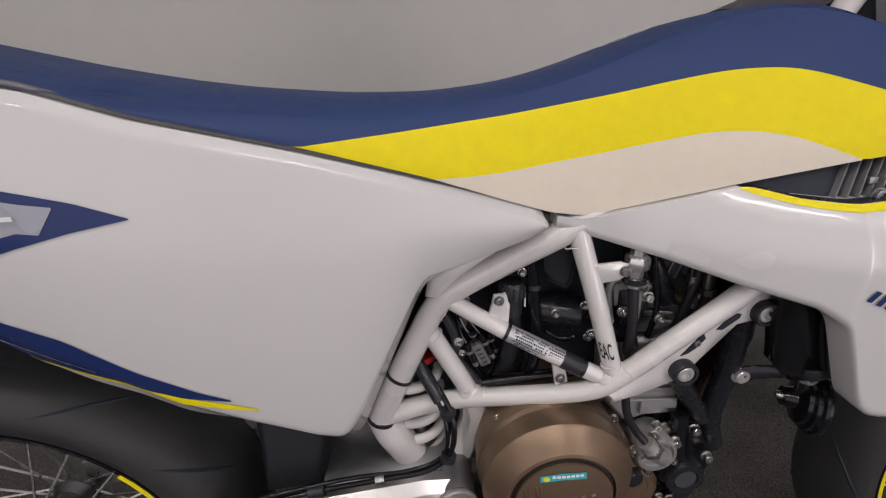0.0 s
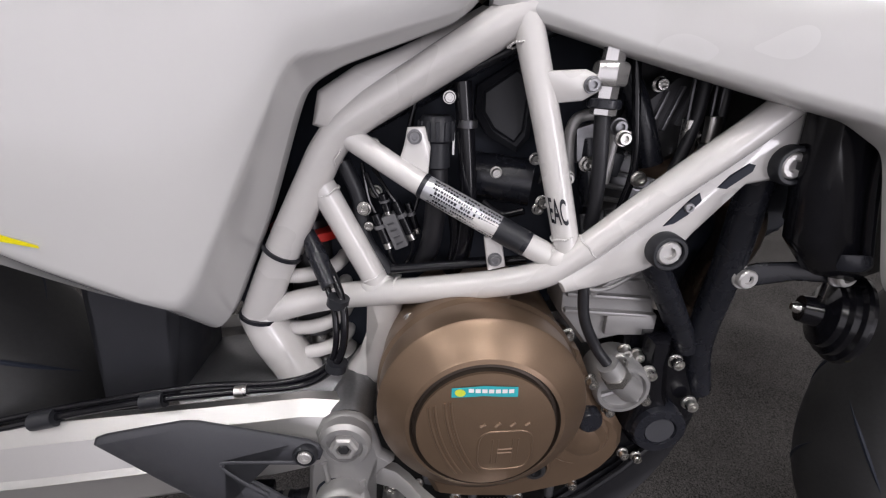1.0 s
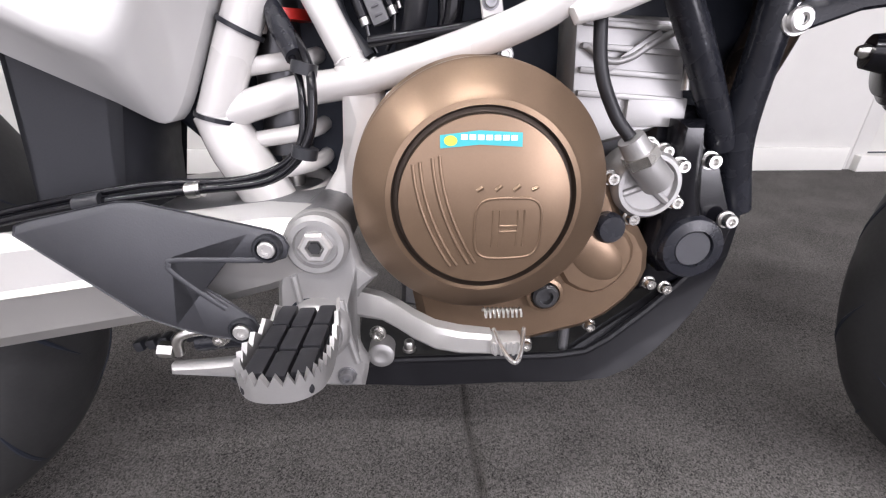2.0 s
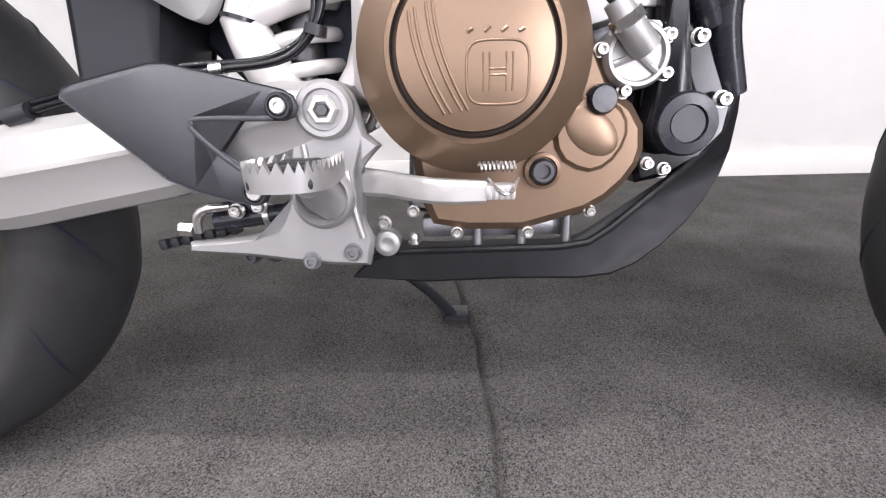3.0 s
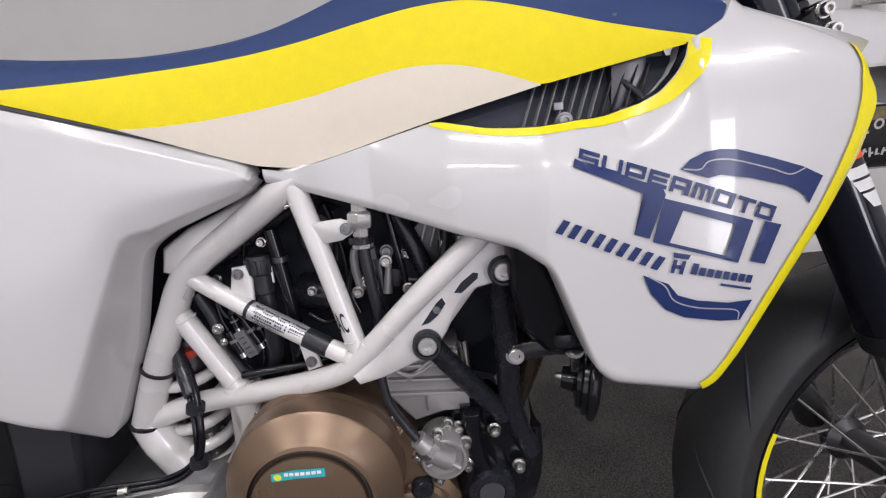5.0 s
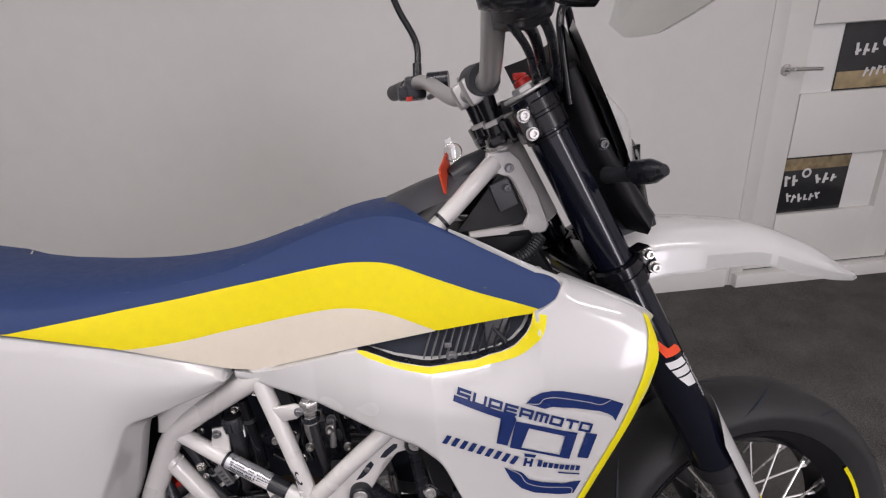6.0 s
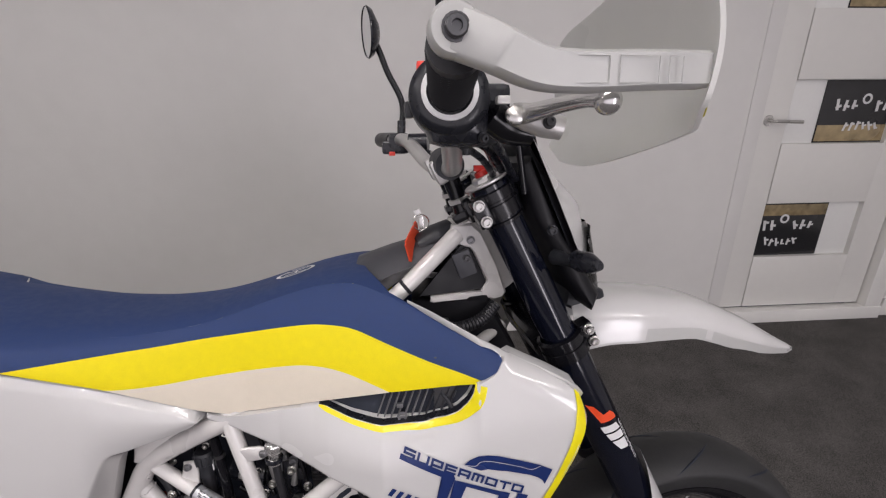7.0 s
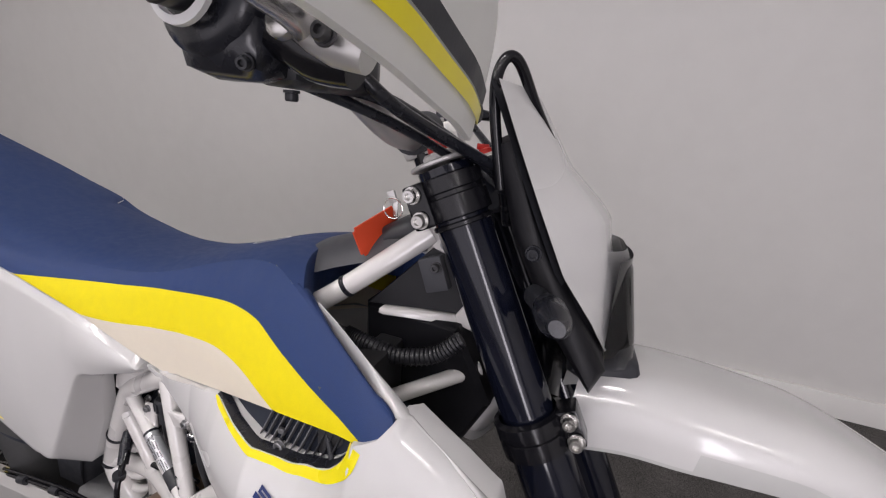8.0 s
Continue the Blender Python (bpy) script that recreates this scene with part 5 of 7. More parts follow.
# outer bronze case below and ahead of the clutch
bm = plate(B(), [(0.600, 0.420), (0.602, 0.352), (0.608, 0.318), (0.618, 0.296), (0.649, 0.290), (0.700, 0.289), (0.756, 0.304), (0.776, 0.315), (0.792, 0.330), (0.802, 0.345), (0.806, 0.360), (0.804, 0.380), (0.793, 0.398), (0.776, 0.410), (0.748, 0.470), (0.700, 0.500)], -0.088, -0.030, 0.008)
CASE = part("bronze_case", bm, GOLD, ENG, "lower bronze engine case", 20)
bm = plate(B(), [(0.724, 0.374), (0.726, 0.362), (0.733, 0.351), (0.745, 0.344), (0.757, 0.341), (0.768, 0.344), (0.777, 0.351), (0.784, 0.361), (0.788, 0.373), (0.787, 0.385), (0.781, 0.395), (0.770, 0.403), (0.757, 0.408), (0.746, 0.406), (0.735, 0.394)], -0.0925, -0.085, 0.004)
part("case_boss", bm, GOLD, CASE, "", 20)
bm = B()
bmesh.ops.create_uvsphere(bm, u_segments=32, v_segments=16, radius=1.0, matrix=Matrix.Translation((0.756, -0.0905, 0.376)) @ Matrix.Rotation(radians(38), 4, "Y") @ Matrix.Diagonal((0.0285, 0.0050, 0.0185, 1)))
part("case_hump", bm, GOLD, CASE, "", 80)
bm = lathe(B(), [(0.0155, 0), (0.0155, 0.007), (0.0125, 0.008), (0.0115, 0.003), (0, 0.003)], (0.715, -0.090, 0.344), (0, -1, 0), 28)
part("filler_boss", bm, GOLD, CASE, "", 40)
part("filler_plug", lathe(B(), [(0.011, 0), (0.011, 0.010), (0.009, 0.012), (0.006, 0.012), (0.0055, 0.007), (0, 0.007)], (0.715, -0.090, 0.344), (0, -1, 0), 24), STEELD, CASE)
for x, z in ((0.578, 0.398), (0.600, 0.308), (0.640, 0.287), (0.706, 0.286), (0.762, 0.305), (0.592, 0.499), (0.676, 0.530), (0.738, 0.483), (0.810, 0.347), (0.825, 0.342)):
    bolt(ENG, (x, -0.080 if z < 0.45 else -0.070, z), 0.0048, h=0.006)
# cylinder with ribs
bm = plate(B(), [(0.728, 0.560), (0.815, 0.556), (0.828, 0.480), (0.760, 0.462), (0.730, 0.500)], -0.058, -0.015, 0.004)
CYL = part("cylinder", bm, ALU, ENG, "grey cast cylinder with ribs", 40)
for z in (0.500, 0.517, 0.534, 0.550):
    part("cylinder_rib", box(B(), (0.775, -0.060, z), (0.080, 0.008, 0.0045), 0.0015, Matrix.Rotation(radians(4), 4, "Y")), ALU, CYL)
part("cylinder_rib", box(B(), (0.775, -0.062, 0.533), (0.045, 0.006, 0.005), 0.001, Matrix.Rotation(radians(-35), 4, "Y")), ALU, CYL)
part("cylinder_rib", tube(B(), [(0.740, -0.062, 0.536), (0.756, -0.064, 0.526), (0.772, -0.064, 0.528), (0.788, -0.064, 0.538), (0.812, -0.062, 0.550)], 0.0028, 10), ALU, CYL)
part("cylinder_stud", tube(B(), [(0.822, -0.060, 0.560), (0.824, -0.060, 0.505)], 0.0048, 12, smooth=False), STEEL, CYL)
part("cylinder_pad", box(B(), (0.800, -0.060, 0.488), (0.048, 0.008, 0.022), 0.002), ALU, CYL)
part("exhaust_pipe", tube(B(), [(0.80, -0.02, 0.64), (0.865, -0.035, 0.625), (0.905, -0.03, 0.58), (0.905, -0.01, 0.52), (0.87, 0.02, 0.40)], 0.021, 20), PIPE, BIKE, "heat-tinted exhaust pipe")
# crankcase and black front case
bm = plate(B(), [(0.590, 0.300), (0.700, 0.275), (0.770, 0.290), (0.850, 0.380), (0.870, 0.420), (0.860, 0.480), (0.800, 0.500), (0.740, 0.480), (0.60, 0.46)], -0.030, 0.08, 0.006)
part("crankcase", bm, ALUD, ENG, "dark cast crankcase", 40)
bm = plate(B(), [(0.800, 0.480), (0.822, 0.494), (0.850, 0.492), (0.874, 0.470), (0.896, 0.420), (0.890, 0.370), (0.860, 0.336), (0.812, 0.326), (0.800, 0.360), (0.806, 0.420)], -0.060, -0.025, 0.006)
part("front_case", bm, BLACKG, ENG, "black front engine case", 40)
bm = lathe(B(), [(0.0275, 0), (0.0275, 0.025), (0.0255, 0.029), (0.0165, 0.030), (0.0155, 0.027), (0, 0.027)], (0.840, -0.058, 0.380), (0, -1, 0), 40)
part("round_cap", bm, BLACK, ENG, "black round cap")
part("cap_disc", lathe(B(), [(0.0152, 0.024), (0.0146, 0.0285), (0, 0.0285)], (0.840, -0.058, 0.380), (0, -1, 0), 32), HEELP, ENG)
bm = plate(B(), [(0.812, 0.484), (0.836, 0.484), (0.838, 0.455), (0.842, 0.425), (0.850, 0.406), (0.862, 0.385), (0.852, 0.356), (0.820, 0.354), (0.803, 0.378), (0.807, 0.408), (0.814, 0.440)], -0.082, -0.055, 0.008)
part("black_arm", bm, BLACKG, ENG, "", 50)
for x, z, r in ((0.849, 0.451, 0.0062), (0.878, 0.437, 0.0062), (0.893, 0.412, 0.0085), (0.875, 0.400, 0.0062), (0.796, 0.464, 0.0052), (0.809, 0.459, 0.0052)):
    bolt(ENG, (x, -0.042 if x > 0.876 else -0.067, z), r, h=0.008)
# pump housing with its union and spokes
PUMP = empty("water_pump")
PUMP.parent = ENG
c = Vector((0.790, -0.084, 0.436))
part("pump_body", lathe(B(), [(0.0270, -0.03), (0.0270, 0.006), (0.0245, 0.010), (0.0215, 0.010), (0.0200, 0.006), (0, 0.006)], c, (0, -1, 0), 40), ALU, PUMP)
for a in (80, 200, 320):
    v = Vector((math.cos(radians(a)), 0, math.sin(radians(a))))
    part("pump_spoke", tube(B(), [c + Vector((0, -0.007, 0)), c + Vector((0, -0.007, 0)) + v * 0.021], 0.003, 8, smooth=False), ALU, PUMP)
part("pump_union", tube(B(), [c + Vector((0.004, -0.012, 0.004)), c + Vector((-0.012, -0.018, 0.020)), c + Vector((-0.026, -0.020, 0.038))], [0.0125, 0.0115, 0.0095], 20), ALU, PUMP)
part("pump_collar", tube(B(), [c + Vector((-0.013, -0.018, 0.021)), c + Vector((-0.018, -0.019, 0.028))], 0.0135, 6, smooth=False), STEEL, PUMP)
for a in (30, 100, 170, 255, 330):
    bolt(PUMP, (c.x + 0.0290 * math.cos(radians(a)), -0.083, c.z + 0.0290 * math.sin(radians(a))), 0.0052, h=0.008)
part("pump_hose", tube(B(), [c + Vector((-0.026, -0.020, 0.038)), (0.752, -0.100, 0.490), (0.738, -0.100, 0.520), (0.734, -0.096, 0.560), (0.735, -0.075, 0.600)], 0.0048, 12), RUBBER, BIKE, "black rubber hose")
part("hose_plug", lathe(B(), [(0, 0), (0.0125, 0), (0.0125, 0.010), (0.0105, 0.013), (0, 0.013)], (0.762, -0.086, 0.402), (0.1, -1, 0), 24), BLACK, ENG)

# ---- black braces and horn
part("engine_brace", tube(B(), [(0.860, -0.092, 0.650), (0.866, -0.080, 0.560), (0.872, -0.062, 0.470), (0.892, -0.052, 0.405)], 0.0130, 16), BLACK, BIKE, "black tubular engine brace")
part("engine_brace", tube(B(), [(0.785, -0.092, 0.576), (0.820, -0.080, 0.525), (0.862, -0.060, 0.462)], 0.0115, 16), BLACK, BIKE, "black tubular engine brace")
bm = plate(B(), [(0.862, 0.556), (0.880, 0.566), (0.912, 0.574), (0.934, 0.577), (0.934, 0.560), (0.905, 0.556), (0.882, 0.546), (0.866, 0.541)], -0.090, -0.084, 0.002, lambda x, z: -0.45 * max(0.0, x - 0.866))
part("horn_bracket", bm, BLACK, BIKE, "black horn bracket")
bolt(BIKE, (0.874, -0.090, 0.552), 0.0085, h=0.006, material=ALUB)
bolt(BIKE, (0.926, -0.121, 0.569), 0.0080, h=0.006, material=ALUB)
HORN = empty("horn")
HORN.parent = BIKE
HORN["label"] = "round black ribbed horn"
hx = Vector((0.92, -0.38, -0.10)).normalized()
c = Vector((0.930, -0.112, 0.530))
part("horn_body", lathe(B(), [(0, -0.014), (0.011, -0.014), (0.013, -0.002), (0.020, 0.000), (0.027, 0.002), (0.028, 0.006), (0.0325, 0.008), (0.0330, 0.012), (0.0365, 0.014), (0.0375, 0.017), (0.0365, 0.020), (0.0320, 0.022), (0.024, 0.024), (0.016, 0.021), (0, 0.021)], c, hx, 48), BLACKG, HORN, "", 30)
part("horn_terminal", lathe(B(), [(0, 0), (0.005, 0), (0.005, 0.006), (0.003, 0.010), (0, 0.010)], c - hx * 0.010, -hx, 12), STEEL, HORN)
part("horn_stay", box(B(), (0.930, -0.114, 0.556), (0.012, 0.006, 0.030), 0.001), STEEL, HORN)

# ---- skid plate
def skid_y(x, z):
    """The side of the plate closes in towards the front."""
    return 0.040 * min(max((x - 0.80) / 0.112, 0), 1) ** 1.3


skid_low = [(0.536, 0.242), (0.612, 0.236), (0.690, 0.238), (0.757, 0.2370), (0.788, 0.2405), (0.812, 0.250), (0.838, 0.266), (0.863, 0.285), (0.884, 0.307), (0.899, 0.330), (0.908, 0.354), (0.912, 0.388), (0.910, 0.428)]
skid_high = [(0.902, 0.426), (0.900, 0.398), (0.893, 0.380), (0.871, 0.353), (0.845, 0.334), (0.818, 0.315), (0.784, 0.287), (0.764, 0.274), (0.737, 0.270), (0.662, 0.269), (0.575, 0.268), (0.556, 0.262)]
SKID = part("skid_plate", plate(B(), skid_low + skid_high, -0.078, -0.071, 0.003, skid_y), SKIDB, BIKE, "black plastic skid plate under the engine", 40)
bm = B()
g = [[bm.verts.new((x, (1 - 2 * j / 8) * (skid_y(x, z) - 0.075), z - 0.012 * math.sin(math.pi * j / 8))) for j in range(9)] for x, z in skid_low]
for a, b in zip(g, g[1:]):
    for j in range(8):
        bm.faces.new((a[j], b[j], b[j + 1], a[j + 1]))
part("skid_floor", bm, SKIDB, SKID, "", 50)
lip = [(x, -0.077 + skid_y(x, z), z) for x, z in skid_high]
part("skid_lip", tube(B(), lip, 0.0036, 8, smooth=False), SKIDB, SKID)
bm = box(B(), (0.68, -0.045, 0.287), (0.15, 0.03, 0.022), 0.008)
part("oil_sump", bm, ALUD, ENG, "dark cast sump", 40)
for x in (0.660, 0.702, 0.745):
    part("sump_post", tube(B(), [(x, -0.068, 0.300), (x, -0.068, 0.272)], 0.005, 10, smooth=False), ALUD, ENG)
bolt(SKID, (0.599, -0.070, 0.274), 0.005, axis=(0, 0, 1), h=0.008)

# side stand on the far side
part("side_stand", tube(B(), [(0.490, 0.130, 0.215), (0.551, 0.200, 0.152), (0.594, 0.243, 0.098), (0.632, 0.285, 0.036)], 0.0095, 14), BLACKM, BIKE, "black side stand leg")
part("stand_foot", plate(B(), [(0.612, 0.026), (0.662, 0.026), (0.660, 0.040), (0.618, 0.040)], 0.270, 0.320, 0.003), BLACKM, BIKE)

# ---- foot rest, brake pedal and their aluminium carrier
CARR = empty("foot_rest_carrier")
CARR.parent = BIKE
CARR["label"] = "cast aluminium foot rest carrier"
bm = plate(B(), [(0.509, 0.404), (0.514, 0.414), (0.524, 0.4215), (0.537, 0.4235), (0.549, 0.420), (0.558, 0.411), (0.562, 0.398), (0.566, 0.380), (0.578, 0.370), (0.566, 0.358), (0.557, 0.346), (0.556, 0.318), (0.562, 0.300), (0.567, 0.290), (0.564, 0.274), (0.562, 0.2655), (0.534, 0.266), (0.503, 0.269), (0.458, 0.2755), (0.401, 0.281), (0.402, 0.290), (0.435, 0.292), (0.461, 0.295), (0.482, 0.301), (0.489, 0.311), (0.497, 0.330), (0.500, 0.362), (0.506, 0.390)], -0.112, -0.098, 0.004)
part("carrier_casting", bm, ALU, CARR, "", 45)
bm = lathe(B(), [(0.0235, 0), (0.0235, 0.012), (0.0205, 0.016), (0.0165, 0.016), (0.0155, 0.012), (0, 0.012)], (0.5355, -0.106, 0.399), (0, -1, 0), 40)
part("pivot_ring", bm, ALU, CARR, "", 35)
part("pivot_barrel", lathe(B(), [(0.0215, 0), (0.0225, 0.004), (0.0225, 0.060), (0.0215, 0.064), (0, 0.064)], (0.5355, -0.036, 0.401), (0, -1, 0), 36), ALUD, CARR)
part("pivot_axle", lathe(B(), [(0, 0.010), (0.0125, 0.010), (0.0125, 0.017), (0.0105, 0.019), (0.0072, 0.019), (0.0066, 0.011), (0, 0.011)], (0.5355, -0.106, 0.399), (0, -1, 0), 6), ALUB, CARR)
part("axle_recess", lathe(B(), [(0.0052, 0), (0.0046, 0.0012), (0, 0.0012)], (0.5355, -0.1238, 0.399), (0, -1, 0), 6), STEELD, CARR)
for x, z, r in ((0.511, 0.272, 0.0065), (0.548, 0.279, 0.0065)):
    bolt(CARR, (x, -0.111, z), r, h=0.006, material=ALUD)
for x, z in ((0.548, 0.350), (0.514, 0.372)):
    part("casting_rib", tube(B(), [(x, -0.112, z), (x + 0.004, -0.113, z - 0.030), (x + 0.010, -0.112, z - 0.058)], 0.003, 8), ALU, CARR)
# no opening here: a near-black disc on the casting gives the hole's shade
part("casting_hole", lathe(B(), [(0.020, 0), (0.019, 0.0015), (0, 0.0015)], (0.524, -0.1115, 0.333), (0, -1, 0), 28), DARK, CARR)
bolt(CARR, (0.452, -0.096, 0.274), 0.0065, h=0.008, material=STEELD)
bolt(CARR, (0.470, -0.090, 0.272), 0.0060, h=0.006, material=BLACKM)
part("stand_bush", lathe(B(), [(0.012, 0), (0.012, 0.018), (0.009, 0.020), (0.005, 0.020), (0, 0.016)], (0.574, -0.066, 0.278), (0, -1, 0), 24), ALU, CARR)
bolt(CARR, (0.571, -0.074, 0.296), 0.006)
# foot rest
REST = empty("foot_rest")
REST.parent = BIKE
REST["label"] = "toothed aluminium foot rest with a rubber pad"
PEG_AT = (0.533, -0.180, 0.3595)
bm = B()
L2, W2 = 0.043, 0.0262
ol = [(-W2 * 0.8, 0.04), (-W2, -0.005), (-W2, -0.030), (-W2 * 0.8, -0.042), (-W2 * 0.35, -0.049), (W2 * 0.35, -0.049), (W2 * 0.8, -0.042), (W2, -0.030), (W2, -0.005), (W2 * 0.8, 0.04)]
pr = spline([(x, y, 0) for x, y in ol], 5)
rows = []
for k, q in enumerate(pr):
    tooth = 0.0055 if k % 2 else -0.0015
    rows.append([bm.verts.new((PEG_AT[0] + q.x * s, PEG_AT[1] + q.y * s2, PEG_AT[2] + z)) for s, s2, z in ((0.97, 0.98, -0.010), (1, 1, 0.003 + tooth), (0.89, 0.93, 0.003 + tooth), (0.86, 0.91, -0.010))])
for a, b in zip(rows, rows[1:]):
    for j in range(3):
        bm.faces.new((a[j], b[j], b[j + 1], a[j + 1]))
    bm.faces.new((a[3], b[3], b[0], a[0]))
part("toothed_rim", bm, ALU, REST, "", 30)
for i in range(3):
    for j in range(3):
        part("rubber_block", box(B(), (PEG_AT[0] - 0.0132 + 0.0132 * i, PEG_AT[1] - 0.029 + 0.0262 * j - 0.003 * (i % 2), PEG_AT[2] + 0.001), (0.0118, 0.0246, 0.008), 0.0022), RUBBER, REST)
part("rubber_pad", box(B(), (PEG_AT[0], PEG_AT[1] - 0.004, PEG_AT[2] - 0.005), (0.041, 0.080, 0.008), 0.003), RUBBER, REST, "ribbed black rubber pad")
bm = tube(B(), [(0.528, -0.150, 0.345), (0.530, -0.130, 0.334), (0.540, -0.112, 0.322)], [0.012, 0.016, 0.018], 14)
part("peg_arm", bm, ALU, REST, "", 50)
bm = lathe(B(), [(0, -0.014), (0.0245, -0.014), (0.0255, 0.004), (0.0240, 0.009), (0.0212, 0.011), (0.0190, 0.008), (0.0172, -0.002), (0.008, -0.008), (0, -0.008)], (0.530, -0.121, 0.329), (0.05, -1, 0.1), 40)
part("peg_knuckle", bm, ALU, REST, "", 50)
part("knuckle_shade", lathe(B(), [(0.0168, 0), (0.009, 0.0015), (0, 0.0015)], (0.530, -0.1135, 0.329), (0.05, -1, 0.1), 28), ALUD, REST)
# brake pedal
PEDAL = empty("brake_pedal")
PEDAL.parent = BIKE
PEDAL["label"] = "polished aluminium rear brake pedal"
bm = B()
rows = []
for x, y, z, h, w in ((0.542, -0.092, 0.340, 0.013, 0.006), (0.558, -0.092, 0.338, 0.012, 0.006), (0.579, -0.098, 0.3365, 0.011, 0.0065), (0.592, -0.110, 0.336, 0.0105, 0.0075), (0.606, -0.127, 0.336, 0.010, 0.0075), (0.622, -0.142, 0.336, 0.0095, 0.007), (0.640, -0.149, 0.336, 0.009, 0.0065), (0.662, -0.152, 0.336, 0.008, 0.006)):
    rows.append([bm.verts.new((x, y + w * a, z + h * b)) for a, b in ((-1, -0.7), (-1, 0.6), (-0.6, 1), (1, 1), (1, -1), (-0.6, -1))])
for a, b in zip(rows, rows[1:]):
    for j in range(6):
        bm.faces.new((a[j], b[j], b[(j + 1) % 6], a[(j + 1) % 6]))
bm.faces.new(rows[0][::-1]), bm.faces.new(rows[-1])
part("pedal_lever", bm, ALUB, PEDAL, "", 30)
part("pedal_tip", box(B(), (0.672, -0.155, 0.337), (0.022, 0.016, 0.011), 0.002), ALUB, PEDAL, "", 40)
for i in range(5):
    part("tip_rib", box(B(), (0.664 + 0.0042 * i, -0.163, 0.337), (0.0022, 0.003, 0.010), 0.0006), ALUB, PEDAL)
part("tip_loop", tube(B(), [(0.664, -0.150, 0.345), (0.668, -0.172, 0.341), (0.674, -0.182, 0.339), (0.680, -0.172, 0.341), (0.686, -0.150, 0.345)], 0.0017, 8), CHROME, PEDAL, "bent wire on the pedal tip")
pts = [Vector((0.657 + 0.028 * i / 60, -0.142 + 0.0035 * math.cos(i * 0.9), 0.354 + 0.0035 * math.sin(i * 0.9))) for i in range(61)]
part("return_spring", tube(B(), pts, 0.0009, 6, smooth=False), STEEL, PEDAL)
# master cylinder, pipes and hose end
part("master_cylinder", tube(B(), [(0.424, -0.098, 0.306), (0.464, -0.100, 0.311), (0.493, -0.100, 0.314)], 0.0085, 14), BLACK, BIKE, "black brake master cylinder")
for pts in ([(0.409, -0.104, 0.298), (0.411, -0.106, 0.312), (0.420, -0.106, 0.319), (0.441, -0.104, 0.321)],):
    part("brake_pipe", tube(B(), pts, 0.0042, 10), STEEL, BIKE)
part("cylinder_block", box(B(), (0.447, -0.096, 0.318), (0.024, 0.018, 0.014), 0.003), BLACK, BIKE)
part("cylinder_boot", tube(B(), [(0.486, -0.100, 0.314), (0.500, -0.100, 0.316)], [0.0075, 0.0105], 14, smooth=False), RUBBER, BIKE)
part("cylinder_clip", tube(B(), [(0.470, -0.100, 0.3115), (0.475, -0.100, 0.312)], 0.0096, 14, smooth=False), STEEL, BIKE)
part("pushrod", tube(B(), [(0.500, -0.100, 0.317), (0.535, -0.100, 0.325)], 0.0030, 10, smooth=False), STEEL, BIKE)
part("hose_nut", lathe(B(), [(0, 0), (0.007, 0), (0.007, 0.012), (0, 0.012)], (0.404, -0.101, 0.300), (-1, 0, 0.1), 6), STEEL, BIKE)
for x, z in ((0.450, 0.318), (0.470, 0.322)):
    bolt(BIKE, (x, -0.110, z), 0.0055, h=0.006)
CHAIN = part("drive_chain", tube(B(), [(0.420, -0.050, 0.289), (0.385, -0.050, 0.281), (0.338, -0.050, 0.272)], 0.0030, 8), STEELD, BIKE, "dark roller chain")
for k in range(7):
    part("chain_link", box(B(), (0.416 - 0.0125 * k, -0.050, 0.288 - 0.0024 * k), (0.0085, 0.014, 0.0105), 0.0022, Matrix.Rotation(radians(-11), 4, "Y")), BLACKM, CHAIN)

# ---- black heel guard over the swingarm
bm = plate(B(), [(0.333, 0.413), (0.336, 0.420), (0.345, 0.4235), (0.380, 0.431), (0.407, 0.4365), (0.420, 0.4365), (0.494, 0.4185), (0.508, 0.4150), (0.516, 0.410), (0.519, 0.402), (0.516, 0.394), (0.508, 0.3915), (0.440, 0.3925), (0.437, 0.389), (0.448, 0.376), (0.466, 0.362), (0.486, 0.345), (0.489, 0.336), (0.485, 0.328), (0.476, 0.325), (0.450, 0.330), (0.428, 0.337), (0.405, 0.348)], -0.132, -0.124, 0.005)
HEEL = part("heel_guard", bm, HEELP, BIKE, "dark grey plastic heel guard", 60)
part("guard_step", tube(B(), [(0.500, -0.131, 0.3935), (0.441, -0.131, 0.3945), (0.4345, -0.131, 0.391), (0.4345, -0.131, 0.387), (0.447, -0.131, 0.3735), (0.468, -0.131, 0.355)], 0.0024, 10, flat=0.8), HEELP, HEEL, "", 70)
for x, z in ((0.505, 0.4025), (0.4775, 0.3365)):
    part("guard_boss", lathe(B(), [(0, 0), (0.0105, 0), (0.0105, 0.004), (0.0092, 0.006), (0.0078, 0.006), (0.0070, 0.003), (0, 0.003)], (x, -0.1295, z), (0, -1, 0), 28), BLACKM, HEEL)
    bolt(HEEL, (x, -0.132, z), 0.0062, h=0.005, material=ALUB, washer=False)

# ---- swingarm
ARM = empty("swingarm")
ARM.parent = BIKE
ARM["label"] = "bright cast aluminium swingarm"


ARM_RING = [(-0.070, 0.82), (-0.088, 1.0), (-0.101, 0.72), (-0.112, 0.12), (-0.117, 0.02), (-0.115, -0.10), (-0.112, -0.72), (-0.104, -0.96), (-0.082, -1.0), (-0.070, -0.80)]


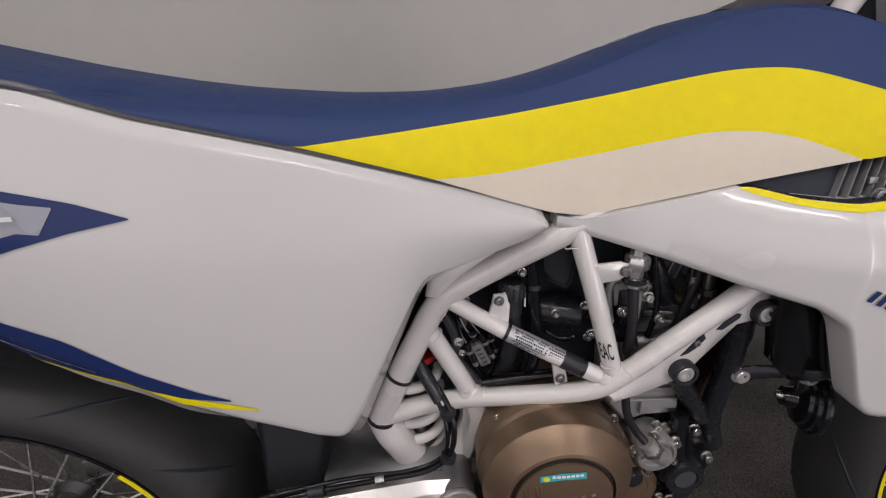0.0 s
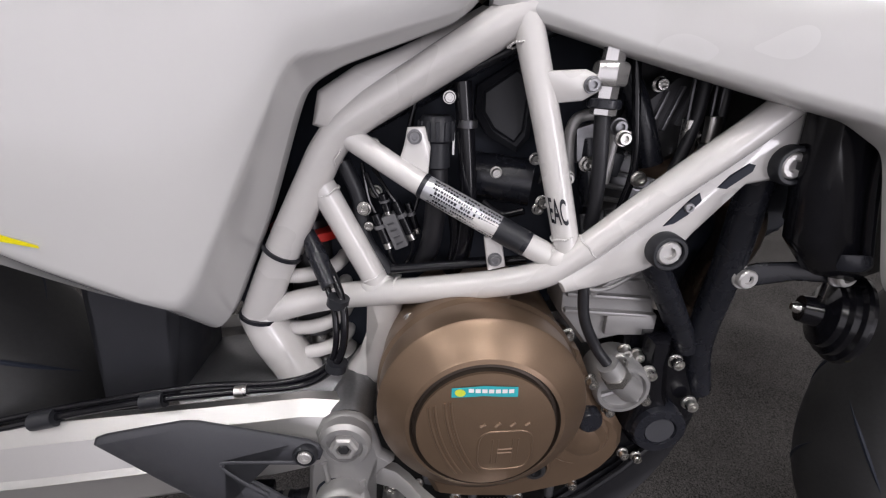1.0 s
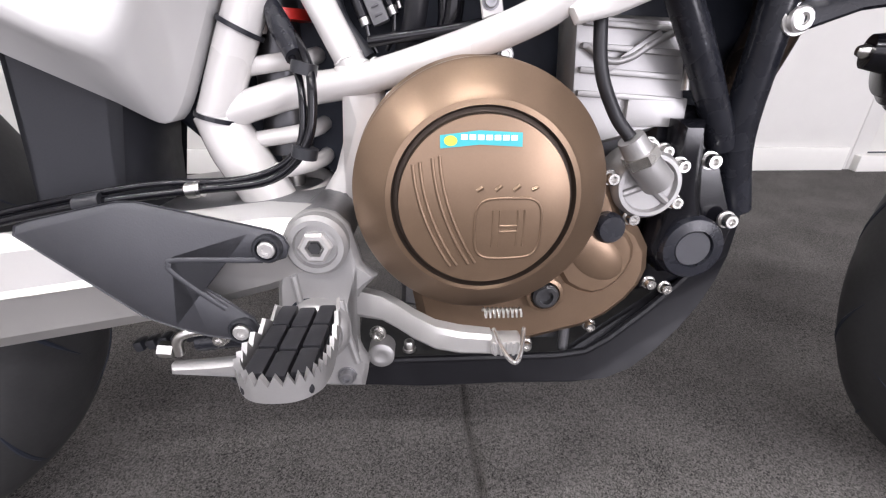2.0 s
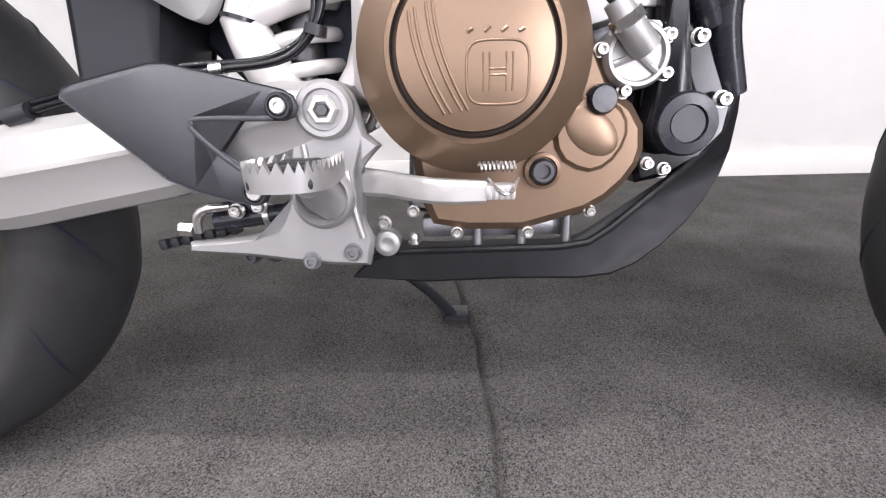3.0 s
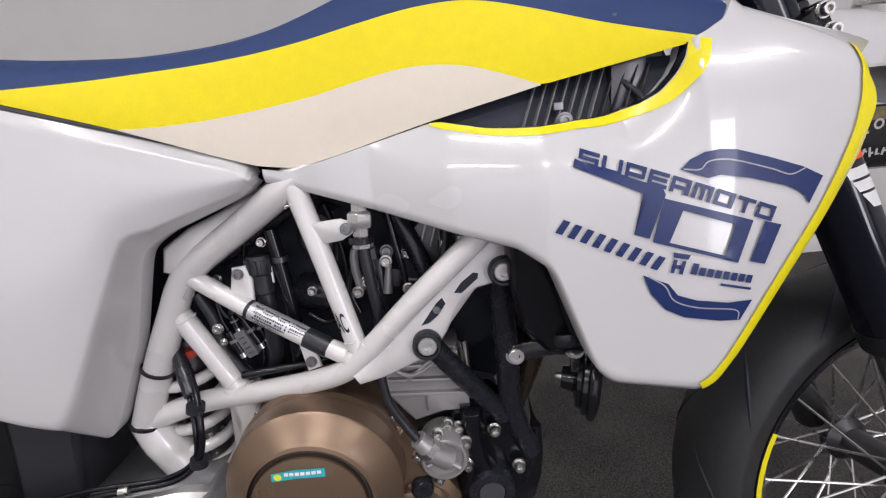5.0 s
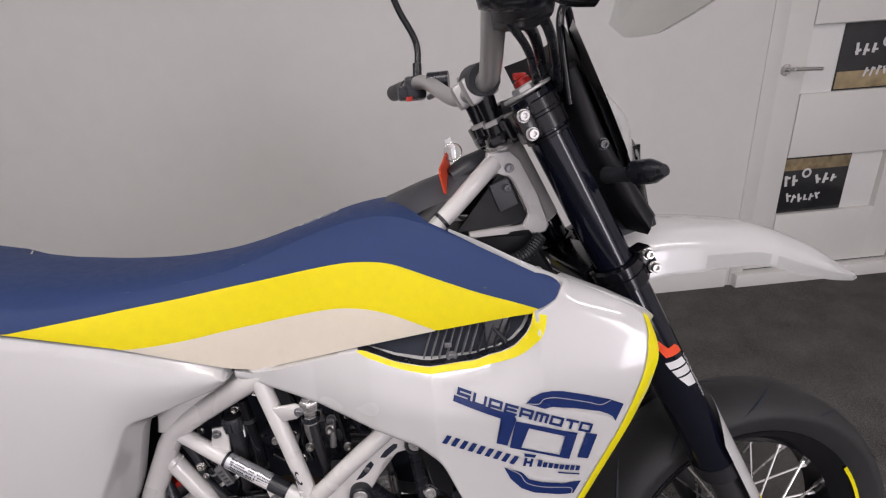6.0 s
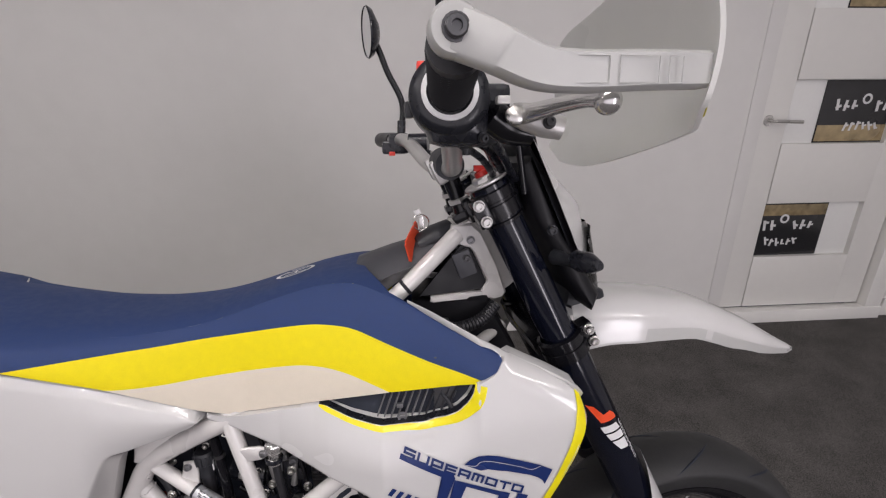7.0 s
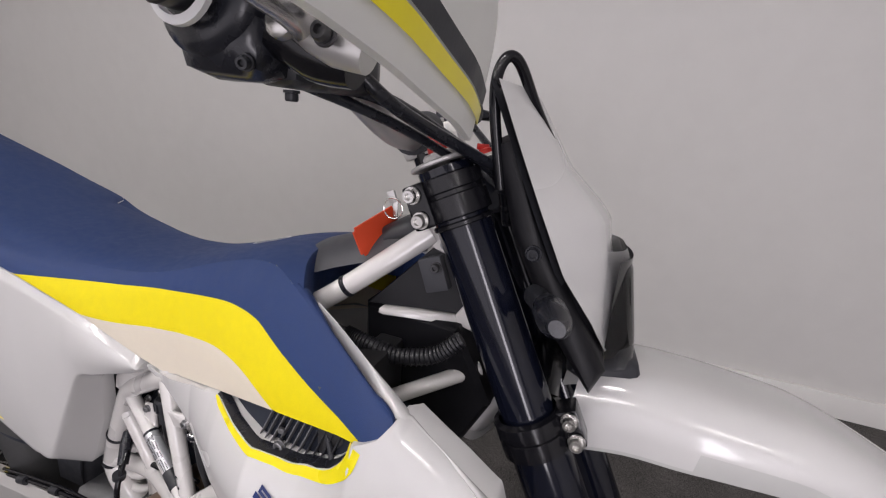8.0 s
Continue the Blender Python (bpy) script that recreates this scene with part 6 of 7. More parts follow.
def arm_beam(bm, sgn):
    """A forged beam with an upper and a lower facet."""
    rings = []
    for u in np.linspace(0, 1, 25):
        x = 0.545 - 0.60 * u
        mid = curve((-0.06, 0.318), (0.25, 0.350), (0.40, 0.372), (0.545, 0.400))(x)
        h = curve((-0.06, 0.030), (0.25, 0.047), (0.40, 0.042), (0.50, 0.034), (0.545, 0.020))(x)
        rings.append([bm.verts.new((x, sgn * y, mid + h * k)) for y, k in ARM_RING])
    for a, b in zip(rings, rings[1:]):
        for k in range(len(ARM_RING)):
            m = (k + 1) % len(ARM_RING)
            bm.faces.new((a[k], a[m], b[m], b[k]))
    bm.faces.new(rings[0]), bm.faces.new(rings[-1][::-1])
    return bm


for sgn in (1, -1):
    part("swingarm_beam", arm_beam(B(), sgn), ARMM, ARM, "", 22)
bm = plate(B(), [(0.360, 0.398), (0.430, 0.409), (0.500, 0.418), (0.548, 0.421), (0.560, 0.404), (0.545, 0.380), (0.440, 0.374), (0.370, 0.376)], -0.066, 0.066, 0.012)
part("swingarm_bridge", bm, ALUD, ARM, "", 50)
part("axle_nut", lathe(B(), [(0, 0), (0.018, 0), (0.018, 0.012), (0, 0.012)], (-0.03, -0.118, 0.312), (0, -1, 0), 6), STEEL, ARM)
# cables clipped along the swingarm
part("brake_line", tube(B(), [(0.16, -0.085, 0.375), (0.27, -0.088, 0.405), (0.36, -0.089, 0.424), (0.44, -0.089, 0.434), (0.500, -0.089, 0.442), (0.530, -0.090, 0.470), (0.536, -0.085, 0.510), (0.526, -0.065, 0.535), (0.506, -0.040, 0.555)], 0.0035, 10), BLACKG, BIKE, "black brake line")
part("sensor_line", tube(B(), [(0.18, -0.082, 0.388), (0.29, -0.085, 0.416), (0.40, -0.086, 0.437), (0.48, -0.086, 0.442), (0.520, -0.087, 0.462), (0.528, -0.084, 0.500), (0.518, -0.065, 0.530), (0.500, -0.040, 0.548)], 0.0028, 10), BLACKG, BIKE)
part("line_sleeve", tube(B(), [(0.250, -0.088, 0.400), (0.272, -0.088, 0.4055)], 0.0085, 12, smooth=False), BLACKM, BIKE)
part("line_sleeve", tube(B(), [(0.352, -0.089, 0.4225), (0.372, -0.089, 0.426)], 0.0075, 12, smooth=False), BLACKM, BIKE)
part("line_ferrule", tube(B(), [(0.436, -0.089, 0.4335), (0.447, -0.089, 0.435)], 0.0062, 12, smooth=False), STEEL, BIKE)
part("plug", tube(B(), [(0.498, -0.035, 0.568), (0.508, -0.048, 0.550), (0.522, -0.066, 0.528)], [0.006, 0.009, 0.008], 12), BLACK, BIKE)
for c in ((0.530, -0.078, 0.520), (0.527, -0.089, 0.462)):
    part("line_clip", tube(B(), [Vector(c) - Vector((0.001, 0, 0.004)), Vector(c) + Vector((0.001, 0, 0.004))], 0.0095, 14, smooth=False), BLACKM, BIKE)

# inner mudguard ahead of the rear wheel
bm = sheet(B(), lambda u, v: (-0.03 + (0.335 + 0.03 * math.sin(math.pi * u)) * math.cos(radians(62 + 80 * u)) , -0.085 + 0.17 * v, 0.31 + 0.345 * math.sin(radians(62 + 80 * u)) + 0.01 * math.sin(math.pi * v)), 40, 10)
part("mudguard", bm, BLACKM, BIKE, "black inner mudguard over the rear tyre", 60)
bm = plate(B(), [(0.276, 0.375), (0.283, 0.450), (0.288, 0.540), (0.292, 0.620), (0.410, 0.620), (0.380, 0.530), (0.366, 0.450), (0.360, 0.380)], -0.045, 0.060, 0.010)
part("shock_shield", bm, GREYP, BIKE, "dark plastic shield ahead of the rear tyre", 50)


# ---- wheels
def wheel(name, hub, radius, width, turn, label, rim_r, mark):
    w = empty(name)
    w.parent = BIKE
    w["label"] = label
    hub = Vector(hub)

    def place(bm):
        if turn:
            bmesh.ops.transform(bm, matrix=STEER, verts=bm.verts[:])
        return bm

    n, hw = 72, width / 2
    prof = []
    for a in np.linspace(-1, 1, 25):
        yy = hw * math.sin(a * 1.45) / math.sin(1.45)
        rr = radius - hw * 0.86 * (1 - math.cos(a * 1.45)) / (1 - math.cos(1.45)) * 0.62
        prof.append((yy, rr))
    prof = [(-hw * 0.62, rim_r - 0.004), (-hw * 0.80, rim_r + 0.012), (-hw * 0.96, rim_r + 0.035)] + prof + [(hw * 0.96, rim_r + 0.035), (hw * 0.80, rim_r + 0.012), (hw * 0.62, rim_r - 0.004)]
    bm = B()
    rings = [[bm.verts.new(hub + Vector((r * math.cos(2 * math.pi * i / n), y, r * math.sin(2 * math.pi * i / n)))) for y, r in prof] for i in range(n)]
    for i in range(n):
        a, b = rings[i], rings[(i + 1) % n]
        for j in range(len(prof) - 1):
            bm.faces.new((a[j], b[j], b[j + 1], a[j + 1]))
    tyre = part("tyre", place(bm), TYRE, w, "black road tyre with curved grooves", 50)
    # grooves as sunken dark strips that curve from the shoulder to the crown
    for k in range(12):
        for sgn in (1, -1):
            base = 2 * math.pi * (k + (0.5 if sgn < 0 else 0)) / 12
            line = []
            for s in np.linspace(0.10, 0.86, 9):
                ang = base + 0.34 * s + 0.10 * s * s
                yy = sgn * hw * math.sin(s * 1.45) / math.sin(1.45)
                rr = radius - hw * 0.86 * (1 - math.cos(s * 1.45)) / (1 - math.cos(1.45)) * 0.62
                line.append(hub + Vector(((rr - 0.0010) * math.cos(ang), yy, (rr - 0.0010) * math.sin(ang))))
            part("groove", place(tube(B(), line, [0.0008, 0.0026, 0.0026, 0.0008], 6, smooth=False)), DARK, tyre)
    bm = B()
    prof2 = [(-0.80, -0.003), (-0.86, 0.008), (-0.74, 0.010), (-0.62, -0.006), (-0.30, -0.020), (0.30, -0.020), (0.62, -0.006), (0.74, 0.010), (0.86, 0.008), (0.80, -0.003), (0.45, -0.026), (-0.45, -0.026)]
    rings = [[bm.verts.new(hub + Vector(((rim_r + r) * math.cos(2 * math.pi * i / n), y * hw * 0.92, (rim_r + r) * math.sin(2 * math.pi * i / n)))) for y, r in prof2] for i in range(n)]
    for i in range(n):
        a, b = rings[i], rings[(i + 1) % n]
        for j in range(len(prof2)):
            bm.faces.new((a[j], b[j], b[(j + 1) % len(prof2)], a[(j + 1) % len(prof2)]))
    rim = part("rim", place(bm), BLACKG, w, "black wire-spoked rim", 40)
    # yellow film on the flange of the rim
    bm = B()
    for i in range(n):
        if not mark[0] <= (i * 360 / n if i * 360 / n > mark[1] - 360 else i * 360 / n + 360) <= mark[1]:
            continue
        q = []
        for a, r in ((i, rim_r + 0.001), (i + 1, rim_r + 0.001), (i + 1, rim_r + 0.008), (i, rim_r + 0.008)):
            an = 2 * math.pi * a / n
            q.append(bm.verts.new(hub + Vector((r * math.cos(an), -hw * 0.815, r * math.sin(an)))))
        bm.faces.new(q)
    part("rim_film", place(bm), NEON, rim, "yellow rim film")
    bm = lathe(B(), [(0, -0.055), (0.030, -0.055), (0.034, -0.040), (0.022, -0.030), (0.022, 0.030), (0.034, 0.040), (0.030, 0.055), (0, 0.055)], hub, (0, -1, 0), 28)
    part("hub", place(bm), STEELD, w)
    for k in range(36):
        sd = 1 if k % 2 else -1
        a = 2 * math.pi * k / 36
        b2 = a + (0.42 if (k // 2) % 2 else -0.42)
        p0 = hub + Vector((0.031 * math.cos(b2), sd * 0.043, 0.031 * math.sin(b2)))
        p1 = hub + Vector(((rim_r - 0.022) * math.cos(a), sd * 0.006, (rim_r - 0.022) * math.sin(a)))
        bm = tube(B(), [p0, p1], 0.0018, 6, smooth=False)
        q = p1 + (p0 - p1).normalized() * 0.016
        tube(bm, [p1, q], 0.0034, 6, smooth=False)
        part("spoke", place(bm), STEEL, w)
    return w


wheel("rear_wheel", (-0.056, 0, 0.307), 0.312, 0.160, False, "rear wheel with black rim and wide road tyre", 0.222, (300, 395))
wheel("front_wheel", (1.389, 0, 0.294), 0.291, 0.120, True, "front wheel with black rim, yellow film and road tyre", 0.218, (152, 390))

# ---------------------------------------------------------------- front end
FORK = empty("front_fork")
FORK.parent = BIKE
FORK["label"] = "black upside-down telescopic fork"
LEG_TOP = Vector((1.0395, 0, 1.016))


def leg_point(s, y):
    """s metres down the leg from the height of the upper clamp."""
    return LEG_TOP + FORK_DIR * s + Vector((0, y, 0))


for y in (-0.098, 0.098):
    part("outer_tube", steered(tube(B(), [leg_point(-0.052, y), leg_point(0.0, y), leg_point(0.20, y)], 0.0250, 56, smooth=False)), FORKB, FORK, "", 60)
    part("outer_tube", steered(tube(B(), [leg_point(0.20, y), leg_point(0.23, y), leg_point(0.50, y), leg_point(0.53, y)], [0.0265, 0.0285, 0.0285, 0.0300], 56, smooth=False)), FORKB, FORK, "", 60)
    part("dust_seal", steered(tube(B(), [leg_point(0.530, y), leg_point(0.555, y)], 0.0315, 28, smooth=False)), RUBBER, FORK)
    part("slider", steered(tube(B(), [leg_point(0.553, y), leg_point(0.80, y)], 0.0235, 24, smooth=False)), STEELD, FORK, "dark sliding tube")
    part("top_ring", steered(lathe(B(), [(0.0, 0), (0.0290, 0), (0.0300, 0.001), (0.0300, 0.0030), (0.0290, 0.004), (0, 0.004)], leg_point(-0.055, y), -FORK_DIR, 40)), ALUB, FORK, "bare aluminium top cap")
    part("cap_nut", steered(lathe(B(), [(0.0, 0), (0.0175, 0), (0.0175, 0.006), (0.0155, 0.008), (0, 0.008)], leg_point(-0.058, y), -FORK_DIR, 8)), ALUB, FORK)
    part("adjuster", steered(lathe(B(), [(0.0, 0), (0.0105, 0), (0.0100, 0.008), (0.0060, 0.010), (0, 0.010)], leg_point(-0.064, y), -FORK_DIR, 16)), REDP, FORK, "red adjuster knob")
    part("adjuster_fin", steered(box(B(), leg_point(-0.076, y), (0.016, 0.004, 0.008), 0.001)), REDP, FORK)
# fork guard on the near leg
def guard_fn(u, v, grow=0.0):
    """A shield curved round the front of the near leg, pointed at its top."""
    s = 0.425 + 0.40 * u
    lo = 82 - 66 * min(u * 6.0, 1) ** 0.6
    a = radians(lo + (118 - lo) * v)
    r = 0.0365 + grow
    return tuple(leg_point(s, -0.098) + FORK_FWD * (r * math.sin(a)) + Vector((0, -r * math.cos(a), 0)))


bm = sheet(B(), guard_fn, 30, 10)
part("fork_guard", steered(bm), WHITE, FORK, "white fork guard with blue film", 60)
bm = sheet(B(), lambda u, v: guard_fn(0.56 + 0.44 * u, 0.12 + 0.5 * v, 0.0012), 12, 4)
part("guard_film", steered(bm), NAVY, FORK)
part("guard_film", steered(sheet(B(), lambda u, v: guard_fn(0.47 + 0.05 * u, 0.05 + 0.35 * v, 0.0012), 3, 4)), NEON, FORK)
part("seal_ring", steered(lathe(B(), [(0.0238, 0), (0.0252, 0.001), (0.0252, 0.003), (0.0238, 0.004)], leg_point(0.556, -0.098), FORK_DIR, 28)), REDP, FORK)


def on_leg(r):
    """Wraps (along the leg, round it) onto the outer tube of the near leg."""
    def put(x, z):
        a = x / r
        p = leg_point(z, -0.098) + FORK_FWD * (r * math.sin(a)) + Vector((0, -r * math.cos(a), 0))
        return tuple(STEER @ p)
    return put


leg = on_leg(0.0290)
decal("leg_red_film", [[(-0.016, 0.290), (-0.006, 0.297), (0.002, 0.316), (-0.010, 0.312)], [(0.002, 0.316), (0.014, 0.317), (0.020, 0.326), (0.021, 0.334), (-0.006, 0.327), (-0.010, 0.312)]], ORANGE, FORK, leg)
decal("leg_white_film", [[(-0.010, 0.334), (0.016, 0.340), (0.019, 0.352), (-0.008, 0.346)], [(-0.007, 0.349), (0.019, 0.355), (0.019, 0.367), (-0.004, 0.361)], [(-0.003, 0.364), (0.019, 0.370), (0.019, 0.388), (0.004, 0.382)]], WHITEF, FORK, leg)
lettering("leg_lettering", "suspension", (0.0, 0.0), 0.0125, 0, WHITEF, FORK, lambda x, z: leg(0.027 - z, 0.416 - x), stretch=1.35)

# clamps
for s, h, r, nm in ((-0.046, 0.040, 0.0295, "upper_clamp"), (0.184, 0.036, 0.0335, "lower_clamp")):
    bm = B()
    for y in (-0.098, 0.098):
        lathe(bm, [(r - 0.006, 0), (r, 0.002), (r, h * 0.36), (r - 0.0018, h * 0.39), (r - 0.0018, h * 0.47), (r, h * 0.50), (r, h - 0.002), (r - 0.006, h)], leg_point(s, y), FORK_DIR, 40)
    cc = leg_point(s + h / 2, 0) - FORK_FWD * 0.010
    box(bm, cc, (0.055, 0.150, h * 0.86), 0.006, Matrix.Rotation(-RAKE, 4, "Y"))
    for y in (-0.098, 0.098):
        fw = -1 if nm == "upper_clamp" else 1
        box(bm, leg_point(s + h / 2, y * (1.14 if fw < 0 else 1.02)) + FORK_FWD * ((0.026 if fw < 0 else 0.036) * fw), (0.020, 0.026, h), 0.003, Matrix.Rotation(-RAKE, 4, "Y"))
    CL = part(nm, steered(bm), BLACKG, FORK, "black anodised fork clamp", 40)
    for k in (0.22, 0.78):
        fw = -1 if nm == "upper_clamp" else 1
        at = leg_point(s + h * k, -0.098 * (1.14 if fw < 0 else 1.02)) + FORK_FWD * ((0.027 if fw < 0 else 0.038) * fw) + Vector((0, -0.014, 0))
        bolt(CL, tuple(STEER @ at), 0.0062, h=0.007)
for s in (-0.004, 0.222):
    part("clamp_ring", steered(lathe(B(), [(0.0262, 0), (0.0278, 0.001), (0.0278, 0.004), (0.0262, 0.005)], leg_point(s, -0.098), FORK_DIR, 32)), BLACKG, FORK)
# steering stem and white headstock with its triangular window
part("stem_nut", steered(lathe(B(), [(0.0, 0), (0.019, 0), (0.019, 0.012), (0.015, 0.016), (0, 0.016)], STEER_AT - FORK_DIR * 0.008, -FORK_DIR, 6)), STEEL, FORK)
HY = Vector((0.004, 0.042, 0))
HEAD = empty("headstock")
HEAD.parent = BIKE
HEAD["label"] = "white welded headstock with an open triangle"
part("head_tube", tube(B(), [STEER_AT + HY + FORK_DIR * 0.004, STEER_AT + HY + FORK_DIR * 0.125], 0.029, 28, smooth=False), FRAMEW, HEAD)
part("head_ring", tube(B(), [STEER_AT + HY + FORK_DIR * 0.002, STEER_AT + HY + FORK_DIR * 0.007], 0.031, 28, smooth=False), ALUB, HEAD)
for side in (-1, 1):
    mid, near = 0.042, min(side * 0.020, side * 0.038) + 0.042
    part("head_brace", tube(B(), [(0.876, 0.004 + side * 0.056, 0.884), (0.922, 0.014 + side * 0.049, 0.917), (1.000, 0.036 + side * 0.026, 0.981)], [0.0120, 0.0118, 0.0130], 18), FRAMEW, HEAD, "", 60)
    part("head_gusset", plate(B(), [(0.986, 0.978), (1.006, 0.964), (1.019, 0.961), (1.026, 0.952), (1.044, 0.914), (1.045, 0.906), (1.036, 0.892), (1.037, 0.882), (1.058, 0.877), (1.070, 0.880), (1.075, 0.889), (1.060, 0.935), (1.036, 0.984), (1.022, 0.997), (0.992, 0.995)], near, near + 0.018, 0.0025), FRAMEW, HEAD, "", 30)
    part("head_stay", plate(B(), [(0.957, 0.890), (0.958, 0.895), (1.000, 0.8935), (1.040, 0.8915), (1.042, 0.880), (1.000, 0.884), (0.962, 0.887)], near, near + 0.016, 0.002, lambda x, z, side=side: side * 0.45 * max(0.0, 1.030 - x)), FRAMEW, HEAD, "", 50)
    part("head_infill", plate(B(), [(0.940, 0.896), (1.050, 0.894), (1.014, 0.976)], near + 0.006, near + 0.011, 0.002, lambda x, z, side=side: side * 0.40 * max(0.0, 1.02 - x)), SKIDB, HEAD)
bm = box(B(), (1.010, 0.002, 0.938), (0.028, 0.014, 0.040), 0.003, Matrix.Rotation(radians(-20), 4, "Y"))
part("lock_box", bm, HEELP, BIKE, "small dark grey box")
bolt(BIKE, (1.014, -0.005, 0.948), 0.005, material=STEELD)
bolt(HEAD, (1.020, 0.004, 0.973), 0.0052, material=ALUD)
part("brace_tie", tube(B(), [(0.920, -0.0355, 0.9155), (0.924, -0.0345, 0.9185)], 0.0128, 24, smooth=False), BLACK, HEAD)
HOSE = part("upper_hose", tube(B(), [(0.90, -0.050, 0.868), (0.95, -0.048, 0.862), (0.99, -0.042, 0.853), (1.03, -0.032, 0.860), (1.055, -0.020, 0.880)], 0.0088, 12), RUBBER, BIKE, "corrugated black hose")
p = spline([(0.93, -0.049, 0.866), (0.95, -0.048, 0.862), (0.99, -0.042, 0.853), (1.03, -0.032, 0.860), (1.055, -0.020, 0.880)], 8)
for k in range(0, len(p) - 1):
    part("hose_ring", lathe(B(), [(0.0084, -0.0010), (0.0104, 0), (0.0084, 0.0010)], p[k], (p[k + 1] - p[k]).normalized(), 14), RUBBER, HOSE)
bm = plate(B(), [(0.930, 0.890), (1.045, 0.885), (1.090, 0.800), (1.060, 0.740), (0.960, 0.780), (0.930, 0.840)], -0.010, 0.090, 0.006)
part("front_core", bm, SKIDB, BIKE, "dark parts behind the fork")
part("frame_bridge", tube(B(), [(0.96, -0.070, 0.794), (1.02, -0.030, 0.817), (1.07, 0.010, 0.833)], 0.009, 14), FRAMEW, BIKE, "white lower frame tube")

# air-box cover ahead of the seat, with the ignition key
def cover_fn(u, v):
    x = 0.850 + 0.150 * u
    w = curve((0.85, 0.082), (0.90, 0.060), (0.95, 0.045), (1.0, 0.036))(x)
    y = (2 * v - 1) * w
    z = curve((0.85, 0.944), (0.90, 0.962), (0.935, 0.972), (0.95, 0.980), (1.0, 0.992))(x) - 0.030 * abs(2 * v - 1) ** 2.2
    return (x, y + 0.028 + 0.008 * u, z)


part("airbox_cover", sheet(B(), cover_fn, 24, 20, 0), HEELP, BIKE, "grey plastic cover between seat and headstock", 50)
bm = tube(B(), [(0.940, 0.020, 0.964), (0.968, 0.028, 0.976), (0.992, 0.036, 0.986)], [0.013, 0.017, 0.014], 20, flat=1.5)
part("lock_housing", bm, BLACKM, BIKE, "black ignition lock housing", 50)
KEY = tagged(empty("ignition_key"), "ignition key with ring and red tag in the lock", "key")
KEY.matrix_basis = pose(0, 0, 0.005, -LEAN, 0, 0) @ Matrix.Translation((0.0, 0.022, 0.0))
part("key_blade", box(B(), (0.948, 0, 0.997), (0.006, 0.0025, 0.022), 0.0008), STEEL, KEY)
part("key_head", box(B(), (0.943, 0, 1.011), (0.010, 0.004, 0.014), 0.0015, Matrix.Rotation(radians(-20), 4, "Y")), ALUB, KEY)
ring = [Vector((0.947 + 0.012 * math.cos(a), -0.005, 0.999 + 0.012 * math.sin(a))) for a in np.linspace(0, 2 * math.pi, 25)]
part("key_ring", tube(B(), ring, 0.0010, 6, smooth=False), STEEL, KEY)
bm = B()
tg = [Vector((0.940, 0.010, 1.000)), Vector((0.923, -0.052, 0.980)), Vector((0.930, -0.040, 0.946)), Vector((0.944, 0.018, 0.972))]
tn = (tg[1] - tg[0]).cross(tg[3] - tg[0]).normalized() * 0.0011
ra = [bm.verts.new(q + tn) for q in tg]
rb = [bm.verts.new(q - tn) for q in tg]
bm.faces.new(ra), bm.faces.new(rb[::-1])
for k in range(4):
    bm.faces.new((ra[k], rb[k], rb[(k + 1) % 4], ra[(k + 1) % 4]))
bmesh.ops.bevel(bm, geom=[e for e in bm.edges if e.verts[0].co.z - e.verts[1].co.z != 0 and (e.verts[0].co - e.verts[1].co).length < 0.004], offset=0.004, segments=3, affect="EDGES")
part("key_tag", bm, REDTAG, KEY, "red plastic key tag")

# ---- front mudguard
def fender_fn(u, v):
    x = 1.165 + 0.447 * u
    mid = soft_curve(0.02, (1.13, 0.872), (1.18, 0.884), (1.226, 0.889), (1.291, 0.883), (1.373, 0.871), (1.422, 0.853), (1.482, 0.824), (1.546, 0.786), (1.612, 0.750), (1.65, 0.728))(x)
    half = curve((1.165, 0.066), (1.28, 0.074), (1.40, 0.070), (1.51, 0.052), (1.59, 0.026), (1.612, 0.008))(x)
    drop = curve((1.165, 0.078), (1.273, 0.068), (1.37, 0.055), (1.44, 0.053), (1.51, 0.036), (1.58, 0.012), (1.612, 0.003))(x)
    s = 2 * v - 1
    prof = 0.14 * abs(s) ** 2 + 0.86 * abs(s) ** 5
    side = half * (math.copysign(min(abs(s) * 1.15, 1.0), s) if abs(s) > 0.1 else s * 1.15)
    return (x - 0.012 * abs(s) ** 4, side, mid - drop * prof)


FEND = part("front_mudguard", steered(sheet(B(), fender_fn, 60, 36)), WHITE, BIKE, "long white front mudguard with a pointed beak", 60)
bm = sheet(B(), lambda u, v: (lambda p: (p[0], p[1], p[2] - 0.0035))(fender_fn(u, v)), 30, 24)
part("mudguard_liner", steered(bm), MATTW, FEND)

# ---- headlight and number-plate mask
def mask_fn(u, v):
    """The mask leans forward down its height; v runs from the near edge to the far one."""
    z = 1.136 - 0.226 * u
    xf = curve((0.910, 1.186), (0.98, 1.178), (1.030, 1.168), (1.042, 1.158), (1.075, 1.122), (1.13, 1.086), (1.142, 1.078))(z)
    xe = curve((0.910, 1.180), (0.943, 1.162), (0.985, 1.133), (1.03, 1.111), (1.08, 1.087), (1.142, 1.058))(z)
    half = curve((0.910, 0.066), (0.943, 0.090), (0.99, 0.115), (1.04, 0.122), (1.10, 0.125), (1.142, 0.125))(z)
    s = 2 * v - 1
    e = max(0.0, (abs(s) - 0.55) / 0.45)
    return (xf - (xf - xe) * (0.16 * min(abs(s) / 0.55, 1) ** 2 + 0.84 * e ** 1.15), half * s, z)


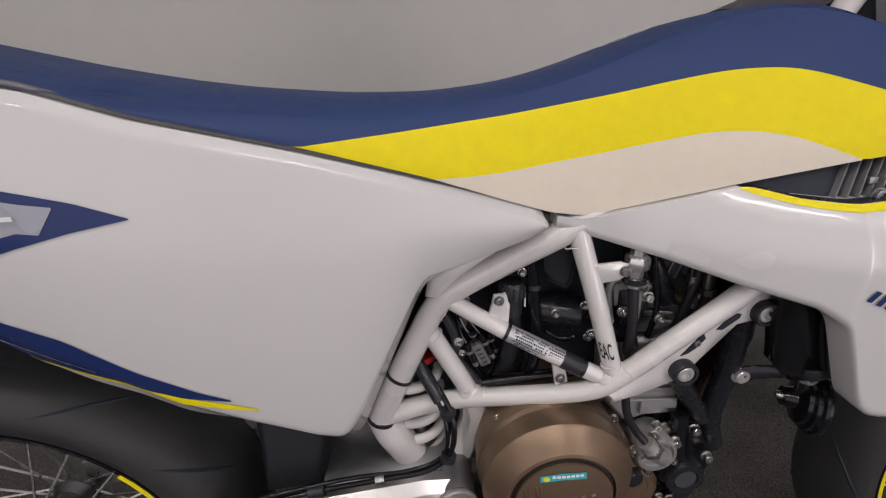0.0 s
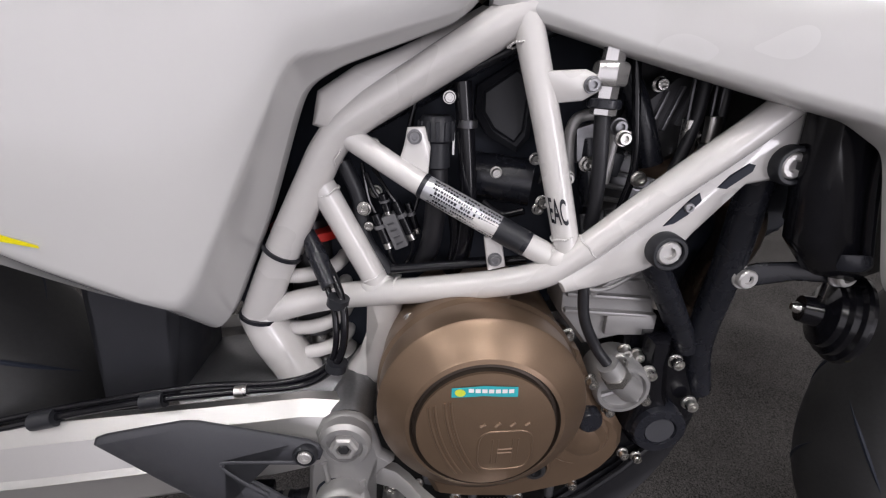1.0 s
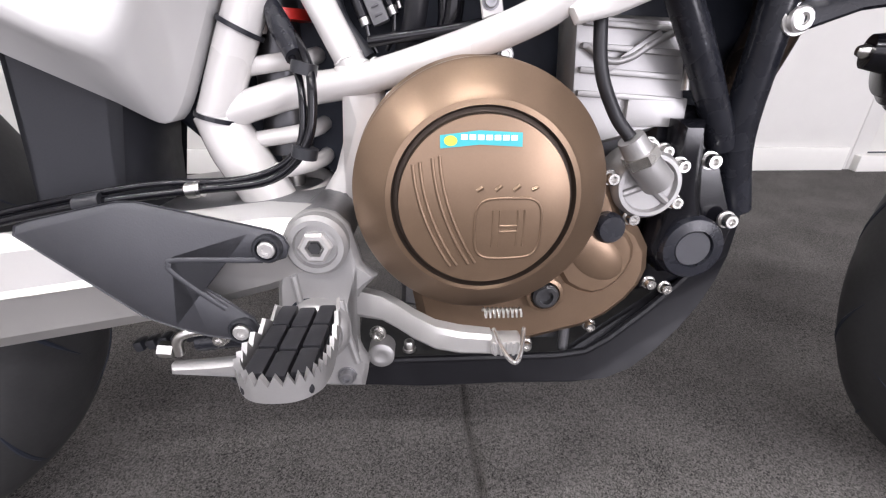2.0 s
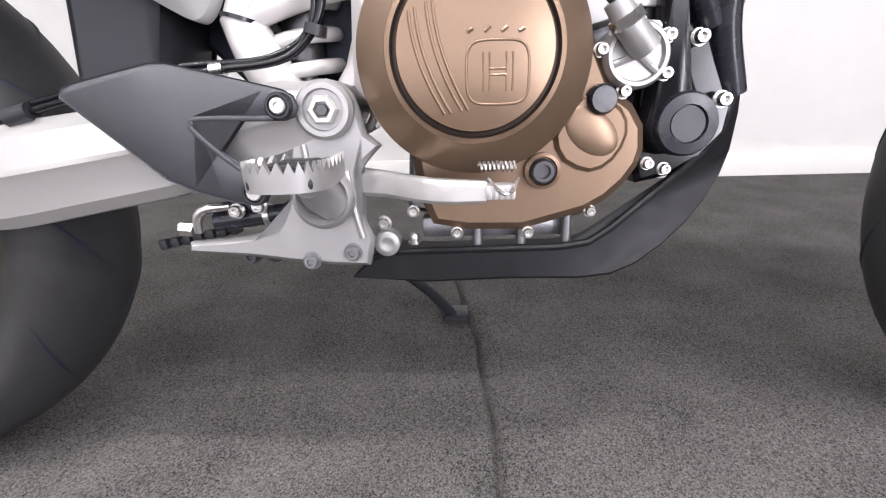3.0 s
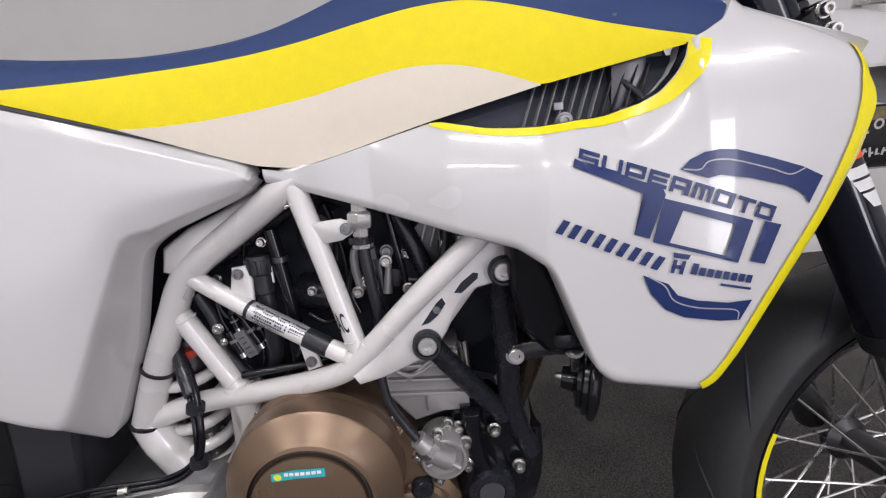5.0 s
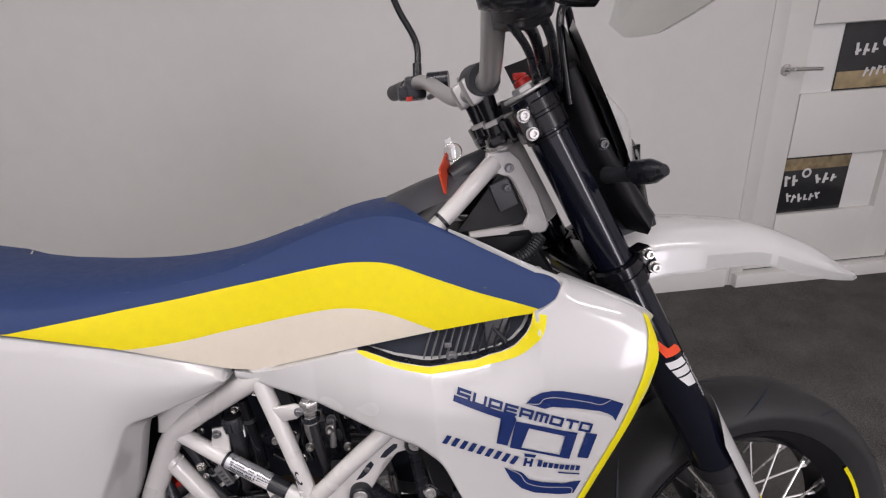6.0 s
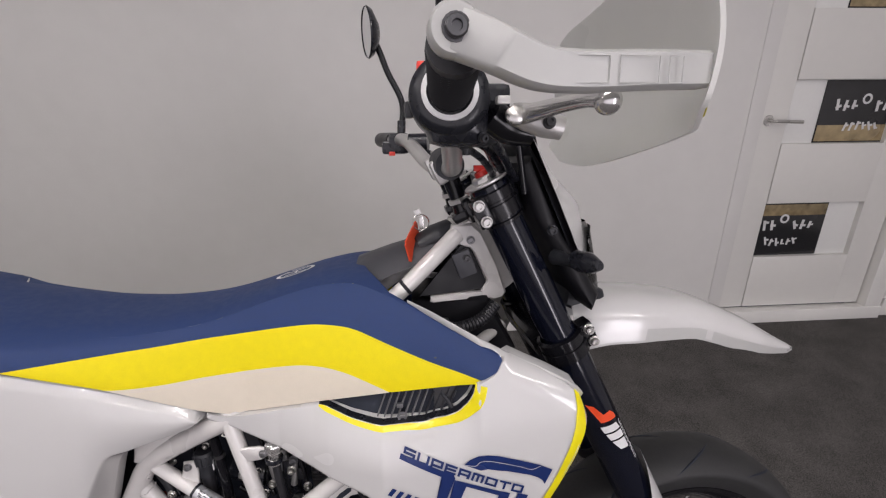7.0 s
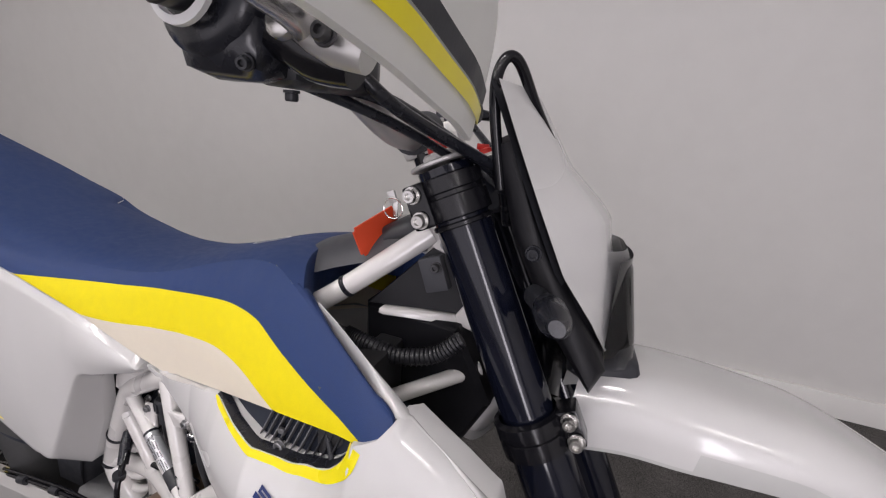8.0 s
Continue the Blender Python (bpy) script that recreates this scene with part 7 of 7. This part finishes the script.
MASK = part("headlight_mask", steered(sheet(B(), mask_fn, 40, 36)), WHITE, BIKE, "white headlight mask with a clear lamp", 60)
bm = sheet(B(), lambda u, v: (lambda p: (p[0] - 0.008, p[1] * 0.93, p[2]))(mask_fn(u, v)), 24, 24)
part("mask_liner", steered(bm), BLACKM, MASK)
bm = sheet(B(), lambda u, v: (lambda z, s: (curve((0.885, 1.214), (0.916, 1.210), (0.987, 1.196), (1.015, 1.180))(z) - 0.035 * abs(s) ** 4, 0.068 * s, z))(1.003 - 0.113 * u, 2 * v - 1), 12, 16)
part("lamp_lens", steered(bm), LENS, MASK, "clear headlight lens")
bm = sheet(B(), lambda u, v: (lambda z, s: (1.195 - 0.016 * abs(s) ** 2.5, 0.064 * s, z))(0.996 - 0.096 * u, 2 * v - 1), 8, 10)
part("lamp_reflector", steered(bm), BLACKG, MASK)
# dark carrier behind the mask
bm = plate(B(), [(1.058, 1.090), (1.076, 1.100), (1.116, 1.010), (1.150, 0.950), (1.180, 0.905), (1.170, 0.880), (1.130, 0.930), (1.085, 1.010)], -0.104, 0.104, 0.008)
part("mask_carrier", steered(bm), SKIDB, MASK, "black plastic carrier", 50)
bm = plate(B(), [(1.160, 0.912), (1.190, 0.905), (1.216, 0.893), (1.220, 0.880), (1.180, 0.858), (1.150, 0.872)], -0.046, 0.046, 0.006)
part("mask_foot", steered(bm), GREYP, MASK, "dark grey lower trim", 50)
bolt(MASK, tuple(STEER @ Vector((1.105, -0.104, 1.000))), 0.006, material=BLACK)
# wire loop above the mask
part("brake_hose", steered(tube(B(), [(1.068, -0.095, 1.050), (1.057, -0.104, 1.110), (1.055, -0.104, 1.140), (1.061, -0.100, 1.156), (1.071, -0.092, 1.152), (1.088, -0.070, 1.118), (1.112, -0.030, 1.076), (1.130, 0.0, 1.045)], 0.0048, 12)), BLACKG, BIKE, "black hose looping over the mask")
# indicator
IND = empty("indicator")
IND.parent = BIKE
IND["label"] = "dark indicator on a short stalk"
bm = tube(B(), [(1.112, -0.098, 0.962), (1.120, -0.122, 0.962), (1.125, -0.136, 0.963)], [0.011, 0.0085, 0.010], 14)
part("stalk", steered(bm), BLACKM, IND)
bm = tube(B(), [(1.124, -0.132, 0.963), (1.127, -0.141, 0.964), (1.131, -0.164, 0.966), (1.134, -0.182, 0.967)], [0.010, 0.0165, 0.0155, 0.007], 18, flat=0.8)
part("lamp_body", steered(bm), BLACK, IND, "smoked indicator lamp")

# ---- handlebar
BAR = empty("handlebar")
BAR.parent = BIKE
BAR.matrix_basis = Matrix.Translation((0.982, 0.040, 1.077)) @ Matrix.Rotation(radians(2.9), 4, "Z") @ Matrix.Rotation(radians(-1.7), 4, "X") @ Matrix.Translation((-0.974, 0, -1.090))
BAR["label"] = "silver handlebar with black controls and white guards"
bar_pts = [(0.935, -0.405, 1.180), (0.946, -0.300, 1.168), (0.958, -0.210, 1.152), (0.972, -0.120, 1.105), (0.976, -0.080, 1.094), (0.974, 0.0, 1.090), (0.968, 0.080, 1.088), (0.958, 0.125, 1.096), (0.930, 0.215, 1.130), (0.905, 0.300, 1.132), (0.880, 0.405, 1.134)]
part("bar_tube", tube(B(), bar_pts, 0.0125, 20), ALUB, BAR, "", 60)
for y in (-0.040, 0.040):
    part("bar_clamp", box(B(), (0.974, y, 1.091), (0.040, 0.026, 0.036), 0.006, Matrix.Rotation(-RAKE, 4, "Y")), ALUB, BAR, "silver handlebar clamp")
    part("riser", tube(B(), [(0.980, y, 1.078), (0.990, y, 1.050), (0.998, y, 1.030)], [0.013, 0.011, 0.014], 20, smooth=False), BLACKG, BAR)
    part("riser_nut", lathe(B(), [(0.010, 0), (0.0165, 0.001), (0.0165, 0.007), (0.010, 0.008)], (0.993, y, 1.042), (-0.35, 0, 0.94), 6), ALUB, BAR)
    part("riser_foot", box(B(), (1.000, y, 1.026), (0.038, 0.034, 0.014), 0.004, Matrix.Rotation(-RAKE, 4, "Y")), BLACKG, BAR)
    bolt(BAR, (0.966, y, 1.108), 0.005, axis=(-0.3, 0, 1), material=STEEL)
part("bar_pad", tube(B(), [(0.976, -0.070, 1.096), (0.972, -0.02, 1.100)], 0.020, 18, smooth=False), GREYP, BAR)
gd = (Vector(bar_pts[1]) - Vector(bar_pts[0])).normalized()
g0 = Vector(bar_pts[0])
part("grip", tube(B(), [g0, g0 + gd * 0.115], 0.0170, 24, smooth=False), RUBBER, BAR, "black rubber throttle grip")
bm = B()
for i in range(20):
    lathe(bm, [(0.0165, -0.0012), (0.0180, 0), (0.0165, 0.0012)], g0 + gd * (0.012 + 0.0048 * i), gd, 20)
part("grip_ribs", bm, RUBBER, BAR)
part("grip_flange", lathe(B(), [(0.0195, 0), (0.0238, 0.001), (0.0238, 0.004), (0.0195, 0.005)], g0 + gd * 0.112, gd, 32), WHITEF, BAR, "pale ring round the grip")
# throttle housing: a rounded black box round the bar
th = g0 + gd * 0.122
bm = lathe(B(), [(0, 0), (0.026, 0), (0.034, 0.004), (0.0355, 0.012), (0.0355, 0.034), (0.031, 0.042), (0, 0.042)], th, gd, 40)
box(bm, th + gd * 0.021 + Vector((0.006, 0, -0.020)), (0.056, 0.042, 0.044), 0.016)
part("cable_guide", box(B(), th + gd * 0.050 + Vector((0.016, 0, -0.026)), (0.040, 0.050, 0.026), 0.011), BLACKM, BAR, "", 60)
part("switch_case", box(B(), th + gd * 0.072 + Vector((0.024, 0, -0.020)), (0.046, 0.062, 0.034), 0.012), BLACKM, BAR, "", 60)
part("throttle_housing", bm, BLACK, BAR, "black throttle housing", 60)
part("kill_switch", box(B(), th + gd * 0.02 + Vector((-0.024, 0, 0.026)), (0.008, 0.012, 0.008), 0.002), RED_LAMP, BAR, "red switch")
part("start_switch", box(B(), th + gd * 0.03 + Vector((-0.036, 0, -0.008)), (0.008, 0.018, 0.014), 0.002), BLACKM, BAR)
bolt(BAR, tuple(th + gd * 0.020 + Vector((0.026, -0.018, -0.034))), 0.0035, axis=(0.3, -1, -0.2), material=BLACKM)
bolt(BAR, tuple(th + gd * 0.052 + Vector((0.016, -0.006, -0.040))), 0.0040, axis=(0, 0, -1), material=BLACKM)
# front brake: lever, perch and reservoir
part("lever_perch", tube(B(), [th + gd * 0.055 + Vector((0.0, 0, 0)), th + gd * 0.055 + Vector((0.03, 0, -0.006)), th + gd * 0.030 + Vector((0.052, 0, -0.016))], [0.018, 0.014, 0.012], 16), BLACKG, BAR, "black brake perch")
lever = [(1.006, -0.268, 1.147), (1.018, -0.305, 1.150), (1.024, -0.345, 1.152), (1.026, -0.380, 1.152), (1.028, -0.398, 1.150)]
part("brake_lever", tube(B(), lever, [0.0085, 0.0070, 0.0056, 0.0048, 0.0046], 16, flat=1.2), CHROME, BAR, "polished brake lever")
bm = B()
bmesh.ops.create_uvsphere(bm, u_segments=20, v_segments=12, radius=0.0085, matrix=Matrix.Translation((1.0285, -0.402, 1.149)))
part("lever_ball", bm, CHROME, BAR)
part("lever_bracket", tube(B(), [(1.002, -0.276, 1.150), (1.014, -0.280, 1.147), (1.030, -0.284, 1.141), (1.046, -0.286, 1.136)], [0.009, 0.012, 0.0125, 0.010], 18, flat=0.7), ALUB, BAR, "polished lever bracket")
part("lever_perch", tube(B(), [(0.985, -0.266, 1.150), (1.004, -0.262, 1.138), (1.026, -0.262, 1.132)], [0.016, 0.015, 0.011], 16), BLACKG, BAR, "black brake perch")
bolt(BAR, (1.030, -0.296, 1.141), 0.0045, axis=(0, -1, 0.2), material=STEELD)
part("perch_clip", box(B(), (0.992, -0.288, 1.160), (0.012, 0.010, 0.007), 0.002), ALUB, BAR)
part("lever_bolt", lathe(B(), [(0, 0), (0.0075, 0), (0.0085, 0.002), (0.0085, 0.006), (0.006, 0.008), (0, 0.008)], (1.003, -0.286, 1.147), (-0.1, -1, 0.2), 16), STEEL, BAR)
part("reservoir", box(B(), tuple(th + gd * 0.075 + Vector((0.034, 0, 0.008))), (0.050, 0.045, 0.030), 0.006), BLACK, BAR, "black brake fluid reservoir")
# white guard: arm and shield
ga = [(0.929, -0.424, 1.183), (0.950, -0.428, 1.1745), (0.975, -0.430, 1.164), (1.000, -0.428, 1.162), (1.035, -0.426, 1.163), (1.076, -0.420, 1.164)]
line = spline(ga, 6)
bm = B()
rows = []
for i, q in enumerate(line):
    t = i / (len(line) - 1)
    hh = float(np.interp(t, [0, 0.12, 0.28, 0.45, 1.0], [0.0130, 0.0125, 0.0115, 0.0108, 0.0100]))
    dv = (line[min(i + 1, len(line) - 1)] - line[max(i - 1, 0)]).normalized()
    up = Vector((-dv.z, 0, dv.x))
    rows.append([bm.verts.new(q + up * (hh * a) + Vector((0, 0.007 * b, 0))) for a, b in ((-0.8, -1), (0.8, -1), (1, -0.6), (1, 1), (-1, 1), (-1, -0.6))])
for a, b in zip(rows, rows[1:]):
    for j in range(6):
        bm.faces.new((a[j], b[j], b[(j + 1) % 6], a[(j + 1) % 6]))
bm.faces.new(rows[0]), bm.faces.new(rows[-1][::-1])
lathe(bm, [(0, 0), (0.0122, 0), (0.0138, 0.002), (0.0138, 0.0125), (0.0122, 0.0145), (0, 0.0145)], (0.9310, -0.417, 1.1825), (0, -1, 0), 32)
part("guard_arm", bm, MATTW, BAR, "white plastic guard arm", 50)
for x0, x1 in ((0.986, 1.012), (1.018, 1.040), (1.046, 1.054)):
    z0, z1 = 1.1555, 1.1690
    ol = [(x0, z0), (x1, z0), (x1, z1), (x0, z1), (x0, z0)]
    part("arm_rib", tube(B(), [(x, -0.4352 + 0.05 * max(0, x - 1.03), z) for x, z in ol], 0.0004, 6, smooth=False), MATTW, BAR)
bolt(BAR, (0.9312, -0.431, 1.1825), 0.0060, h=0.004, material=STEELD, washer=True)


def shield_fn(u, v, grow=0.0):
    """A curved shield ahead of the grip: u goes inward from the arm, v up."""
    y = -0.430 + 0.225 * u
    top = soft_curve(0.06, (0, 1.232), (0.25, 1.246), (0.55, 1.239), (0.85, 1.226), (0.95, 1.208), (1, 1.184))(u)
    low = soft_curve(0.03, (0, 1.148), (0.10, 1.132), (0.27, 1.124), (0.44, 1.116), (0.62, 1.108), (0.80, 1.101), (0.93, 1.104), (1, 1.122))(u)
    z = low + (top - low) * v
    xf = soft_curve(0.05, (0, 1.0735), (0.13, 1.090), (0.3, 1.094), (0.6, 1.093), (0.8, 1.086), (1, 1.066))(u)
    return (xf - 0.55 * max(z - 1.15, 0) ** 1.5 + 0.008 * math.sin(math.pi * v) + grow, y, z)


bm = B()
NU, NV = 28, 18
skins = [[[bm.verts.new(shield_fn(i / NU, j / NV, g)) for j in range(NV + 1)] for i in range(NU + 1)] for g in (0.0, -0.0035)]
for q in skins:
    for i in range(NU):
        for j in range(NV):
            bm.faces.new((q[i][j], q[i + 1][j], q[i + 1][j + 1], q[i][j + 1]))
loops = [[q[i][0] for i in range(NU)] + [q[NU][j] for j in range(NV)] + [q[i][NV] for i in range(NU, 0, -1)] + [q[0][j] for j in range(NV, 0, -1)] for q in skins]
for i in range(len(loops[0])):
    j = (i + 1) % len(loops[0])
    bm.faces.new((loops[0][i], loops[1][i], loops[1][j], loops[0][j]))
part("guard_shield", bm, SHIELDM, BAR, "white plastic shield of the hand guard", 60)
bm = sheet(B(), lambda u, v: (lambda p: (p[0] + 0.0015, p[1], p[2]))(shield_fn(0.10 + 0.88 * u, 0.065 + 0.05 * v)), 16, 2)
part("shield_film", bm, NEON, BAR, "yellow film on the shield")
bm = sheet(B(), lambda u, v: (lambda p: (p[0] + 0.0015, p[1], p[2]))(shield_fn(0.14 + 0.84 * u, 0.122 + 0.06 * v)), 16, 2)
part("shield_film", bm, GREYP, BAR, "dark film on the shield")
# left side controls
part("grip", tube(B(), [(0.906, 0.300, 1.132), (0.880, 0.405, 1.134)], 0.0165, 20), RUBBER, BAR, "black rubber grip")
bm = box(B(), (0.916, 0.268, 1.126), (0.040, 0.044, 0.042), 0.008)
box(bm, (0.895, 0.262, 1.118), (0.026, 0.030, 0.026), 0.006)
part("switch_block", bm, BLACK, BAR, "black switch block", 45)
part("horn_button", box(B(), (0.902, 0.246, 1.106), (0.012, 0.006, 0.008), 0.001), RED_LAMP, BAR)
part("clutch_lever", tube(B(), [(0.940, 0.25, 1.128), (0.968, 0.27, 1.126), (0.965, 0.34, 1.122), (0.955, 0.40, 1.120)], [0.010, 0.008, 0.006, 0.006], 12), BLACK, BAR, "black clutch lever")
part("clutch_perch", tube(B(), [(0.935, 0.200, 1.128), (0.970, 0.190, 1.128)], 0.016, 14), BLACK, BAR)
# cables from the controls down to the headlight
for pts, r in (([tuple(th + gd * 0.06 + Vector((0.01, 0, -0.03))), (1.000, -0.180, 1.122), (1.036, -0.110, 1.092), (1.066, -0.070, 1.064), (1.075, -0.05, 1.02)], 0.0055),
               ([tuple(th + gd * 0.07 + Vector((0.03, 0, -0.01))), (1.014, -0.190, 1.117), (1.050, -0.110, 1.086), (1.076, -0.066, 1.066), (1.085, -0.05, 1.03)], 0.005),
               ([tuple(th + gd * 0.05 + Vector((0.0, 0, -0.03))), (0.998, -0.170, 1.108), (1.030, -0.100, 1.080), (1.058, -0.060, 1.052)], 0.004),
               ([(0.95, 0.20, 1.12), (1.00, 0.13, 1.09), (1.05, 0.07, 1.06)], 0.005)):
    part("cable", tube(B(), pts, r, 10), BLACK, BAR)
bm = plate(B(), [(1.030, 1.062), (1.070, 1.074), (1.092, 1.060), (1.080, 1.020), (1.040, 1.010)], -0.015, 0.100, 0.006)
part("meter_housing", bm, BLACKM, BIKE, "black instrument housing", 50)


def mirror(name, stem, head, nrm, label):
    m = empty(name)
    m.parent = BAR
    m["label"] = label
    part("stem", tube(B(), stem, [0.0062] * len(stem), 12), BLACKG, m)
    part("stem_sleeve", tube(B(), [Vector(stem[0]), Vector(stem[0]) + (Vector(stem[1]) - Vector(stem[0])) * 0.4], 0.0085, 12, smooth=False), BLACK, m)
    bm = lathe(B(), [(0, -0.020), (0.020, -0.016), (0.042, -0.004), (0.047, 0.004), (0.045, 0.007)], head, nrm, 36)
    part("shell", bm, BLACK, m)
    part("glass", lathe(B(), [(0.0455, 0.0055), (0, 0.0055)], head, nrm, 36), MIRROR, m)


mirror("mirror", [(0.922, 0.262, 1.146), (0.926, 0.270, 1.205), (0.900, 0.272, 1.262), (0.886, 0.272, 1.300), (0.874, 0.273, 1.326)], (0.868, 0.272, 1.335), (-0.93, -0.22, -0.05), "round black mirror on a bent stem")
mirror("mirror", [(0.948, -0.245, 1.190), (0.947, -0.247, 1.250), (0.945, -0.262, 1.330), (0.935, -0.285, 1.400)], (0.922, -0.300, 1.440), (-0.85, 0.40, 0.0), "round black mirror on a straight stem")
